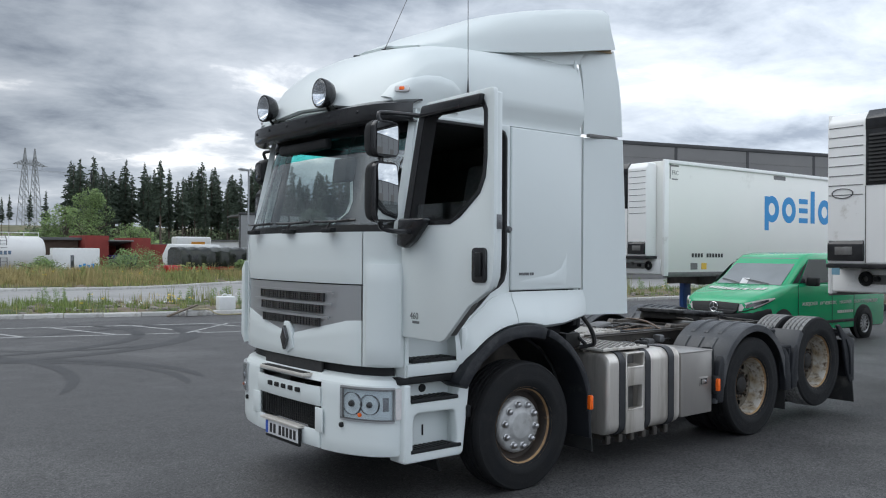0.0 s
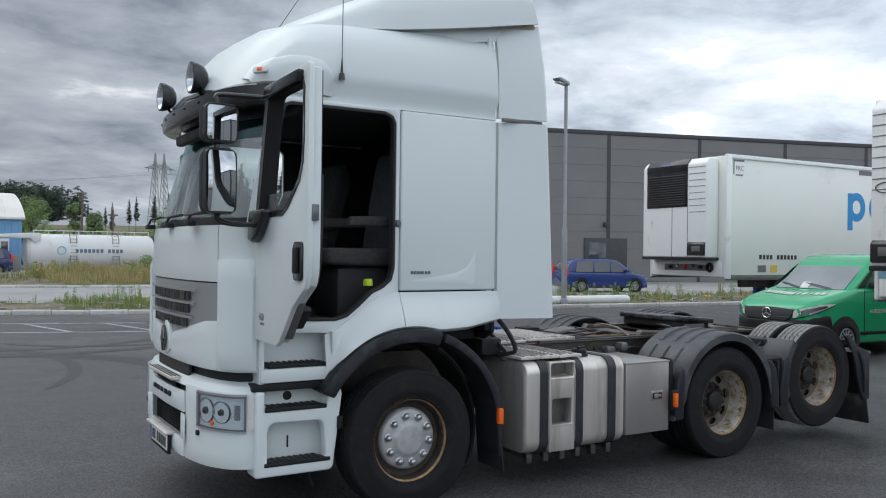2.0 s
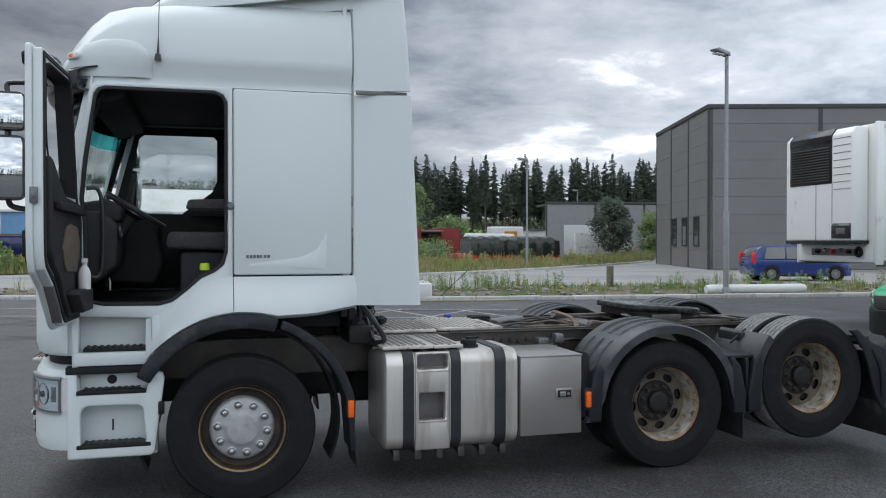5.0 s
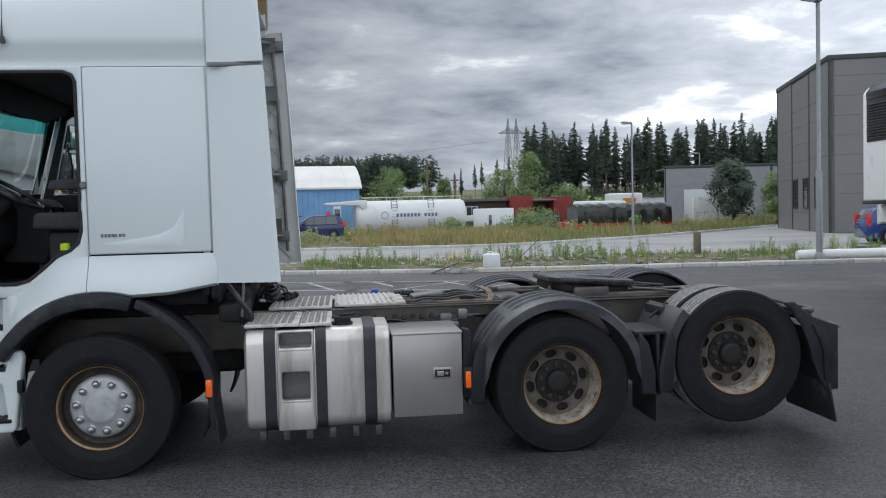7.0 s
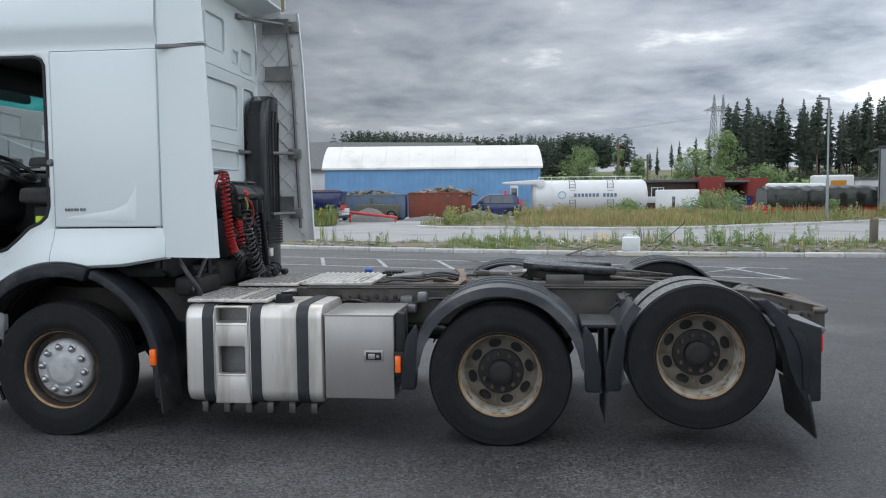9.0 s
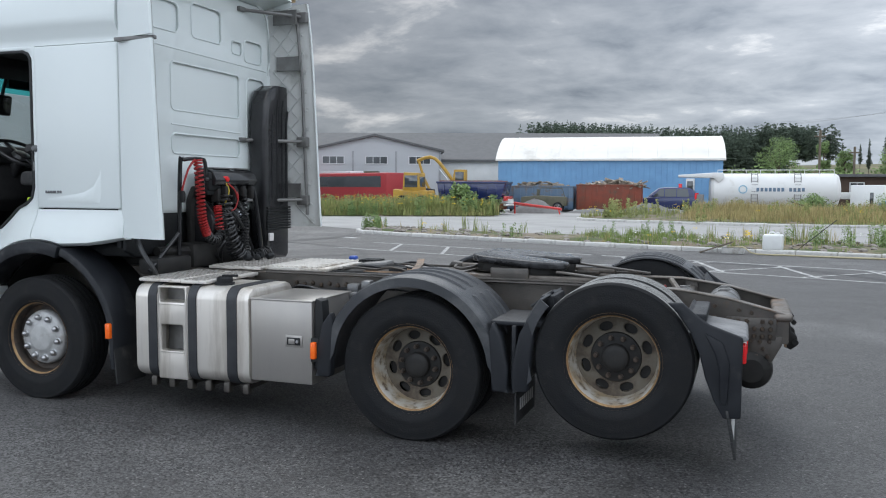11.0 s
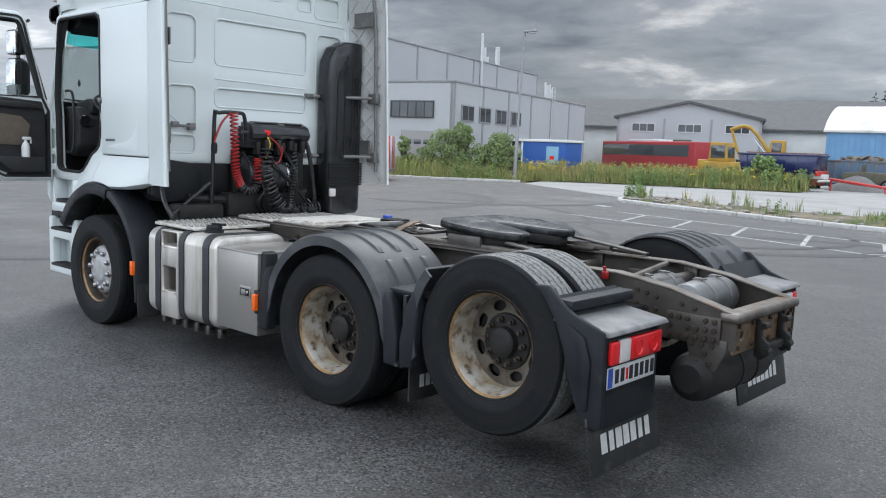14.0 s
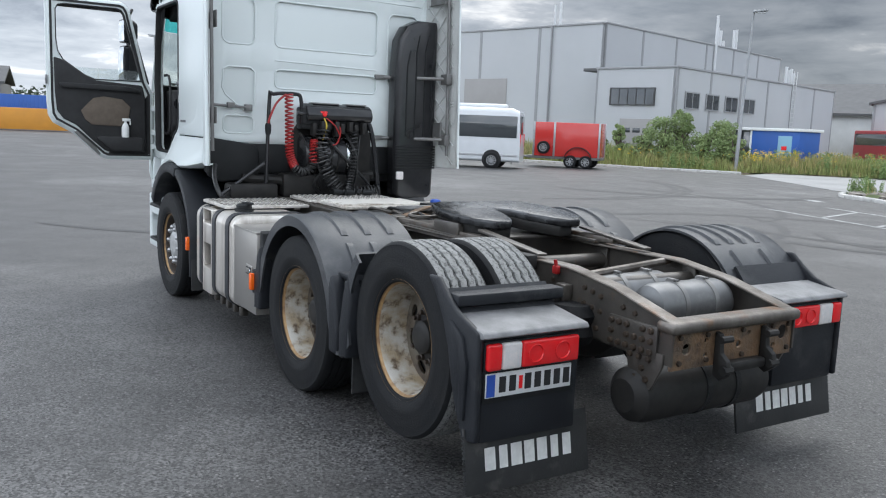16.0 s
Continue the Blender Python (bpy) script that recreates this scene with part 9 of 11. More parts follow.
def reefer(at, flip, side_print):
    """A refrigerated trailer with its cooling unit at the front (-x)."""
    t = thing("refrigerated_trailer", "white refrigerated trailer with a cooling unit" + (" and large blue lettering shapes" if side_print else " and brown tape on it"), "trailer", "refrigerated trailers", at)
    f = 1 if flip else -1
    part("box_body", box(0.0, 13.4, -1.25, 1.25, 1.28, 4.02, 0.03), reefer_white, t)
    for s in (-1, 1):
        part("corner_post", box(-0.03, 0.14, s * 1.25 - 0.06, s * 1.25 + 0.012, 1.25, 4.05, 0.02), unit_white, t)
        part("side_rail", box(0.0, 13.4, s * 1.25 - 0.04, s * 1.25 + 0.015, 1.22, 1.34, 0.008), bracket_grey, t)
        part("top_rail", box(0.0, 13.4, s * 1.25 - 0.05, s * 1.25 + 0.010, 3.96, 4.05, 0.01), unit_white, t)
    part("chassis", merge(box(2.4, 13.2, -0.55, -0.43, 0.98, 1.25, 0.01), box(2.4, 13.2, 0.43, 0.55, 0.98, 1.25, 0.01), box(2.4, 2.6, -0.55, 0.55, 1.0, 1.2, 0.01)), frame_steel, t)
    # the unit: vent panel, grille, doors, control box
    a, b = (1.05, -1.12) if flip else (-1.05, 1.12)
    lo, hi = min(a, b), max(a, b)
    unit = part("cooling_unit", bev(prism([(-0.42, 1.72), (-0.02, 1.72), (-0.02, 3.98), (-0.30, 3.98), (-0.42, 3.85)], lo, hi, "y"), 0.04, 3), unit_white, t)
    y1 = a - f * 0.60
    y2 = b + f * 0.16
    part("unit_grille", box(-0.435, -0.40, min(y1, y2), max(y1, y2), 2.88, 3.84, 0.02), gloss_black, unit, "black louvred grille")
    part("unit_cap", bev(prism([(-0.44, 3.70), (-0.38, 3.70), (-0.28, 3.97), (-0.33, 4.0), (-0.44, 3.86)], min(y1, y2), max(y1, y2), "y"), 0.01), gloss_black, unit)
    for k in range(13):
        z = 2.95 + 0.055 * k
        part("louvre", moved(box(-0.012, 0.012, min(y1, y2) + 0.06, max(y1, y2) - 0.06, -0.020, 0.020, 0.004), pose(-0.44, 0, z, 0, 25, 0)), plastic, unit)
    part("oval_badge", moved(bev(prism(circle(0, 0, 0.10, 24, 1.0, 0.45), -0.008, 0.008, "x"), 0.003), pose(-0.40, (y1 + y2) / 2, 3.90, 0, 25, 0)), plate_blue, unit)
    for k in range(8):
        z = 2.75 + 0.145 * k
        part("vent_line", box(-0.426, -0.416, min(a - f * 0.03, a - f * 0.56), max(a - f * 0.03, a - f * 0.56), z, z + 0.012, 0.0, 1), bracket_grey, unit)
    for y in (a - f * 0.60, a - f * 1.12):
        part("door_gap", box(-0.427, -0.417, y - 0.006, y + 0.006, 1.74, 2.88, 0.0, 1), bracket_grey, unit)
    part("control_box", bev(prism([(-0.46, 1.78), (-0.40, 1.76), (-0.40, 2.10), (-0.46, 2.02)], min(a - f * 0.03, a - f * 0.58), max(a - f * 0.03, a - f * 0.58), "y"), 0.01), gloss_black, unit)
    part("control_screen", box(-0.468, -0.455, min(a - f * 0.15, a - f * 0.42), max(a - f * 0.15, a - f * 0.42), 1.86, 1.98, 0.01), bracket_grey, unit)
    part("unit_skirt", box(-0.43, 0.0, lo - 0.01, hi + 0.01, 1.66, 1.73, 0.015), gloss_black, t)
    part("service_back", box(-0.034, -0.005, -1.18, 1.18, 1.30, 1.64, 0.008), unit_white, t)
    gear = part("service_plate", box(-0.06, -0.03, -0.70, 0.70, 1.42, 1.56, 0.008), bracket_grey, t)
    for k, y in enumerate((-0.55, -0.30, -0.05, 0.20, 0.45)):
        part("coupling", moved(lathe([(0, -0.09), (0.035, -0.09), (0.045, -0.04), (0.045, 0.0)], 14, "x"), pose(-0.05, y, 1.50 + 0.03 * (k % 2))), (plastic, bracket_grey, red_lens, chrome, plastic)[k], gear)
    part("cable_drum", moved(lathe([(0.05, -0.06), (0.10, -0.06), (0.115, -0.03), (0.10, 0.0), (0.05, 0.0)], 20, "x"), pose(-0.06, -f * -0.85 if not flip else 0.62, 1.50)), rubber, gear)
    for k in range(2):
        part("landing_leg", merge(box(3.22, 3.56, -0.75 + 1.35 * k, -0.60 + 1.35 * k, 0.30, 1.25, 0.012), box(3.30, 3.48, -0.73 + 1.35 * k, -0.62 + 1.35 * k, 0.10, 0.34, 0.01), box(3.2, 3.58, -0.80 + 1.35 * k, -0.55 + 1.35 * k, 0.0, 0.12, 0.02)), leg_blue, t, "blue landing leg")
    for x in (9.0, 10.3, 11.6):
        for s in (-1, 1):
            w = part("wheel", moved(lathe([(0, -0.06), (0.29, -0.06), (0.30, -0.17), (0.36, -0.18), (0.48, -0.17), (0.51, -0.13), (0.51, 0.17), (0, 0.17)], 30), pose(x, s * 1.05, 0.51, 0, 0, 0 if s < 0 else 180)), rubber, t)
            part("rim", moved(lathe([(0, -0.07), (0.28, -0.07), (0.29, -0.175)], 24), pose(x, s * 1.05, 0.51, 0, 0, 0 if s < 0 else 180)), rim_pale, w)
        part("axle", tube([(x, -1.0, 0.51), (x, 1.0, 0.51)], 0.06, 10), frame_steel, t)
        part("spring_hanger", merge(box(x - 0.08, x + 0.08, -0.56, -0.42, 0.5, 0.98, 0.02), box(x - 0.08, x + 0.08, 0.42, 0.56, 0.5, 0.98, 0.02)), frame_steel, t)
    for k in range(6):
        part("code_bar", box(0.055, 0.105, -1.266, -1.261, 3.30 + 0.115 * k, 3.38 + 0.115 * k, 0.0, 1) if not flip else box(-0.036, -0.031, 1.0, 1.06, 2.0 + 0.1 * k, 2.05 + 0.1 * k, 0.0, 1), pale_blue, t)
    if side_print:
        lettering("class_mark", "FRC", 0.15, bracket_grey, t, pose(0.32, -1.256, 3.70), 0.001)
        part("mark_bar", merge(box(0.24, 0.60, -1.258, -1.251, 3.90, 3.94, 0.0, 1), box(0.24, 0.27, -1.258, -1.251, 3.60, 3.94, 0.0, 1), box(0.32, 0.56, -1.258, -1.251, 3.58, 3.61, 0.0, 1)), bracket_grey, t)
        for k in (0, 1, 2, 3, 5, 6, 7, 8, 9, 10):
            part("number_bar", box(1.15 + 0.125 * k, 1.23 + 0.125 * k, -1.258, -1.251, 1.70, 1.80, 0.0, 1), print_black, t)
        for x, w, m2 in ((1.10, 0.28, bracket_grey), (1.55, 0.22, sticker_yellow), (3.2, 0.7, sticker_yellow)):
            part("sticker", box(x, x + w, -1.258, -1.251, 1.40, 1.56 if w < 0.5 else 1.46, 0.0, 1), m2, t)
        # the large word is drawn as plain rings and bars
        def ring_shape(cx, cz, r0, r1):
            return prism(circle(cx, cz, r1, 28), -1.258, -1.251, "y", holes=(circle(cx, cz, r0, 28),))
        x = 4.45
        part("word_shape", merge(ring_shape(x + 0.36, 3.02, 0.17, 0.36), box(x, x + 0.20, -1.2585, -1.2512, 2.44, 3.36, 0.0, 1)), logo_blue, t)
        part("word_shape", ring_shape(x + 1.24, 3.02, 0.17, 0.36), logo_blue, t)
        part("word_shape", merge(box(x + 1.78, x + 2.25, -1.258, -1.251, 3.22, 3.36, 0.0, 1), box(x + 1.78, x + 2.25, -1.258, -1.251, 2.96, 3.10, 0.0, 1), box(x + 1.78, x + 2.25, -1.258, -1.251, 2.68, 2.82, 0.0, 1)), logo_blue, t)
        part("word_shape", box(x + 2.42, x + 2.64, -1.258, -1.251, 2.68, 3.60, 0.0, 1), logo_blue, t)
        part("word_shape", ring_shape(x + 3.2, 3.02, 0.17, 0.36), logo_blue, t)
        part("word_shape", box(x + 3.75, x + 3.95, -1.258, -1.251, 2.68, 3.36, 0.0, 1), logo_blue, t)
        part("patch", box(4.9, 5.5, -1.257, -1.252, 3.83, 3.94, 0.0, 1), bracket_grey, t)
    else:
        for k in range(9):
            z = 1.95 + 0.11 * k
            part("tape_strip", moved(box(-0.004, 0.002, -0.16, 0.16, -0.03, 0.03, 0.0, 1), pose(-0.428, -0.32 + 0.05 * ((k * 5) % 3), z, (k * 37) % 9 - 4, 0, 0)), tape_brown, unit)
        part("sticker", box(-0.037, -0.03, 1.08, 1.19, 1.95, 2.10, 0.0, 1), sticker_yellow, t)
        part("notice", box(-0.037, -0.03, 1.06, 1.19, 1.55, 1.92, 0.0, 1), pale_blue, t)
        part("oval_print", moved(prism(circle(0, 0, 0.17, 24, 1.0, 0.45), -0.004, 0.002, "x", holes=(circle(0, 0, 0.155, 24, 1.0, 0.42),)), pose(-0.428, 0.80, 2.78)), dark_chrome, unit)
    return t


reefer(pose(12.95, 8.12, 0, 0, 0, -2.2) @ Matrix.Diagonal((1, 0.98, 1.045, 1)), False, True)
reefer(pose(8.32, -0.77, 0, 0, 0, -4), True, False)

# white minibus and red box trailer by the factory
mb = thing("minibus", "white minibus with dark side windows", "minibus", at=pose(-24.5, 19.55, 0, 0, 0, 47))
MBX = 7.0
part("body", loft([ring_section(x, 0.30, zt, w, r) for x, zt, w, r in ((-MBX, 1.1, 0.75, 0.2), (-MBX + 0.4, 1.35, 0.95, 0.2), (-MBX + 1.2, 1.6, 1.0, 0.15), (-MBX + 1.9, 2.5, 1.0, 0.2), (-MBX + 2.4, 2.75, 1.0, 0.22), (1.2, 2.75, 1.0, 0.22), (1.55, 2.6, 0.98, 0.22), (1.62, 1.2, 0.96, 0.1))]), bus_white, mb, angle=40)
for s in (-1, 1):
    part("window_band", box(-4.2, 1.46, s * 1.0 - 0.02, s * 1.0 + 0.008, 1.40, 2.38, 0.05), car_glass, mb)
    for x in (-5.2, 0.35):
        # no opening is cut here; a black disc gives the well's shade
        part("wheel_arch", moved(lathe([(0.0, -0.012), (0.43, -0.012), (0.45, 0.0), (0.43, 0.04), (0, 0.04)], 28), pose(x, s * 1.0, 0.40, 0, 0, 0 if s < 0 else 180)), black_gap, mb)
        car_wheel(mb, x, s * 0.985, 0.36, s, 0.22, 10)
    part("lower_strip", box(-5.0, 1.5, s * 1.0 - 0.01, s * 1.0 + 0.012, 0.55, 0.66, 0.008), alloy, mb)
    part("tail_lamp", box(1.5, 1.63, s * 0.86 - 0.06, s * 0.86 + 0.08, 1.0, 1.6, 0.02), red_lens, mb)
part("roof_unit", box(-1.4, 0.9, -0.55, 0.55, 2.74, 2.93, 0.08), bus_white, mb)
part("rear_window", box(1.58, 1.625, -0.7, 0.7, 1.55, 2.4, 0.05), car_glass, mb)
rt = thing("box_trailer", "bright red box trailer on twin axles with a spare wheel", "trailer", at=pose(-25.2, 25.0, 0, 0, 0, 39))
part("box", box(-1.55, 1.75, -0.9, 0.9, 0.55, 2.25, 0.02), red_paint, rt)
for x in (-1.55, 0.0 - 0.5, 1.75):
    for s in (-1, 1):
        part("corner_trim", box(x - 0.05, x + 0.05, s * 0.9 - 0.03, s * 0.9 + 0.015, 0.55, 2.26, 0.008), alloy, rt)
part("frame_base", box(-1.9, 1.8, -0.85, 0.85, 0.42, 0.56, 0.01), bracket_grey, rt)
part("drawbar", merge(tube([(-1.6, -0.6, 0.48), (-3.0, 0, 0.48)], 0.045, 8), tube([(-1.6, 0.6, 0.48), (-3.0, 0, 0.48)], 0.045, 8), tube([(-2.9, 0, 0.48), (-2.9, 0, 0.0)], 0.03, 8)), bracket_grey, rt)
for s in (-1, 1):
    for x in (0.35, 1.12):
        car_wheel(rt, x, s * 0.93, 0.32, s, 0.2, 8)
    part("mudguard", bev(prism(ring(0.73, 0.34, 0.72, 165, 15, 10) + ring(0.73, 0.34, 0.69, 15, 165, 10), s * 0.84, s * 1.05, "y"), 0.004, 1), plastic, rt)
    part("lamp", box(1.72, 1.80, s * 0.7 - 0.1, s * 0.7 + 0.1, 0.45, 0.55, 0.01), red_lens, rt)
sp = car_wheel(rt, -1.2, -0.98, 0.32, -1, 0.2, 8)
sp.location = (-1.02, -1.0, 0.98)

# ---- things beyond the road ----
rust_red = material("rust_red_container", (0.24, 0.055, 0.03), 0.7, second=(0.17, 0.05, 0.03), scale=1.5, amount=0.5, dirt=(0.12, 0.07, 0.045), dirt_scale=1.2, dirt_at=0.56, bump=0.2, bump_scale=12)
faded_blue = material("faded_blue_container", (0.10, 0.17, 0.26), 0.7, second=(0.14, 0.19, 0.25), scale=1.5, amount=0.5, dirt=(0.20, 0.13, 0.08), dirt_scale=1.4, dirt_at=0.58)
site_blue = material("site_hut_blue", (0.015, 0.10, 0.40), 0.5, second=(0.02, 0.085, 0.33), scale=1, amount=0.3)
tank_white = material("tank_white", (0.70, 0.70, 0.69), 0.4, second=(0.64, 0.64, 0.63), scale=0.8, amount=0.3, dirt=(0.52, 0.50, 0.46), dirt_scale=0.8, dirt_at=0.64)
machine_yellow = material("machine_yellow", (0.46, 0.27, 0.03), 0.55, second=(0.34, 0.20, 0.025), scale=3, amount=0.4, dirt=(0.25, 0.17, 0.08), dirt_scale=2, dirt_at=0.6)
coach_red = material("coach_red", (0.36, 0.03, 0.035), 0.5, second=(0.30, 0.025, 0.03), scale=1, amount=0.3)
brown_wall = material("brown_boards", (0.055, 0.035, 0.026), 0.85, second=(0.075, 0.05, 0.036), scale=2, amount=0.4)
red_wall = material("barn_red_boards", (0.22, 0.03, 0.024), 0.8, second=(0.17, 0.026, 0.02), scale=1.5, amount=0.4, bump=0.3, bump_scale=12)
tarp_black = material("black_tarpaulin", (0.010, 0.011, 0.010), 0.22, second=(0.022, 0.028, 0.016), scale=1.2, amount=0.5, bump=0.25, bump_scale=3)
scrap_mat = material("mixed_scrap", (0.16, 0.13, 0.10), 0.8, second=(0.30, 0.26, 0.21), scale=4, amount=0.5, island=0.5)
grit = material("grit_heap", (0.13, 0.128, 0.125), 0.95, second=(0.18, 0.175, 0.17), scale=5, amount=0.5, bump=0.7, bump_scale=25)
skip_orange = material("orange_skip", (0.62, 0.27, 0.03), 0.6, second=(0.53, 0.23, 0.03), scale=1, amount=0.4)
army_green = material("faded_olive", (0.085, 0.085, 0.055), 0.8, second=(0.12, 0.11, 0.08), scale=3, amount=0.5)
white_plastic = material("white_plastic", (0.74, 0.75, 0.74), 0.4, second=(0.68, 0.69, 0.68), scale=6, amount=0.3)


def heap(name, label, x, y, rx, ry, h, mat, seed=0):
    rows = []
    for k in range(9):
        t = k / 8
        rows.append([(x + rx * (1 - t) * math.cos(a) * (1 + 0.15 * noise.noise((math.cos(a) * 2, math.sin(a) * 2, seed))), y + ry * (1 - t) * math.sin(a) * (1 + 0.15 * noise.noise((math.cos(a) * 2, math.sin(a) * 2, seed + 3))),
                      -0.03 + h * (1 - (1 - t) ** 1.4) + 0.1 * h * noise.noise((x + 3 * math.cos(a) * t, y + 3 * math.sin(a) * t, k * 0.7 + seed))) for a in [2 * math.pi * q / 28 for q in range(29)]])
    return tagged(part(name, grid_sheet(rows), mat), label, "heap")


def ribbed_box(name, label, cat, at, L, W, H, mat, z0=0.15, step=0.45, group=""):
    """An open-topped steel container with upright ribs."""
    c = thing(name, label, cat, group, at)
    part("floor", box(0, L, 0, W, z0, z0 + 0.1, 0.01), mat, c)
    for a, b, p, q, nm in ((0, L, 0, 0.08, "long_side"), (0, L, W - 0.08, W, "long_side"), (0, 0.08, 0, W, "end"), (L - 0.08, L, 0, W, "end")):
        part(nm, box(a, b, p, q, z0, H, 0.01), mat, c)
    for k in range(int(L / step)):
        part("rib", box(0.1 + step * k, 0.2 + step * k, -0.07, 0.01, z0, H - 0.06, 0.01), mat, c)
    part("top_rail", merge(box(-0.03, L + 0.03, -0.06, 0.08, H - 0.04, H + 0.06, 0.01), box(-0.03, L + 0.03, W - 0.08, W + 0.06, H - 0.04, H + 0.06, 0.01)), mat, c)
    part("skid", merge(box(0.2, L - 0.2, 0.4, 0.55, 0.0, z0, 0.01), box(0.2, L - 0.2, W - 0.55, W - 0.4, 0.0, z0, 0.01)), frame_steel, c)
    return c


def scrap(name, label, x, y, lx, ly, z, n, long=0.9, mat=None, seed=1):
    rnd = random.Random(seed)
    ps = []
    for k in range(n):
        a, b, h = rnd.uniform(0.2, long), rnd.uniform(0.05, 0.3), rnd.uniform(0.03, 0.14)
        px, py = rnd.uniform(-lx / 2, lx / 2), rnd.uniform(-ly / 2, ly / 2)
        top = 1 - (2 * px / lx) ** 2
        ps.append(moved(box(-a / 2, a / 2, -b / 2, b / 2, -h / 2, h / 2, 0.0), pose(x + px, y + py, z + 0.45 * top * rnd.random(), rnd.uniform(-25, 25), rnd.uniform(-25, 25), rnd.uniform(0, 180))))
    return tagged(part(name, merge(*ps), mat or scrap_mat), label, "scrap", kind="stuff")


ribbed_box("scrap_container", "rust-red open scrap container full of waste wood", "container", pose(-6.2, 55.0, 0, 0, 0, 5), 4.7, 2.3, 1.95, rust_red)
scrap("waste_wood", "heap of broken boards in the red container", -3.6, 56.4, 4.0, 1.8, 1.85, 130, 1.6, seed=2)
ribbed_box("scrap_container", "faded blue open scrap container with metal waste", "container", pose(-11.4, 54.6, 0, 0, 0, 5), 5.0, 2.3, 1.85, faded_blue)
scrap("metal_waste", "metal waste in the blue container", -9.0, 56.0, 4.4, 1.8, 1.75, 110, 0.8, seed=3)
heap("grit_mound", "grey heap of grit", -0.9, 53.6, 2.2, 1.2, 0.75, grit, 1)
heap("grit_mound", "grey heap of grit by the wreck", -8.4, 51.2, 1.9, 1.2, 1.0, grit, 2)
heap("grit_mound", "long low heap of grit", -4.5, 52.8, 2.4, 0.9, 0.35, grit, 5)
# old jeep wreck
jp = thing("jeep_wreck", "faded olive wreck of an old open jeep", "wreck", at=pose(-9.9, 53.2, 0, 0, 0, 8))
part("body", bev(prism([(0, 0.45), (3.3, 0.45), (3.3, 1.1), (2.2, 1.15), (1.2, 1.2), (0.1, 1.1)], -0.75, 0.75, "y"), 0.05), army_green, jp)
part("hood_frame", merge(tube([(1.3, -0.7, 1.2), (1.5, -0.65, 1.75), (3.0, -0.65, 1.7), (3.2, -0.7, 1.1)], 0.03, 6), tube([(1.5, -0.65, 1.75), (1.5, 0.65, 1.75)], 0.03, 6)), army_green, jp)
part("windscreen_frame", box(1.2, 1.28, -0.7, 0.7, 1.15, 1.65, 0.02), army_green, jp)
for s in (-1, 1):
    for x in (0.7, 2.7):
        car_wheel(jp, x, s * 0.72, 0.37, s, 0.2, 6)
imp = thing("drag_implement", "red steel A-frame drag implement on the ground", "implement", at=pose(-9.6, 49.2, 0, 0, 0, -6))
part("beam", merge(tube([(0, 0, 0.75), (3.6, 0, 0.35)], 0.08, 6), tube([(0, 0.5, 0.65), (3.6, 0.1, 0.30)], 0.07, 6), tube([(3.4, 0, 0.35), (3.5, 0, 0.0)], 0.05, 6), tube([(0.3, 0, 0.7), (0.3, 0, 0.0)], 0.06, 6)), red_paint, imp)
part("cross_bar", tube([(-0.4, -0.3, 0.55), (0.4, 0.9, 0.6)], 0.07, 6), white_plastic, imp)

# navy tipping trailer
tr = thing("tipping_trailer", "dark blue tipping trailer with a white chassis", "trailer", at=pose(-13.6, 46.9, 0, 0, 0, 4) @ Matrix.Diagonal((0.86, 1, 1, 1)))
part("body", bev(prism([(0.0, 1.0), (4.8, 1.0), (5.1, 2.05), (-0.2, 2.05)], -1.2, 1.2, "y"), 0.03), navy_paint, tr)
for k in range(7):
    part("rib", box(0.3 + 0.68 * k, 0.40 + 0.68 * k, -1.25, -1.18, 1.02, 2.0, 0.01), navy_paint, tr)
part("top_rail", box(-0.25, 5.15, -1.27, 1.27, 2.02, 2.14, 0.02), navy_paint, tr)
part("chassis", box(-0.2, 5.4, -0.5, 0.5, 0.72, 1.0, 0.02), white_plastic, tr)
part("tail", box(5.0, 5.2, -1.2, 1.2, 0.9, 1.2, 0.02), red_paint, tr)
for s in (-1, 1):
    for x in (1.0, 3.6):
        car_wheel(tr, x, s * 1.05, 0.48, s, 0.3, 8)
ribbed_box("scrap_container", "brown rusty container behind the tipping trailer", "container", pose(-15.6, 51.6, 0, 0, 0, 6), 4.6, 2.3, 2.2, rust_red)

# coach
co = thing("coach", "red coach with a dark window band", "bus", at=pose(-37.2, 70.5, 0, 0, 0, -28))
part("body", bev(box(0, 15.0, -1.25, 1.25, 0.45, 3.05, 0.12, 3), 0.0), coach_red, co)
for s in (-1, 1):
    part("window_band", box(0.2, 14.2, s * 1.25 - 0.02, s * 1.25 + 0.012, 1.75, 2.75, 0.04), car_glass, co)
    for k in range(8):
        part("window_post", box(1.6 + 1.65 * k, 1.68 + 1.65 * k, s * 1.25 - 0.01, s * 1.25 + 0.018, 1.75, 2.75, 0.0), black_gap, co)
    for x in (2.5, 11.5):
        car_wheel(co, x, s * 1.1, 0.5, s, 0.3, 8)
part("front_screen", box(-0.01, 0.05, -1.1, 1.1, 1.5, 2.8, 0.05), car_glass, co)
part("roof_unit", box(4, 9, -0.8, 0.8, 3.04, 3.25, 0.06), bus_white, co)

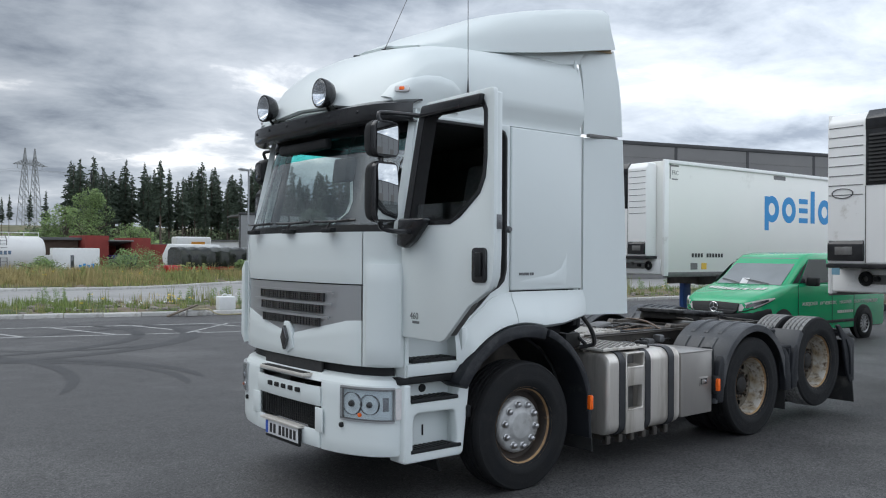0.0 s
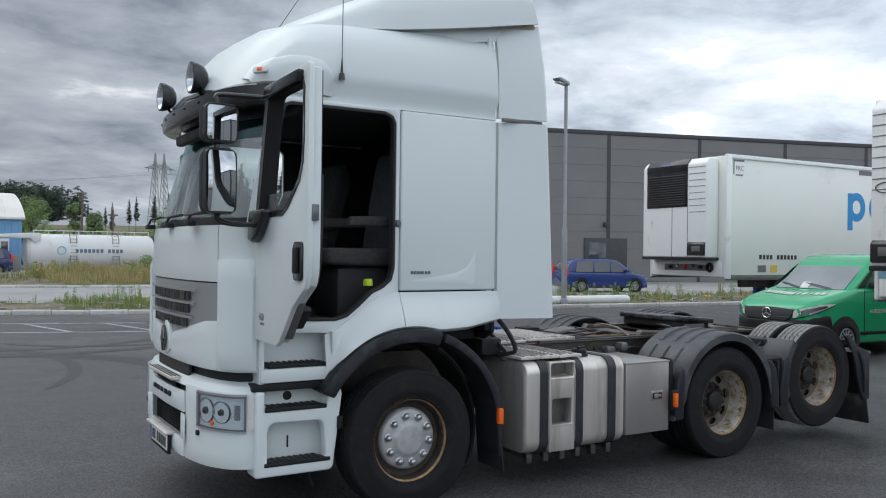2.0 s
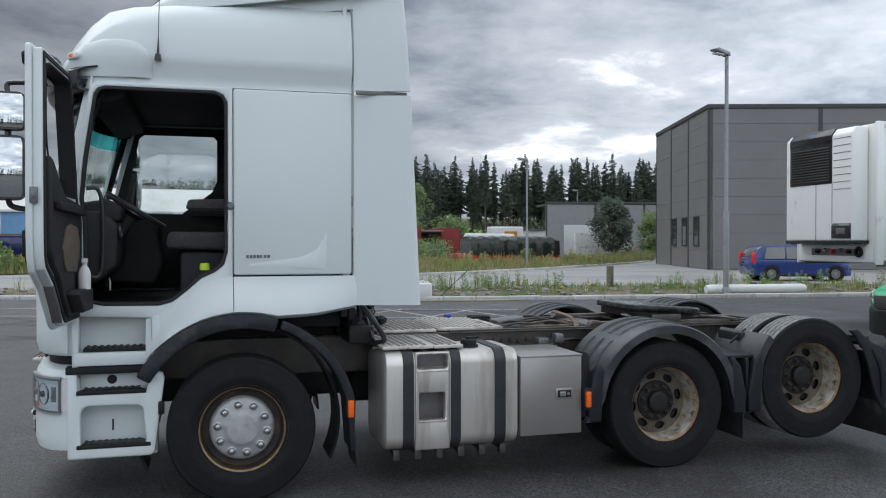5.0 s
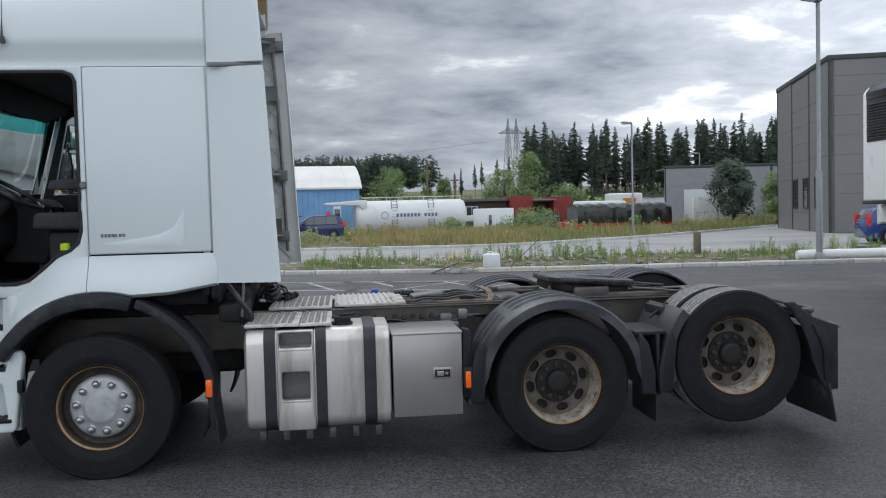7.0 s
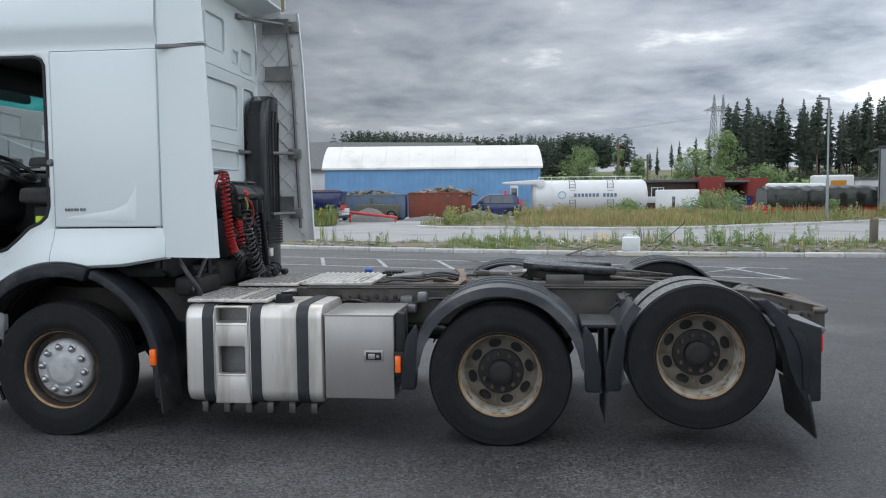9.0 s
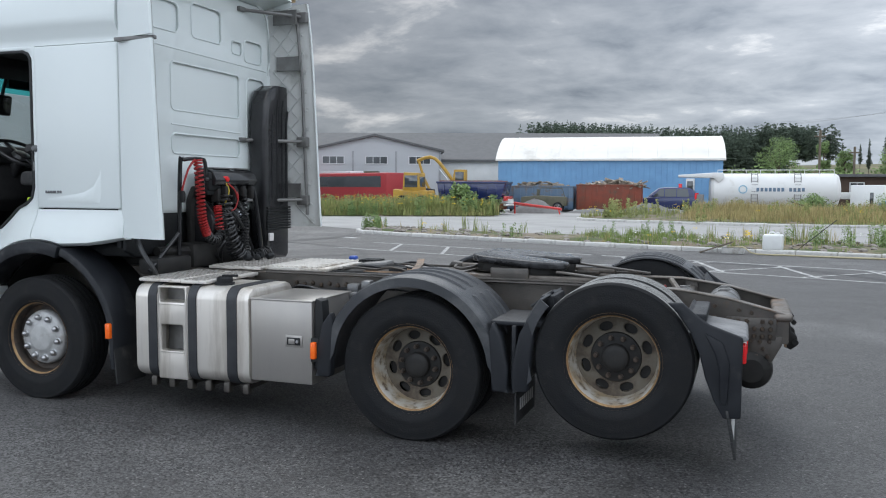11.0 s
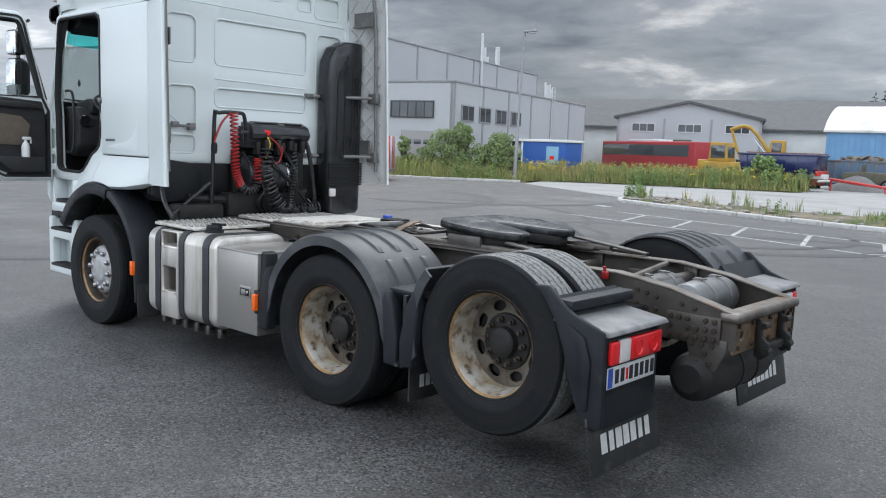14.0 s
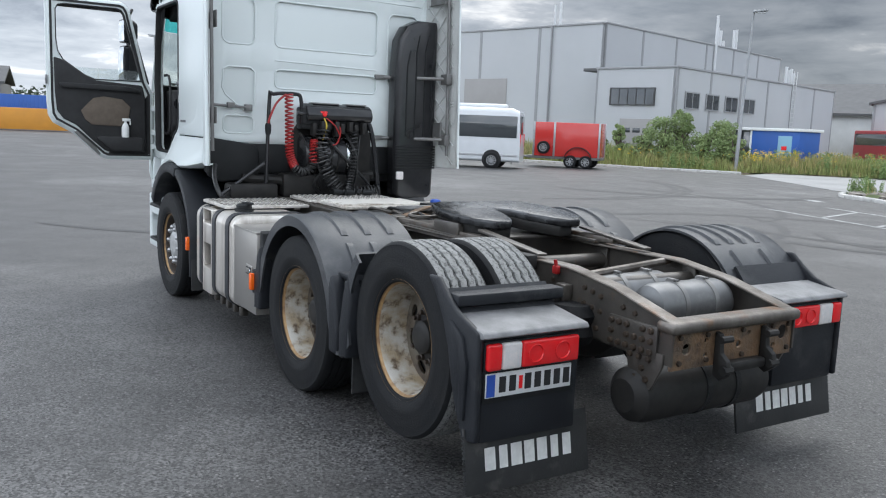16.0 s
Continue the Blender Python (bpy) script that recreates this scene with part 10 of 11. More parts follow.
# wheeled crane and excavator
cr = thing("loader", "yellow wheel loader with a dark cab", "loader", at=pose(-19.6, 57.0, 0, 0, 0, 0))
part("chassis", bev(box(-1.2, 1.3, -0.9, 0.9, 0.6, 1.5, 0.1), 0.0), machine_yellow, cr)
cb = part("cab", bev(prism([(-0.9, 1.5), (0.6, 1.5), (0.5, 2.9), (-0.8, 2.95)], -0.75, 0.75, "y"), 0.06), machine_yellow, cr)
part("cab_glass", merge(box(-0.7, 0.4, -0.78, -0.74, 1.75, 2.7, 0.02), box(0.5, 0.58, -0.6, 0.6, 1.75, 2.6, 0.02)), car_glass, cb)
part("arm", tube([(1.0, -0.4, 1.2), (2.0, -0.4, 1.0), (2.4, -0.4, 0.4)], 0.14, 8), machine_yellow, cr)
part("counterweight", box(-1.7, -1.1, -0.9, 0.9, 0.7, 1.6, 0.12), machine_yellow, cr)
for s in (-1, 1):
    for x in (-0.8, 0.9):
        car_wheel(cr, x, s * 0.95, 0.55, s, 0.4, 6)
ex = thing("excavator", "yellow tracked excavator with its arm bent up", "excavator", at=pose(-17.3, 64.0, 0, 0, 0, 8))
part("tracks", merge(box(-1.5, 1.5, -1.2, -0.7, 0.0, 0.8, 0.25), box(-1.5, 1.5, 0.7, 1.2, 0.0, 0.8, 0.25)), rubber, ex)
part("house", bev(box(-1.3, 1.6, -1.1, 1.1, 1.0, 2.1, 0.12), 0.0), machine_yellow, ex)
ecab = part("cab", bev(prism([(-1.5, 1.6), (-0.2, 1.6), (-0.2, 3.3), (-1.2, 3.3)], -1.1, -0.1, "y"), 0.06), machine_yellow, ex)
part("cab_glass", merge(box(-1.1, -0.35, -1.13, -1.09, 1.9, 3.1, 0.02)), car_glass, ecab)
part("boom", tube([(-1.2, 0.3, 1.8), (-3.2, 0.3, 4.3), (-4.8, 0.3, 4.1)], 0.15, 8, 4), machine_yellow, ex)
part("stick", tube([(-4.7, 0.3, 4.15), (-4.2, 0.3, 2.6), (-3.7, 0.3, 1.6)], 0.12, 8), machine_yellow, ex)
part("bucket", bev(prism([(-4.1, 1.7), (-3.3, 1.6), (-3.2, 0.9), (-3.9, 0.8)], -0.2, 0.8, "y"), 0.05), hub_black, ex)
part("ram", tube([(-1.4, 0.3, 1.7), (-2.8, 0.3, 3.4)], 0.08, 8), chrome, ex)
gt = thing("green_tractor", "green tractor with a dark cab", "tractor", at=pose(-30.5, 71.0, 0, 0, 0, 20))
part("body", bev(box(-1.5, 1.2, -0.5, 0.5, 0.9, 1.9, 0.12), 0.0), army_green, gt)
part("cab", bev(box(-0.2, 1.2, -0.8, 0.8, 1.6, 3.2, 0.1), 0.0), car_glass, gt)
part("cab_roof", box(-0.3, 1.3, -0.85, 0.85, 3.15, 3.35, 0.06), army_green, gt)
for s in (-1, 1):
    car_wheel(gt, 0.8, s * 0.9, 0.8, s, 0.45, 6)
    car_wheel(gt, -1.1, s * 0.8, 0.5, s, 0.35, 6)

# site hut with an open glazed end
st = thing("site_hut", "blue site hut with a glazed end and a flat white roof", "hut", at=pose(-28.76, 42.35, 0, 0, 0, 3) @ Matrix.Diagonal((0.88, 0.9, 0.95, 1)))
part("body", box(2.1, 5.85, -1.2, 1.2, 0.15, 2.5, 0.03), site_blue, st)
part("roof", box(-0.2, 6.0, -1.35, 1.35, 2.5, 2.68, 0.03), white_plastic, st)
part("glazed_end", box(0.4, 2.1, -1.0, 1.0, 0.2, 2.5, 0.02), car_glass, st)
for x in (0.0, 1.0, 2.06):
    for s in (-1, 1):
        part("corner_post", box(x - 0.06, x + 0.06, s * 1.2 - 0.06, s * 1.2 + 0.06, 0, 2.5, 0.01), white_plastic, st)
part("door", box(4.24, 5.30, -1.23, -1.19, 0.2, 2.2, 0.01), pale_blue, st)
part("notice", box(4.55, 4.95, -1.245, -1.225, 1.3, 1.55, 0.0, 1), red_lens, st)

# fuel station: big white tank with a canopy, kiosk, rails, ladders
ft = thing("fuel_storage_tank", "large white horizontal fuel tank with ladders and top rails", "tank", at=pose(2.2, 61.6, 0, 0, 0, 4))
part("shell", moved(lathe([(0, 0.0), (0.7, 0.02), (1.1, 0.14), (1.25, 0.35), (1.25, 8.9), (1.1, 9.12), (0.7, 9.24), (0, 9.26)], 36, "x"), pose(0.6, 0, 1.65)), tank_white, ft)
part("canopy", bev(prism([(-1.7, 2.78), (0.9, 2.95), (1.6, 2.95), (1.6, 2.5), (1.25, 2.2), (0.9, 2.55), (-1.7, 2.62)], -1.25, 1.25, "y"), 0.05), tank_white, ft)
part("saddle", merge(box(1.8, 2.2, -1.0, 1.0, 0, 0.8, 0.02), box(7.6, 8.0, -1.0, 1.0, 0, 0.8, 0.02)), concrete, ft)
part("top_rail", merge(tube([(1.2, -0.6, 3.15), (9.4, -0.6, 3.15)], 0.025, 6), *[tube([(1.2 + 1.02 * k, -0.6, 2.7), (1.2 + 1.02 * k, -0.6, 3.15)], 0.02, 5) for k in range(9)]), white_plastic, ft)
for x in (3.6, 6.6):
    part("ladder", merge(tube([(x, -1.27, 0.6), (x, -1.05, 2.6), (x, -0.6, 3.0)], 0.03, 5), tube([(x + 0.45, -1.27, 0.6), (x + 0.45, -1.05, 2.6), (x + 0.45, -0.6, 3.0)], 0.03, 5), *[tube([(x, -1.26 + 0.008 * k * k * 0.3, 0.8 + 0.25 * k), (x + 0.45, -1.26 + 0.008 * k * k * 0.3, 0.8 + 0.25 * k)], 0.018, 5) for k in range(9)]), bracket_grey, ft)
for k in range(11):
    part("word_bar", box(3.95 + 0.29 * k + (0.25 if k > 6 else 0), 4.15 + 0.29 * k + (0.25 if k > 6 else 0), -1.262, -1.235, 1.55, 1.82, 0.0, 1), faded_blue, ft)
part("tank_badge", moved(lathe([(0.24, -0.02), (0.32, -0.02), (0.32, 0.02), (0.24, 0.02)], 20), pose(3.0, -1.245, 1.7)), pale_blue, ft)
ki = thing("pump_kiosk", "small grey pump kiosk under the tank's canopy", "kiosk", at=pose(0.9, 60.4, 0))
part("cabin", box(0, 1.6, -0.6, 0.6, 0.1, 1.3, 0.03), bracket_grey, ki)
part("upper_window", box(0.3, 0.9, -0.5, 0.5, 1.3, 2.5, 0.03), frame_white, ki)
part("screen", box(0.38, 0.82, -0.52, -0.48, 1.6, 2.3, 0.01), car_glass, ki)
part("pump_red", box(-0.25, 0.0, -0.3, 0.3, 1.1, 2.1, 0.04), red_lens, ki)
part("plinth", box(-0.4, 2.4, -0.9, 0.9, 0, 0.12, 0.02), concrete, ki)
wb = thing("white_hut", "small white plastic hut with a narrow door", "hut", at=pose(13.0, 63.8, 0, 0, 0, -10))
part("body", bev(box(0, 3.4, -1.1, 1.1, 0.1, 2.05, 0.08), 0.0), white_plastic, wb)
part("side_lobe", bev(box(-0.7, 0.1, -0.7, 0.7, 1.0, 1.5, 0.05), 0.0), white_plastic, wb)
part("door", box(1.3, 1.55, -1.12, -1.08, 0.5, 1.5, 0.01), car_glass, wb)
part("print_bars", merge(*[box(1.9 + 0.3 * k, 2.1 + 0.3 * k, -1.115, -1.095, 0.35, 0.75 + 0.1 * (k % 2), 0.0, 1) for k in range(4)]), logo_blue, wb)
hs = thing("brown_cabin", "low dark brown boarded building with a flat roof", "cabin", at=pose(11.0, 74.5, 0, 0, 0, 4))
part("wall", box(0, 7.2, 0, 5, 0, 2.8, 0.02), brown_wall, hs)
part("roof", box(-0.4, 7.6, -0.5, 5.5, 2.8, 3.05, 0.02), roof_dark, hs)
window(hs, pose(3.6, -0.03, 1.7), 1.2, 1.3, 2, frame_white)
rs = thing("red_shed", "barn-red shed with an open grey-roofed bay", "shed", at=pose(18.4, 73.8, 0, 0, 0, 4))
part("left_part", box(0, 2.2, 0, 4, 0, 3.25, 0.02), red_wall, rs)
part("right_part", box(4.3, 6.2, 0, 4, 0, 3.1, 0.02), red_wall, rs)
part("back_wall", box(2.2, 4.3, 3.6, 4, 0, 2.6, 0.02), red_wall, rs)
part("bay_roof", moved(box(-1.15, 1.15, -0.4, 4, 0, 0.12, 0.02), pose(3.25, 0, 2.7, -6, 0, 0)), bracket_grey, rs)
part("end_part", box(6.2, 8.5, 0.6, 4, 0, 2.5, 0.02), red_wall, rs)
bl = thing("blue_skip", "dark blue skip in the shed's bay", "skip", at=pose(20.7, 72.9, 0, 0, 0, 4))
part("body", bev(prism([(0.2, 0.0), (1.9, 0.0), (2.3, 1.4), (-0.1, 1.4)], 0, 1.6, "y"), 0.03), navy_paint, bl)
part("rim", box(-0.15, 2.35, -0.06, 1.66, 1.36, 1.46, 0.02), navy_paint, bl)
cv = thing("caravan", "white caravan with two small windows", "caravan", at=pose(21.0, 61.2, 0, 0, 0, -35))
part("body", bev(prism([(0.1, 0.5), (4.4, 0.5), (4.5, 1.6), (4.2, 2.4), (0.4, 2.45), (0.0, 1.5)], -1.0, 1.0, "y"), 0.12, 3), white_plastic, cv)
for x in (1.3, 2.9):
    part("window", box(x - 0.35, x + 0.35, -1.02, -0.98, 1.35, 1.95, 0.03), car_glass, cv)
for s in (-1, 1):
    car_wheel(cv, 2.2, s * 0.9, 0.32, s, 0.2, 6)
bt = thing("covered_trailer", "long trailer under a shiny black tarpaulin on a red frame", "trailer", at=pose(18.8, 53.6, 0, 0, 0, 3))
rows = []
for k in range(25):
    x = 7.3 * k / 24
    w = 1.2 + 0.05 * math.sin(k * 1.7)
    rows.append([(x, y * w, z + 0.06 * math.sin(k * 2.1 + y)) for y, z in ((-1, 0.75), (-1.02, 1.3), (-0.95, 1.85), (-0.6, 2.1), (0, 2.15), (0.6, 2.1), (0.95, 1.85), (1.02, 1.3), (1, 0.75))])
part("tarpaulin", bev(loft(rows), 0.0), tarp_black, bt, angle=50)
part("red_frame", merge(box(-0.9, 7.4, -1.0, 1.0, 0.5, 0.75, 0.02), box(-1.0, 0.6, -1.1, 1.1, 0.25, 0.85, 0.03)), red_paint, bt)
for s in (-1, 1):
    for x in (4.6, 5.8):
        car_wheel(bt, x, s * 0.95, 0.45, s, 0.3, 6)
part("front_leg", tube([(0.6, 0, 0.5), (0.6, 0, 0.0)], 0.06, 8), red_paint, bt)
part("low_rail", box(5.0, 7.6, -1.3, -1.2, 0.42, 0.5, 0.01), bracket_grey, bt)
gs = thing("green_skip", "green waste skip by the grey unit", "skip", at=pose(37.5, 73.0, 0, 0, 0, -10))
part("body", bev(prism([(0.2, 0.0), (2.3, 0.0), (2.6, 1.5), (-0.1, 1.5)], 0, 1.6, "y"), 0.03), green_paint, gs)
part("rim", box(-0.15, 2.65, -0.06, 1.66, 1.46, 1.56, 0.02), green_paint, gs)
cw = thing("concrete_wall", "grey concrete block wall", "wall", at=pose(33.6, 66.0, 0, 0, 0, -12))
for k in range(3):
    part("block", box(2.2 * k, 2.2 * k + 2.15, 0, 0.6, 0, 1.9 if k else 2.6, 0.03), concrete, cw)
# far pale sheds and a white digger cab on the rise
for x, y, L, h in ((27, 96, 12, 2.6), (42, 100, 9, 2.8)):
    b2 = thing("pale_shed", "row of pale weathered site sheds", "shed", at=pose(x, y, rise(x, y), 0, 0, -6))
    part("wall", box(0, L, 0, 3, -0.3, h, 0.02), wall_white, b2)
    part("roof", box(-0.2, L + 0.2, -0.3, 3.3, h, h + 0.18, 0.02), roof_dark, b2)
    for k in range(int(L / 3)):
        part("window", box(0.8 + 3 * k, 1.9 + 3 * k, -0.03, 0.02, 1.0, 1.9, 0.01), car_glass, b2)
oc = thing("white_tanker", "white lorry body with an orange mark beyond the sheds", "lorry", at=pose(34.0, 92.5, rise(34, 92.5), 0, 0, -8))
part("body", bev(box(0, 4.2, -1.2, 1.2, 0.9, 3.6, 0.2, 3), 0.0), white_plastic, oc)
part("mark", box(1.8, 3.4, -1.23, -1.19, 2.4, 3.0, 0.0, 1), skip_orange, oc)
part("chassis", box(-0.5, 4.6, -0.9, 0.9, 0.0, 0.95, 0.03), frame_steel, oc)
# timber stack on the rise
ts = thing("timber_stack", "stacked sawn timber on the rise", "timber", at=pose(6.0, 100.0, rise(6, 100), 0, 0, 3))
for k in range(4):
    part("bundle", box(0.2 * k, 9.0 - 0.3 * k, 0, 1.6, 0.5 * k, 0.5 * k + 0.46, 0.03), tape_brown, ts)
# far west: orange skip row, blue container, grey hut
og = thing("orange_barrier", "long orange steel container", "container", at=pose(-78.0, -3.0, 0, 0, 0, 78))
part("body", box(0, 14, -1, 1, 0.1, 2.0, 0.04), skip_orange, og)
bc = thing("shipping_container", "blue shipping container behind the orange one", "container", at=pose(-86.5, -2.0, 0, 0, 0, 78))
part("body", box(0, 12.2, -1.2, 1.2, 0.1, 3.3, 0.03), site_blue, bc)
for k in range(34):
    part("rib", box(0.15 + 0.36 * k, 0.30 + 0.36 * k, -1.24, -1.18, 0.2, 3.2, 0.01), site_blue, bc)
gw = thing("grey_hut", "dark grey hut with a pitched roof", "hut", at=pose(-97.0, -9.0, 0, 0, 0, 78))
part("wall", box(0, 14, 0, 8, 0, 4.6, 0.02), dark_hall, gw)
part("roof", prism([(-0.4, 4.5), (4, 6.3), (8.4, 4.5), (8.4, 4.75), (4, 6.6), (-0.4, 4.75)], -0.4, 14.4, "x"), roof_dark, gw)
for k in range(3):
    f2 = thing("flagpole", "bare white flagpole by the hut", "pole", "flagpoles", pose(-92.0 + 0.5 * k, 9.5 + 2.2 * k, 0))
    part("pole", tube([(0, 0, 0), (0, 0, 6.6)], 0.06, 6), white_plastic, f2)

# ---- small things by the kerb ----
can = thing("white_canister", "white plastic canister standing on the kerb", "canister", at=pose(6.15, 17.55, 0.11, 0, 0, -8))
part("body", bev(box(-0.25, 0.25, -0.20, 0.20, 0, 0.42, 0.05, 3), 0.0), white_plastic, can)
part("cap", moved(lathe([(0, 0.05), (0.05, 0.05), (0.05, 0)], 14, "z"), pose(0.12, 0, 0.42)), white_plastic, can)
part("handle", tube([(-0.12, 0, 0.41), (-0.08, 0, 0.47), (0.02, 0, 0.47), (0.05, 0, 0.41)], 0.018, 6, 3), white_plastic, can)
rod = thing("black_rod", "thin black rod leaning out of the weeds", "rod", at=pose(6.75, 17.75, 0.1))
part("rod", tube([(0, 0, 0), (0.95, 0.1, 0.82)], 0.012, 6), hose_black, rod)
blk = thing("concrete_block", "grey concrete block lying at the kerb", "block", at=pose(5.15, 17.35, 0, 0, 0, -10))
part("block", box(-0.28, 0.28, -0.14, 0.14, 0, 0.17, 0.02), concrete, blk)
pl = thing("plank", "weathered plank leaning on the block", "plank", at=pose(4.72, 17.3, 0, 0, 0, -8))
part("board", moved(box(-0.45, 0.45, -0.10, 0.10, -0.02, 0.02, 0.006), pose(0, 0, 0.165, 0, -20, 0)), wood_grey, pl)
pale_hose = material("pale_yellow_hose", (0.42, 0.37, 0.22), 0.6, second=(0.34, 0.30, 0.2), scale=8, amount=0.4)
hz = thing("yellow_hose", "yellow hose lying along the kerb", "hose", at=pose(0, 0, 0))
part("hose", tube([(5.0, 17.25, 0.18), (5.4, 17.1, 0.19), (5.7, 17.0, 0.04), (6.6, 16.95, 0.025), (7.8, 16.8, 0.025), (8.9, 16.65, 0.025), (8.3, 16.6, 0.025), (6.8, 16.85, 0.025)], 0.022, 6, 6), pale_hose, hz)
wr = thing("wrapped_roll", "long white wrapped roll lying behind the kerb", "roll", at=pose(17.0, 16.35, 0.24, 0, 0, -6))
part("roll", lathe([(0, -1.75), (0.13, -1.74), (0.16, -1.6), (0.155, 0), (0.165, 1.6), (0.13, 1.74), (0, 1.75)], 18, "x"), white_plastic, wr)
po = thing("stump_post", "short weathered wooden post in the weeds", "post", at=pose(13.8, 20.3, 0.05))
part("post", box(-0.11, 0.11, -0.08, 0.08, 0, 0.85, 0.02), wood_grey, po)
bo = thing("spray_bottle", "small white spray bottle in the door pocket", "bottle", at=DOOR_AT @ pose(0.30, 0.135, 1.49))
part("bottle", merge(lathe([(0, 0), (0.036, 0), (0.038, 0.02), (0.038, 0.10), (0.028, 0.13), (0.014, 0.15), (0.014, 0.17), (0, 0.17)], 16, "z"), box(-0.05, 0.03, -0.014, 0.014, 0.165, 0.195, 0.006), box(-0.055, -0.04, -0.008, 0.008, 0.13, 0.17, 0.004)), white_plastic, bo)

# ---- vegetation ----
needle = material("spruce_needles", (0.062, 0.088, 0.066), 0.9, second=(0.095, 0.122, 0.085), scale=2, amount=0.5, island=0.35)
bark = material("bark", (0.085, 0.065, 0.05), 0.9, second=(0.13, 0.105, 0.085), scale=4, amount=0.5)
leaf_green = material("leaf_green", (0.12, 0.195, 0.06), 0.75, second=(0.18, 0.25, 0.085), scale=3, amount=0.5, island=0.35)
willow_green = material("willow_leaves", (0.17, 0.245, 0.095), 0.75, second=(0.25, 0.31, 0.13), scale=3, amount=0.5, island=0.4)
scrub_green = material("dull_scrub_leaves", (0.075, 0.105, 0.055), 0.8, second=(0.12, 0.15, 0.075), scale=2, amount=0.5, island=0.4)
grass_green = material("grass_green", (0.15, 0.225, 0.055), 0.8, second=(0.23, 0.275, 0.09), scale=0.8, amount=0.5, island=0.4)
grass_dry = material("grass_dry", (0.42, 0.335, 0.16), 0.85, second=(0.30, 0.26, 0.11), scale=0.6, amount=0.5, island=0.35)
weed_green = material("weed_green", (0.19, 0.235, 0.07), 0.8, second=(0.29, 0.29, 0.11), scale=0.5, amount=0.5, island=0.4)
flower_yellow = material("yellow_flowers", (0.72, 0.50, 0.02), 0.7)
flower_white = material("white_flowers", (0.70, 0.70, 0.66), 0.7)


def from_arrays(name, verts, faces, mat):
    me = bpy.data.meshes.new(name)
    me.from_pydata(verts, [], faces)
    me.materials.append(mat)
    return me


def spruce_mesh(h, rnd, bare, step=0.024, dense=1.0):
    """Whorls of thin drooping sprays round a trunk, open between them and ragged in outline."""
    v, f = [], []
    z = h * bare
    lop = rnd.uniform(0, 6.28)
    while z < h * 0.99:
        t = (z / h - bare) / (1 - bare)
        reach = (0.12 + 0.132 * h * (1 - t) ** 0.75 * min(1.0, 0.45 + t * 2.6)) * rnd.uniform(0.55, 1.2)
        for k in range(max(4, int((9 * (1 - t) + 5) * dense))):
            a = rnd.uniform(0, 2 * math.pi)
            r = reach * rnd.uniform(0.45, 1.12) * (1.0 - 0.25 * math.cos(a - lop))
            c, s = math.cos(a), math.sin(a)
            droop = r * rnd.uniform(0.05, 0.38)
            up = rnd.uniform(-0.25, 0.25)
            for q0, q1 in ((0.08, 0.4), (0.3, 0.7), (0.6, 1.0)):
                w = r * rnd.uniform(0.10, 0.19) + 0.035
                i = len(v)
                za, zb = z + up - droop * q0, z + up - droop * q1
                v += [(c * r * q0 - s * w * 0.5, s * r * q0 + c * w * 0.5, za), (c * r * q0 + s * w * 0.5, s * r * q0 - c * w * 0.5, za - 0.06), (c * r * q1 + s * w * 0.35, s * r * q1 - c * w * 0.35, zb - 0.10), (c * r * q1 - s * w * 0.35, s * r * q1 + c * w * 0.35, zb)]
                f.append((i, i + 1, i + 2, i + 3))
                i = len(v)
                v += [(c * r * q0, s * r * q0, za + 0.05), (c * r * q1, s * r * q1, zb + 0.03), (c * r * (q0 + q1) / 2 + rnd.uniform(-0.05, 0.05), s * r * (q0 + q1) / 2, (za + zb) / 2 - rnd.uniform(0.15, 0.40))]
                f.append((i, i + 1, i + 2))
        z += h * step * rnd.uniform(0.6, 1.5)
    return v, f


def leaf_cloud(v, f, cx, cy, cz, r, n, size, rnd, flat=1.0):
    for _ in range(n):
        d = Vector((rnd.gauss(0, 1), rnd.gauss(0, 1), rnd.gauss(0, 1))).normalized() * r * rnd.uniform(0.35, 1.0) ** 0.6
        p = Vector((cx + d.x, cy + d.y, cz + d.z * flat))
        a = Vector((rnd.gauss(0, 1), rnd.gauss(0, 1), rnd.gauss(0, 0.6))).normalized()
        b = a.orthogonal().normalized()
        s = size * rnd.uniform(0.6, 1.3)
        i = len(v)
        v += [tuple(p - a * s), tuple(p + b * s * 0.55), tuple(p + a * s), tuple(p - b * s * 0.55)]
        f.append((i, i + 1, i + 2, i + 3))


rnd = random.Random(7)
SPRUCE = []
for k in range(7):
    h = 15.0
    v, f = spruce_mesh(h, rnd, (0.18, 0.30, 0.40, 0.34, 0.24, 0.44, 0.36)[k], 0.022, 1.35)
    SPRUCE.append((from_arrays("crown", v, f, needle), finish(tube([(0, 0, -0.5), (0.1, 0, h * 0.5), (0, 0.05, h * 0.99)], lambda t: 0.17 * (1 - t) + 0.02, 7), "trunk", bark)))


def spruce(x, y, h, k, rot, wide=1.0):
    t = thing("spruce", "tall dark spruce with a bare lower trunk", "tree", "row of spruces", pose(x, y, rise(x, y), 0, 0, rot))
    t.scale = (h / 15 * wide, h / 15 * wide, h / 15)
    crown, trunk = SPRUCE[k % 7]
    for nm, me in (("trunk", trunk), ("crown", crown)):
        o = new(nm, me)
        o.parent = t
    return t


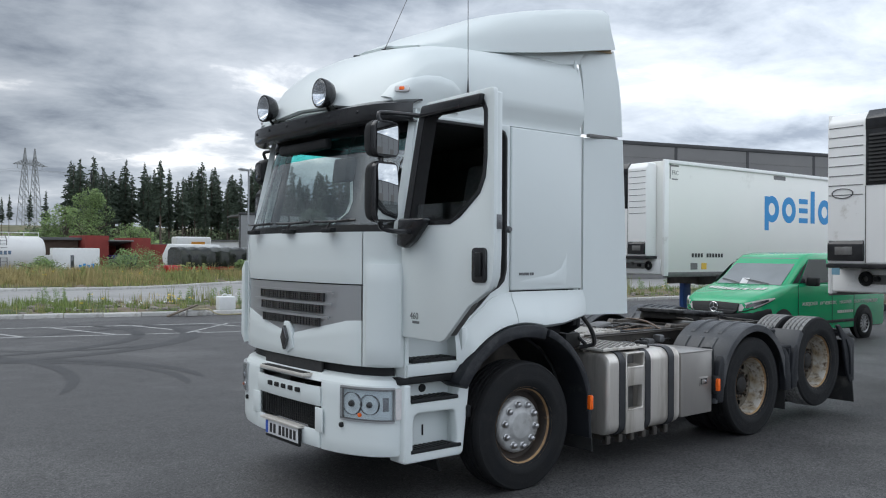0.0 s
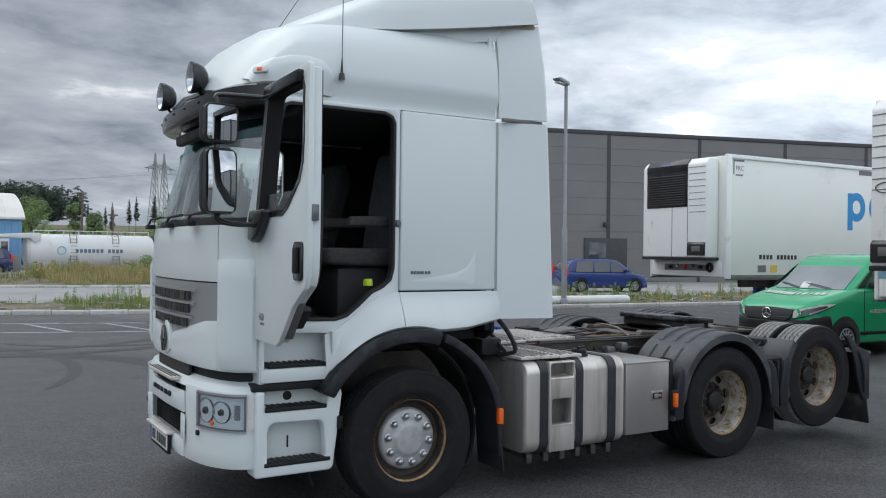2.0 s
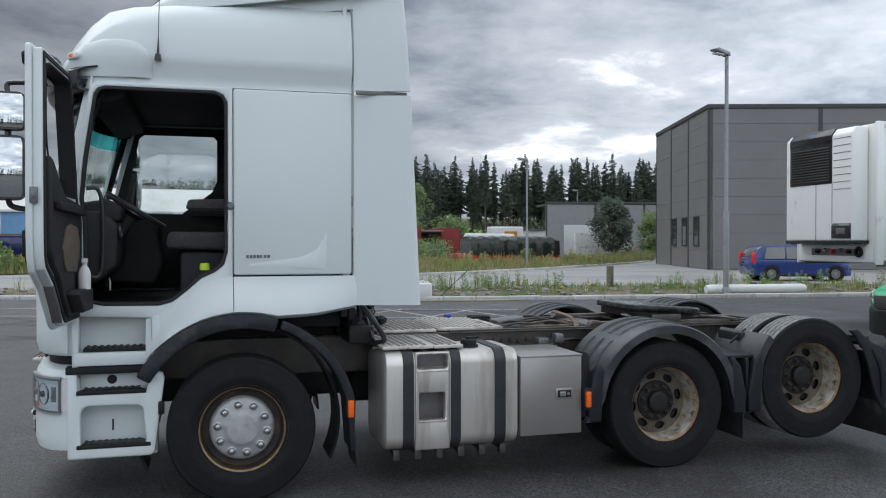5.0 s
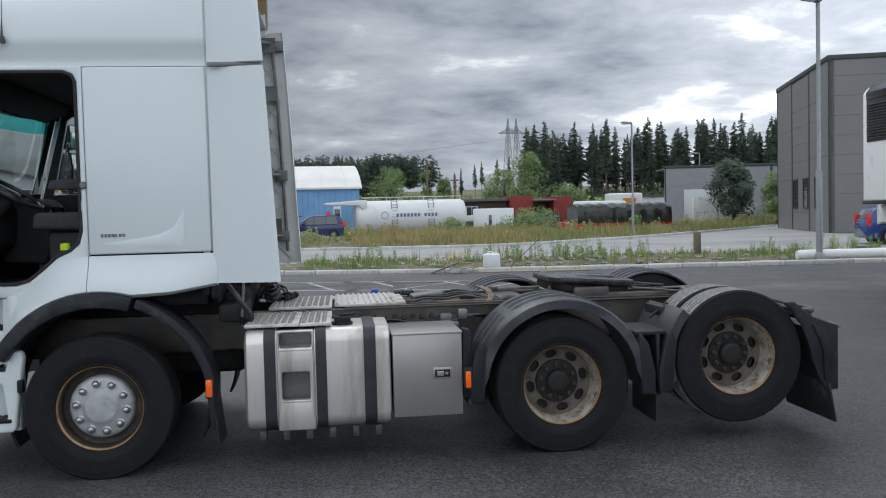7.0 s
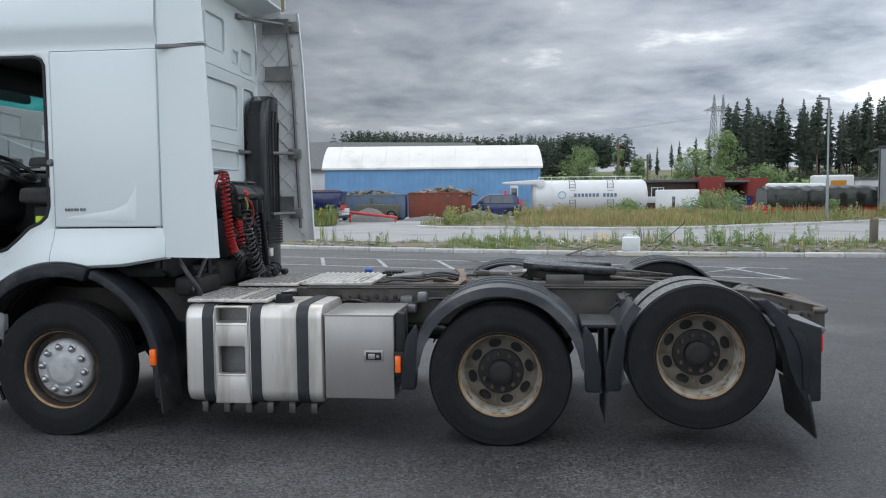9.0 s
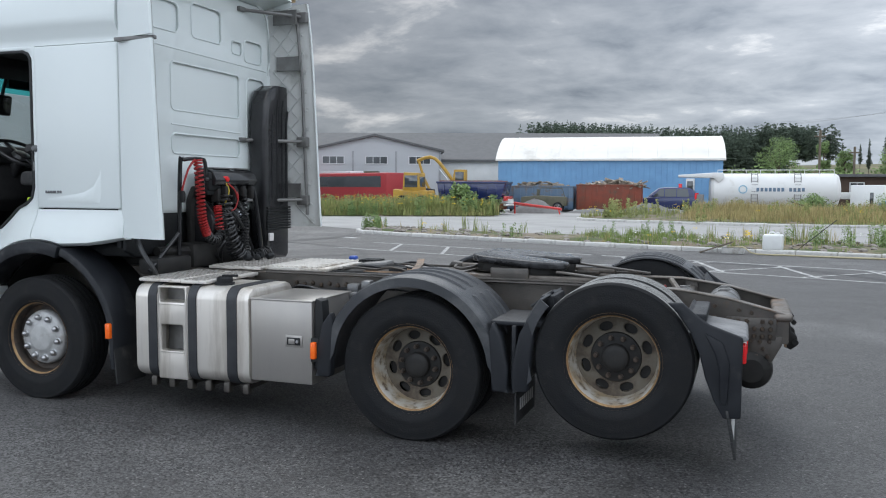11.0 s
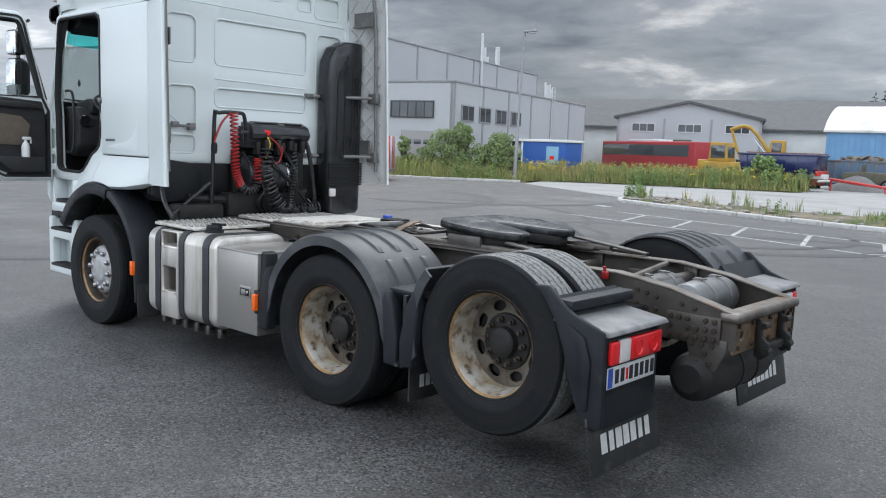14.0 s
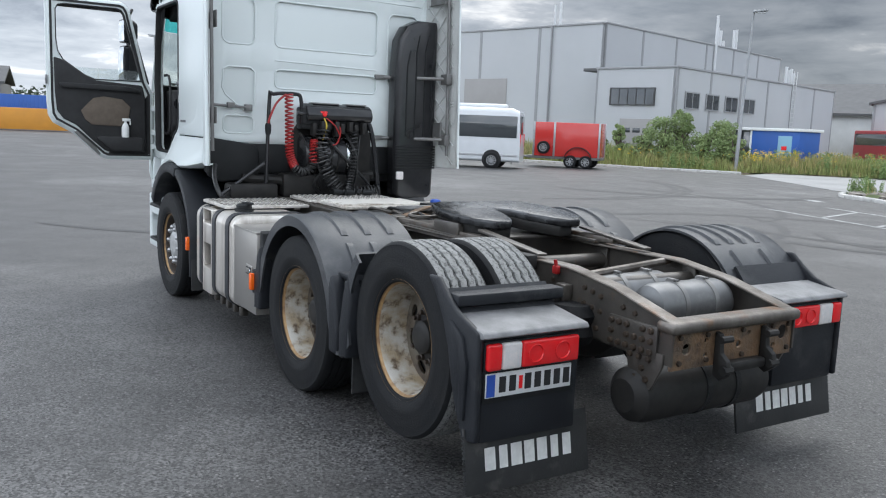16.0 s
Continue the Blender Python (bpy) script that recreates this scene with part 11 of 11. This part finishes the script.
for i in range(150):
    u = i / 149
    x, y = 33 + 62 * u + rnd.uniform(-0.8, 0.8), 132 - 12 * u + rnd.uniform(-5, 6)
    gap = abs(u - 0.265) < 0.020 or abs(u - 0.17) < 0.006 or abs(u - 0.52) < 0.012
    if not gap:
        spruce(x, y, rnd.uniform(11.0, 15.2) - rise(x, y) * 0.35, rnd.randrange(7), rnd.uniform(0, 360), rnd.uniform(0.95, 1.45))
for x, y, h in ((27.5, 152, 7), (24.0, 155, 5.5), (21.5, 158, 6), (29.5, 156, 7.5), (26, 160, 6.5), (31.5, 150, 8), (19.5, 160, 5.5), (33.0, 146, 8.5), (61, 62, 9), (64, 60, 10)):
    spruce(x, y, h, rnd.randrange(7), rnd.uniform(0, 360), 0.8)

# far woods on the hill: one mass of many small trees
v, f = [], []
for i in range(620):
    u = rnd.random()
    x, y = -38 + 56 * u + rnd.uniform(-3, 3), 176 - 18 * u + rnd.uniform(-10, 22)
    z0, h = rise(x, y), rnd.uniform(7.0, 9.6)
    tv, tf = spruce_mesh(h, rnd, rnd.uniform(0.35, 0.6) if u > 0.86 else 0.06, 0.055, 0.8)
    m = len(v)
    v += [(x + p[0] * 1.9, y + p[1] * 1.9, z0 + p[2]) for p in tv]
    f += [tuple(q + m for q in face) for face in tf]
tagged(new("far_woods", from_arrays("far_woods", v, f, needle)), "dark pine woods along the far hill", "woods", kind="stuff")
v, f = [], []
for i in range(170):
    x, y = rnd.uniform(-230, -95), rnd.uniform(-30, 60)
    r = rnd.uniform(1.6, 3.2)
    leaf_cloud(v, f, x - 60, y, rise(x, y) + r * 1.1, r * 1.7, 110, 0.45, rnd, 1.0)
tagged(new("far_woods_west", from_arrays("far_woods_west", v, f, needle)), "low dark woods on the western skyline", "woods", kind="stuff")
v, f = [], []
for i in range(150):
    u = rnd.random()
    x, y = 2 + 45 * u, rnd.uniform(112, 150)
    r = rnd.uniform(0.5, 1.3)
    leaf_cloud(v, f, x, y, rise(x, y) + r * 0.6, r * 1.3, 45, 0.32, rnd)
tagged(new("scrub", from_arrays("scrub", v, f, leaf_green)), "green scrub on the far rise", "scrub", kind="stuff")


v, f = [], []
for i in range(520):
    u = rnd.random()
    x, y = 30 + 68 * u, 136 - 12 * u + rnd.uniform(-8, 12)
    r = rnd.uniform(0.5, 1.5)
    leaf_cloud(v, f, x, y, rise(x, y) + r * 0.9, r * 1.2, 60, 0.22, rnd, 1.2)
tagged(new("undergrowth", from_arrays("undergrowth", v, f, scrub_green)), "dull green undergrowth below the spruces", "scrub", kind="stuff")
# unseen backdrop of trees, added to darken the southern skyline in reflections
v, f = [], []
for i in range(260):
    x, y = rnd.uniform(-120, 140), rnd.uniform(-110, -72)
    h = rnd.uniform(7, 12)
    tv, tf = spruce_mesh(h, rnd, 0.1, 0.08, 0.6)
    m = len(v)
    v += [(x + p[0] * 1.4, y + p[1] * 1.4, p[2]) for p in tv]
    f += [tuple(q + m for q in face) for face in tf]
tagged(new("far_woods_south", from_arrays("far_woods_south", v, f, needle)), "unseen dark spruce woods beyond the depot, added for reflections", "woods", kind="stuff")


def broadleaf(name, label, x, y, h, wide, seed, mat=None, clumps=44, n=130, size=0.105):
    r2 = random.Random(seed)
    t = thing(name, label, "tree", at=pose(x, y, rise(x, y) - 0.1))
    limbs = []
    tips = []
    for k in range(9):
        a = r2.uniform(0, 6.28)
        z0 = h * r2.uniform(0.15, 0.55)
        tip = (wide * 0.5 * math.cos(a) * r2.uniform(0.4, 1), wide * 0.5 * math.sin(a) * r2.uniform(0.4, 1), h * r2.uniform(0.5, 0.95))
        limbs.append(tube([(0, 0, z0), (tip[0] * 0.5, tip[1] * 0.5, (z0 + tip[2]) / 2), tip], lambda q: 0.07 * (1 - q) + 0.012, 5))
        tips.append(tip)
    part("trunk", merge(tube([(0, 0, 0), (0.1, 0.05, h * 0.4), (0, 0, h * 0.9)], lambda q: 0.16 * (1 - q) + 0.02, 8), *limbs), bark, t)
    v, f = [], []
    for k in range(clumps):
        z = h * r2.uniform(0.22, 0.97)
        span = wide * 0.5 * math.sin(math.pi * min(1, max(0.12, (z / h) * 0.85 + 0.08))) ** 0.7
        a = r2.uniform(0, 6.28)
        q = span * r2.uniform(0.2, 0.95)
        leaf_cloud(v, f, q * math.cos(a), q * math.sin(a), z, wide * r2.uniform(0.10, 0.19), n, size, r2)
    o = new("crown", from_arrays("crown", v, f, mat or leaf_green))
    o.parent = t
    return t


broadleaf("birch", "thin-crowned young birch among the scrub", 20.5, 88, 7.2, 4.6, 3)
broadleaf("birch", "thin-crowned young birch among the scrub", 23.8, 90, 8.6, 5.0, 4)
broadleaf("birch", "low bushy birch by the sheds", 28.0, 89, 4.8, 5.0, 5)
broadleaf("oak", "round oak on the rise", 10.5, 140, 6.5, 6.5, 6)
broadleaf("birch", "slim birch on the rise", 17.5, 146, 6.0, 2.8, 8)
broadleaf("birch", "slim birch on the rise", 20.5, 144, 5.0, 3.0, 9)
broadleaf("oak", "small tree beside the blue hall", 4.6, 76, 3.4, 2.4, 10)
broadleaf("pine", "young dark pine by the grey unit", 35.2, 61.5, 5.6, 4.0, 11, needle, 70, 150, 0.12)
broadleaf("birch", "young birch by the dark warehouse", 40.5, 64.0, 4.6, 3.4, 12)
for x, y, h, w, seed, cl in ((-22.6, 34.6, 2.1, 1.3, 13, 26), (-23.6, 34.9, 3.0, 1.9, 14, 44), (-24.5, 34.4, 2.2, 1.7, 15, 30), (-25.9, 34.0, 3.4, 1.6, 61, 40), (-26.7, 33.3, 2.9, 2.2, 62, 46), (-27.7, 33.0, 2.2, 1.6, 63, 28), (-28.8, 32.0, 2.6, 1.1, 64, 22), (-30.0, 31.4, 1.8, 1.2, 65, 20), (-31.4, 30.6, 1.5, 1.3, 66, 18)):
    broadleaf("willow_bush", "upright green willow bush in the weeds", x, y, h, w, seed, willow_green, int(cl * 1.4), 130, 0.050)
broadleaf("willow_bush", "round green bush at the end of the weeds", -11.4, 44.2, 2.0, 2.2, 16, None, 26, 90, 0.10)
broadleaf("willow_bush", "green bush beside the dry grass", 9.5, 52.5, 1.3, 3.2, 17, leaf_green, 40, 90, 0.06)
broadleaf("willow_bush", "green bush beside the dry grass", 15.5, 53.0, 1.7, 4.6, 18, leaf_green, 50, 110, 0.06)
broadleaf("willow_bush", "small green bush by the covered trailer", 22.5, 50.5, 1.3, 1.5, 19, None, 16, 60, 0.09)


def blades(v, f, x, y, z, h, n, spread, rnd, lean_by=0.35, w=0.012):
    for _ in range(n):
        a, b = rnd.uniform(0, 6.283), rnd.uniform(0, 6.283)
        px, py = x + spread * math.cos(a) * rnd.random(), y + spread * math.sin(a) * rnd.random()
        hh = h * rnd.uniform(0.55, 1.15)
        dx, dy = math.cos(b) * hh * lean_by * rnd.random(), math.sin(b) * hh * lean_by * rnd.random()
        sx, sy = -math.sin(b) * w, math.cos(b) * w
        i = len(v)
        v += [(px - sx, py - sy, z), (px + sx, py + sy, z), (px + dx * 0.45 + sx * 0.8, py + dy * 0.45 + sy * 0.8, z + hh * 0.6), (px + dx * 0.45 - sx * 0.8, py + dy * 0.45 - sy * 0.8, z + hh * 0.6), (px + dx, py + dy, z + hh)]
        f += [(i, i + 1, i + 2, i + 3), (i + 3, i + 2, i + 4)]


def between(front, back, rnd):
    a = curve([Vector((*p, 0)) for p in front], 8)
    b = curve([Vector((*p, 0)) for p in back], 8)
    t, u = rnd.random(), rnd.random()
    p, q = a[min(len(a) - 1, int(t * len(a)))], b[min(len(b) - 1, int(t * len(b)))]
    return p.lerp(q, u), u


def meadow(name, label, front, back, count, h, mat, seed, keep, per=7, spread=0.22, w=0.012, z=0.08):
    r2 = random.Random(seed)
    a = curve([Vector((*p, 0)) for p in front], 8)
    b = curve([Vector((*p, 0)) for p in back], 8)
    lens = [0.0]
    for p, q in zip(a, a[1:]):
        lens.append(lens[-1] + (q - p).length)
    v, f = [], []
    for _ in range(count):
        s = r2.random() * lens[-1]
        i = max(k for k in range(len(lens)) if lens[k] <= s)
        i = min(i, len(a) - 2)
        t = (s - lens[i]) / max(1e-6, lens[i + 1] - lens[i])
        j0 = round(i / (len(a) - 1) * (len(b) - 1))
        j1 = min(len(b) - 1, j0 + 1)
        p, q = a[i].lerp(a[i + 1], t), b[j0].lerp(b[j1], t)
        u = r2.random()
        c = p.lerp(q, 0.03 + 0.94 * u)
        g = min(1.0, max(0.0, 0.5 + 0.55 * noise.noise((c.x * 0.16, c.y * 0.16, seed)) + 0.45 * noise.noise((c.x * 0.7, c.y * 0.7, seed))))
        k = keep(c.x, c.y, u, g)
        if r2.random() > k:
            continue
        blades(v, f, c.x, c.y, z * 0.5, h * (0.35 + 1.2 * g) * min(1.0, 0.4 + u * 5) * r2.uniform(0.7, 1.2), per, spread, r2, 0.4, w)
    return tagged(new(name, from_arrays(name, v, f, mat)), label, "grass", kind="stuff")


VERGE_W = VERGE_F[1:]


def growth(x):
    """How thickly the strip is grown: bare and stony between clumps towards its tip."""
    return 0.30 if -6.4 < x < -3.0 else 0.07 if x < 0.4 else 1.0 if x < 4.6 else 0.75


meadow("verge_grass", "sparse green grass and weeds on the stony strip", VERGE_F[1:], VERGE_B[1:], 9000, 0.24, grass_green, 21, lambda x, y, u, g: growth(x) * (0.15 + 1.2 * max(0, g - 0.4)) * (0.5 + 0.7 * u), 11, 0.2, 0.007, 0.12)
meadow("verge_dry_grass", "dry stalks among the verge weeds", VERGE_F[1:], VERGE_B[1:], 700, 0.36, grass_dry, 22, lambda x, y, u, g: 0.6 * g * growth(x), 6, 0.2, 0.008, 0.12)
meadow("verge_tall_weeds", "tall green weeds on the strip", VERGE_F[1:], VERGE_B[1:], 420, 0.55, weed_green, 23, lambda x, y, u, g: 0.9 * max(0, g - 0.42) * 2.2 * growth(x), 16, 0.15, 0.009, 0.12)
meadow("isle_dry_grass", "tall dry golden grass on the island", [(x, y + 1.0) for x, y in ISLE_F], ISLE_B, 13000, 0.66, grass_dry, 24, lambda x, y, u, g: (x > 2.4) * (0.25 + 1.1 * g) * (1.0 if x < 15 else 0.12), 9, 0.3, 0.012, 0.16)
meadow("isle_green_grass", "green tufts among the dry grass", ISLE_F, ISLE_B, 6000, 0.5, weed_green, 25, lambda x, y, u, g: (0.15 + 0.95 * (x > 8) * g) * (1.0 if x < 16 else 0.35), 9, 0.3, 0.016, 0.16)
meadow("west_weeds", "tall dense weeds, green and yellow", WEED_F[1:], WEED_B[1:], 12000, 0.85, weed_green, 26, lambda x, y, u, g: 1.0, 9, 0.3, 0.018, 0.1)
meadow("west_dry_grass", "dry grass among the tall weeds", WEED_F[1:], WEED_B[1:], 4500, 0.85, grass_dry, 27, lambda x, y, u, g: g, 8, 0.3, 0.014, 0.1)
for nm, lab, F, B, cnt, hh, mat, seed in (("west_flowers", "yellow flower heads over the weeds", WEED_F[1:], WEED_B[1:], 1500, 1.0, flower_yellow, 31), ("verge_flowers", "small yellow and white flowers on the strip", VERGE_W, VERGE_B[1:], 160, 0.40, flower_yellow, 32), ("isle_flowers", "yellow flowers in the island's grass", ISLE_F, ISLE_B, 160, 0.7, flower_yellow, 33), ("verge_daisies", "small white flowers on the strip", VERGE_W, VERGE_B[1:], 130, 0.30, flower_white, 34)):
    r2 = random.Random(seed)
    v, f = [], []
    for _ in range(cnt):
        c, u = between(F, B, r2)
        if noise.noise((c.x * 0.3, c.y * 0.3, seed)) < -0.05 or (F is VERGE_W and r2.random() > growth(c.x)):
            continue
        leaf_cloud(v, f, c.x, c.y, hh * r2.uniform(0.7, 1.2), 0.09, 7, 0.028, r2, 0.5)
    tagged(new(nm, from_arrays(nm, v, f, mat)), lab, "flowers", kind="stuff")
# leafy weeds: upright stems set with many small leaves
for nm, lab, F, B, cnt, hh, ls, seed in (("verge_leafy_weeds", "leafy green weeds in clumps on the stony strip", VERGE_W, VERGE_B[1:], 170, 0.62, 0.026, 51), ("isle_leafy_weeds", "bushy weeds among the island's grass", ISLE_F, ISLE_B, 150, 1.0, 0.05, 52), ("west_leafy_weeds", "bushy green weeds among the tall grass", WEED_F[1:], WEED_B[1:], 300, 1.15, 0.045, 53)):
    r2 = random.Random(seed)
    v, f = [], []
    for _ in range(cnt):
        c, u = between(F, B, r2)
        if noise.noise((c.x * 0.22, c.y * 0.22, seed)) < -0.12 or (F is VERGE_W and r2.random() > growth(c.x)):
            continue
        for _s in range(r2.randrange(2, 6)):
            x, y, h = c.x + r2.gauss(0, 0.16), c.y + r2.gauss(0, 0.16), hh * r2.uniform(0.35, 1.1)
            lx, ly = r2.gauss(0, 0.10) * h, r2.gauss(0, 0.10) * h
            blades(v, f, x, y, 0.06, h, 2, 0.02, r2, 0.1, 0.006)
            for j in range(6):
                t = (j + 0.6) / 6
                leaf_cloud(v, f, x + lx * t, y + ly * t, 0.08 + h * t, (0.16 - 0.09 * t) * (0.5 + h * 0.6), 14, ls, r2, 0.9)
    tagged(new(nm, from_arrays(nm, v, f, leaf_green if seed != 52 else weed_green)), lab, "weeds", kind="stuff")
# loose stones on the strip
r2 = random.Random(41)
ps = []
for k in range(700):
    c, u = between(VERGE_F[3:], VERGE_B[3:], r2)
    s = r2.uniform(0.03, 0.13)
    bm = bmesh.new()
    bmesh.ops.create_icosphere(bm, subdivisions=1, radius=s)
    for q in bm.verts:
        q.co *= r2.uniform(0.75, 1.2)
    ps.append(moved(bm, pose(c.x, c.y, 0.10 + 0.3 * s, 0, 0, r2.uniform(0, 360)) @ Matrix.Diagonal((1.3, 1, 0.6, 1))))
tagged(part("loose_stones", merge(*ps), stone_mat), "scattered stones on the bare strip", "stones", kind="stuff")
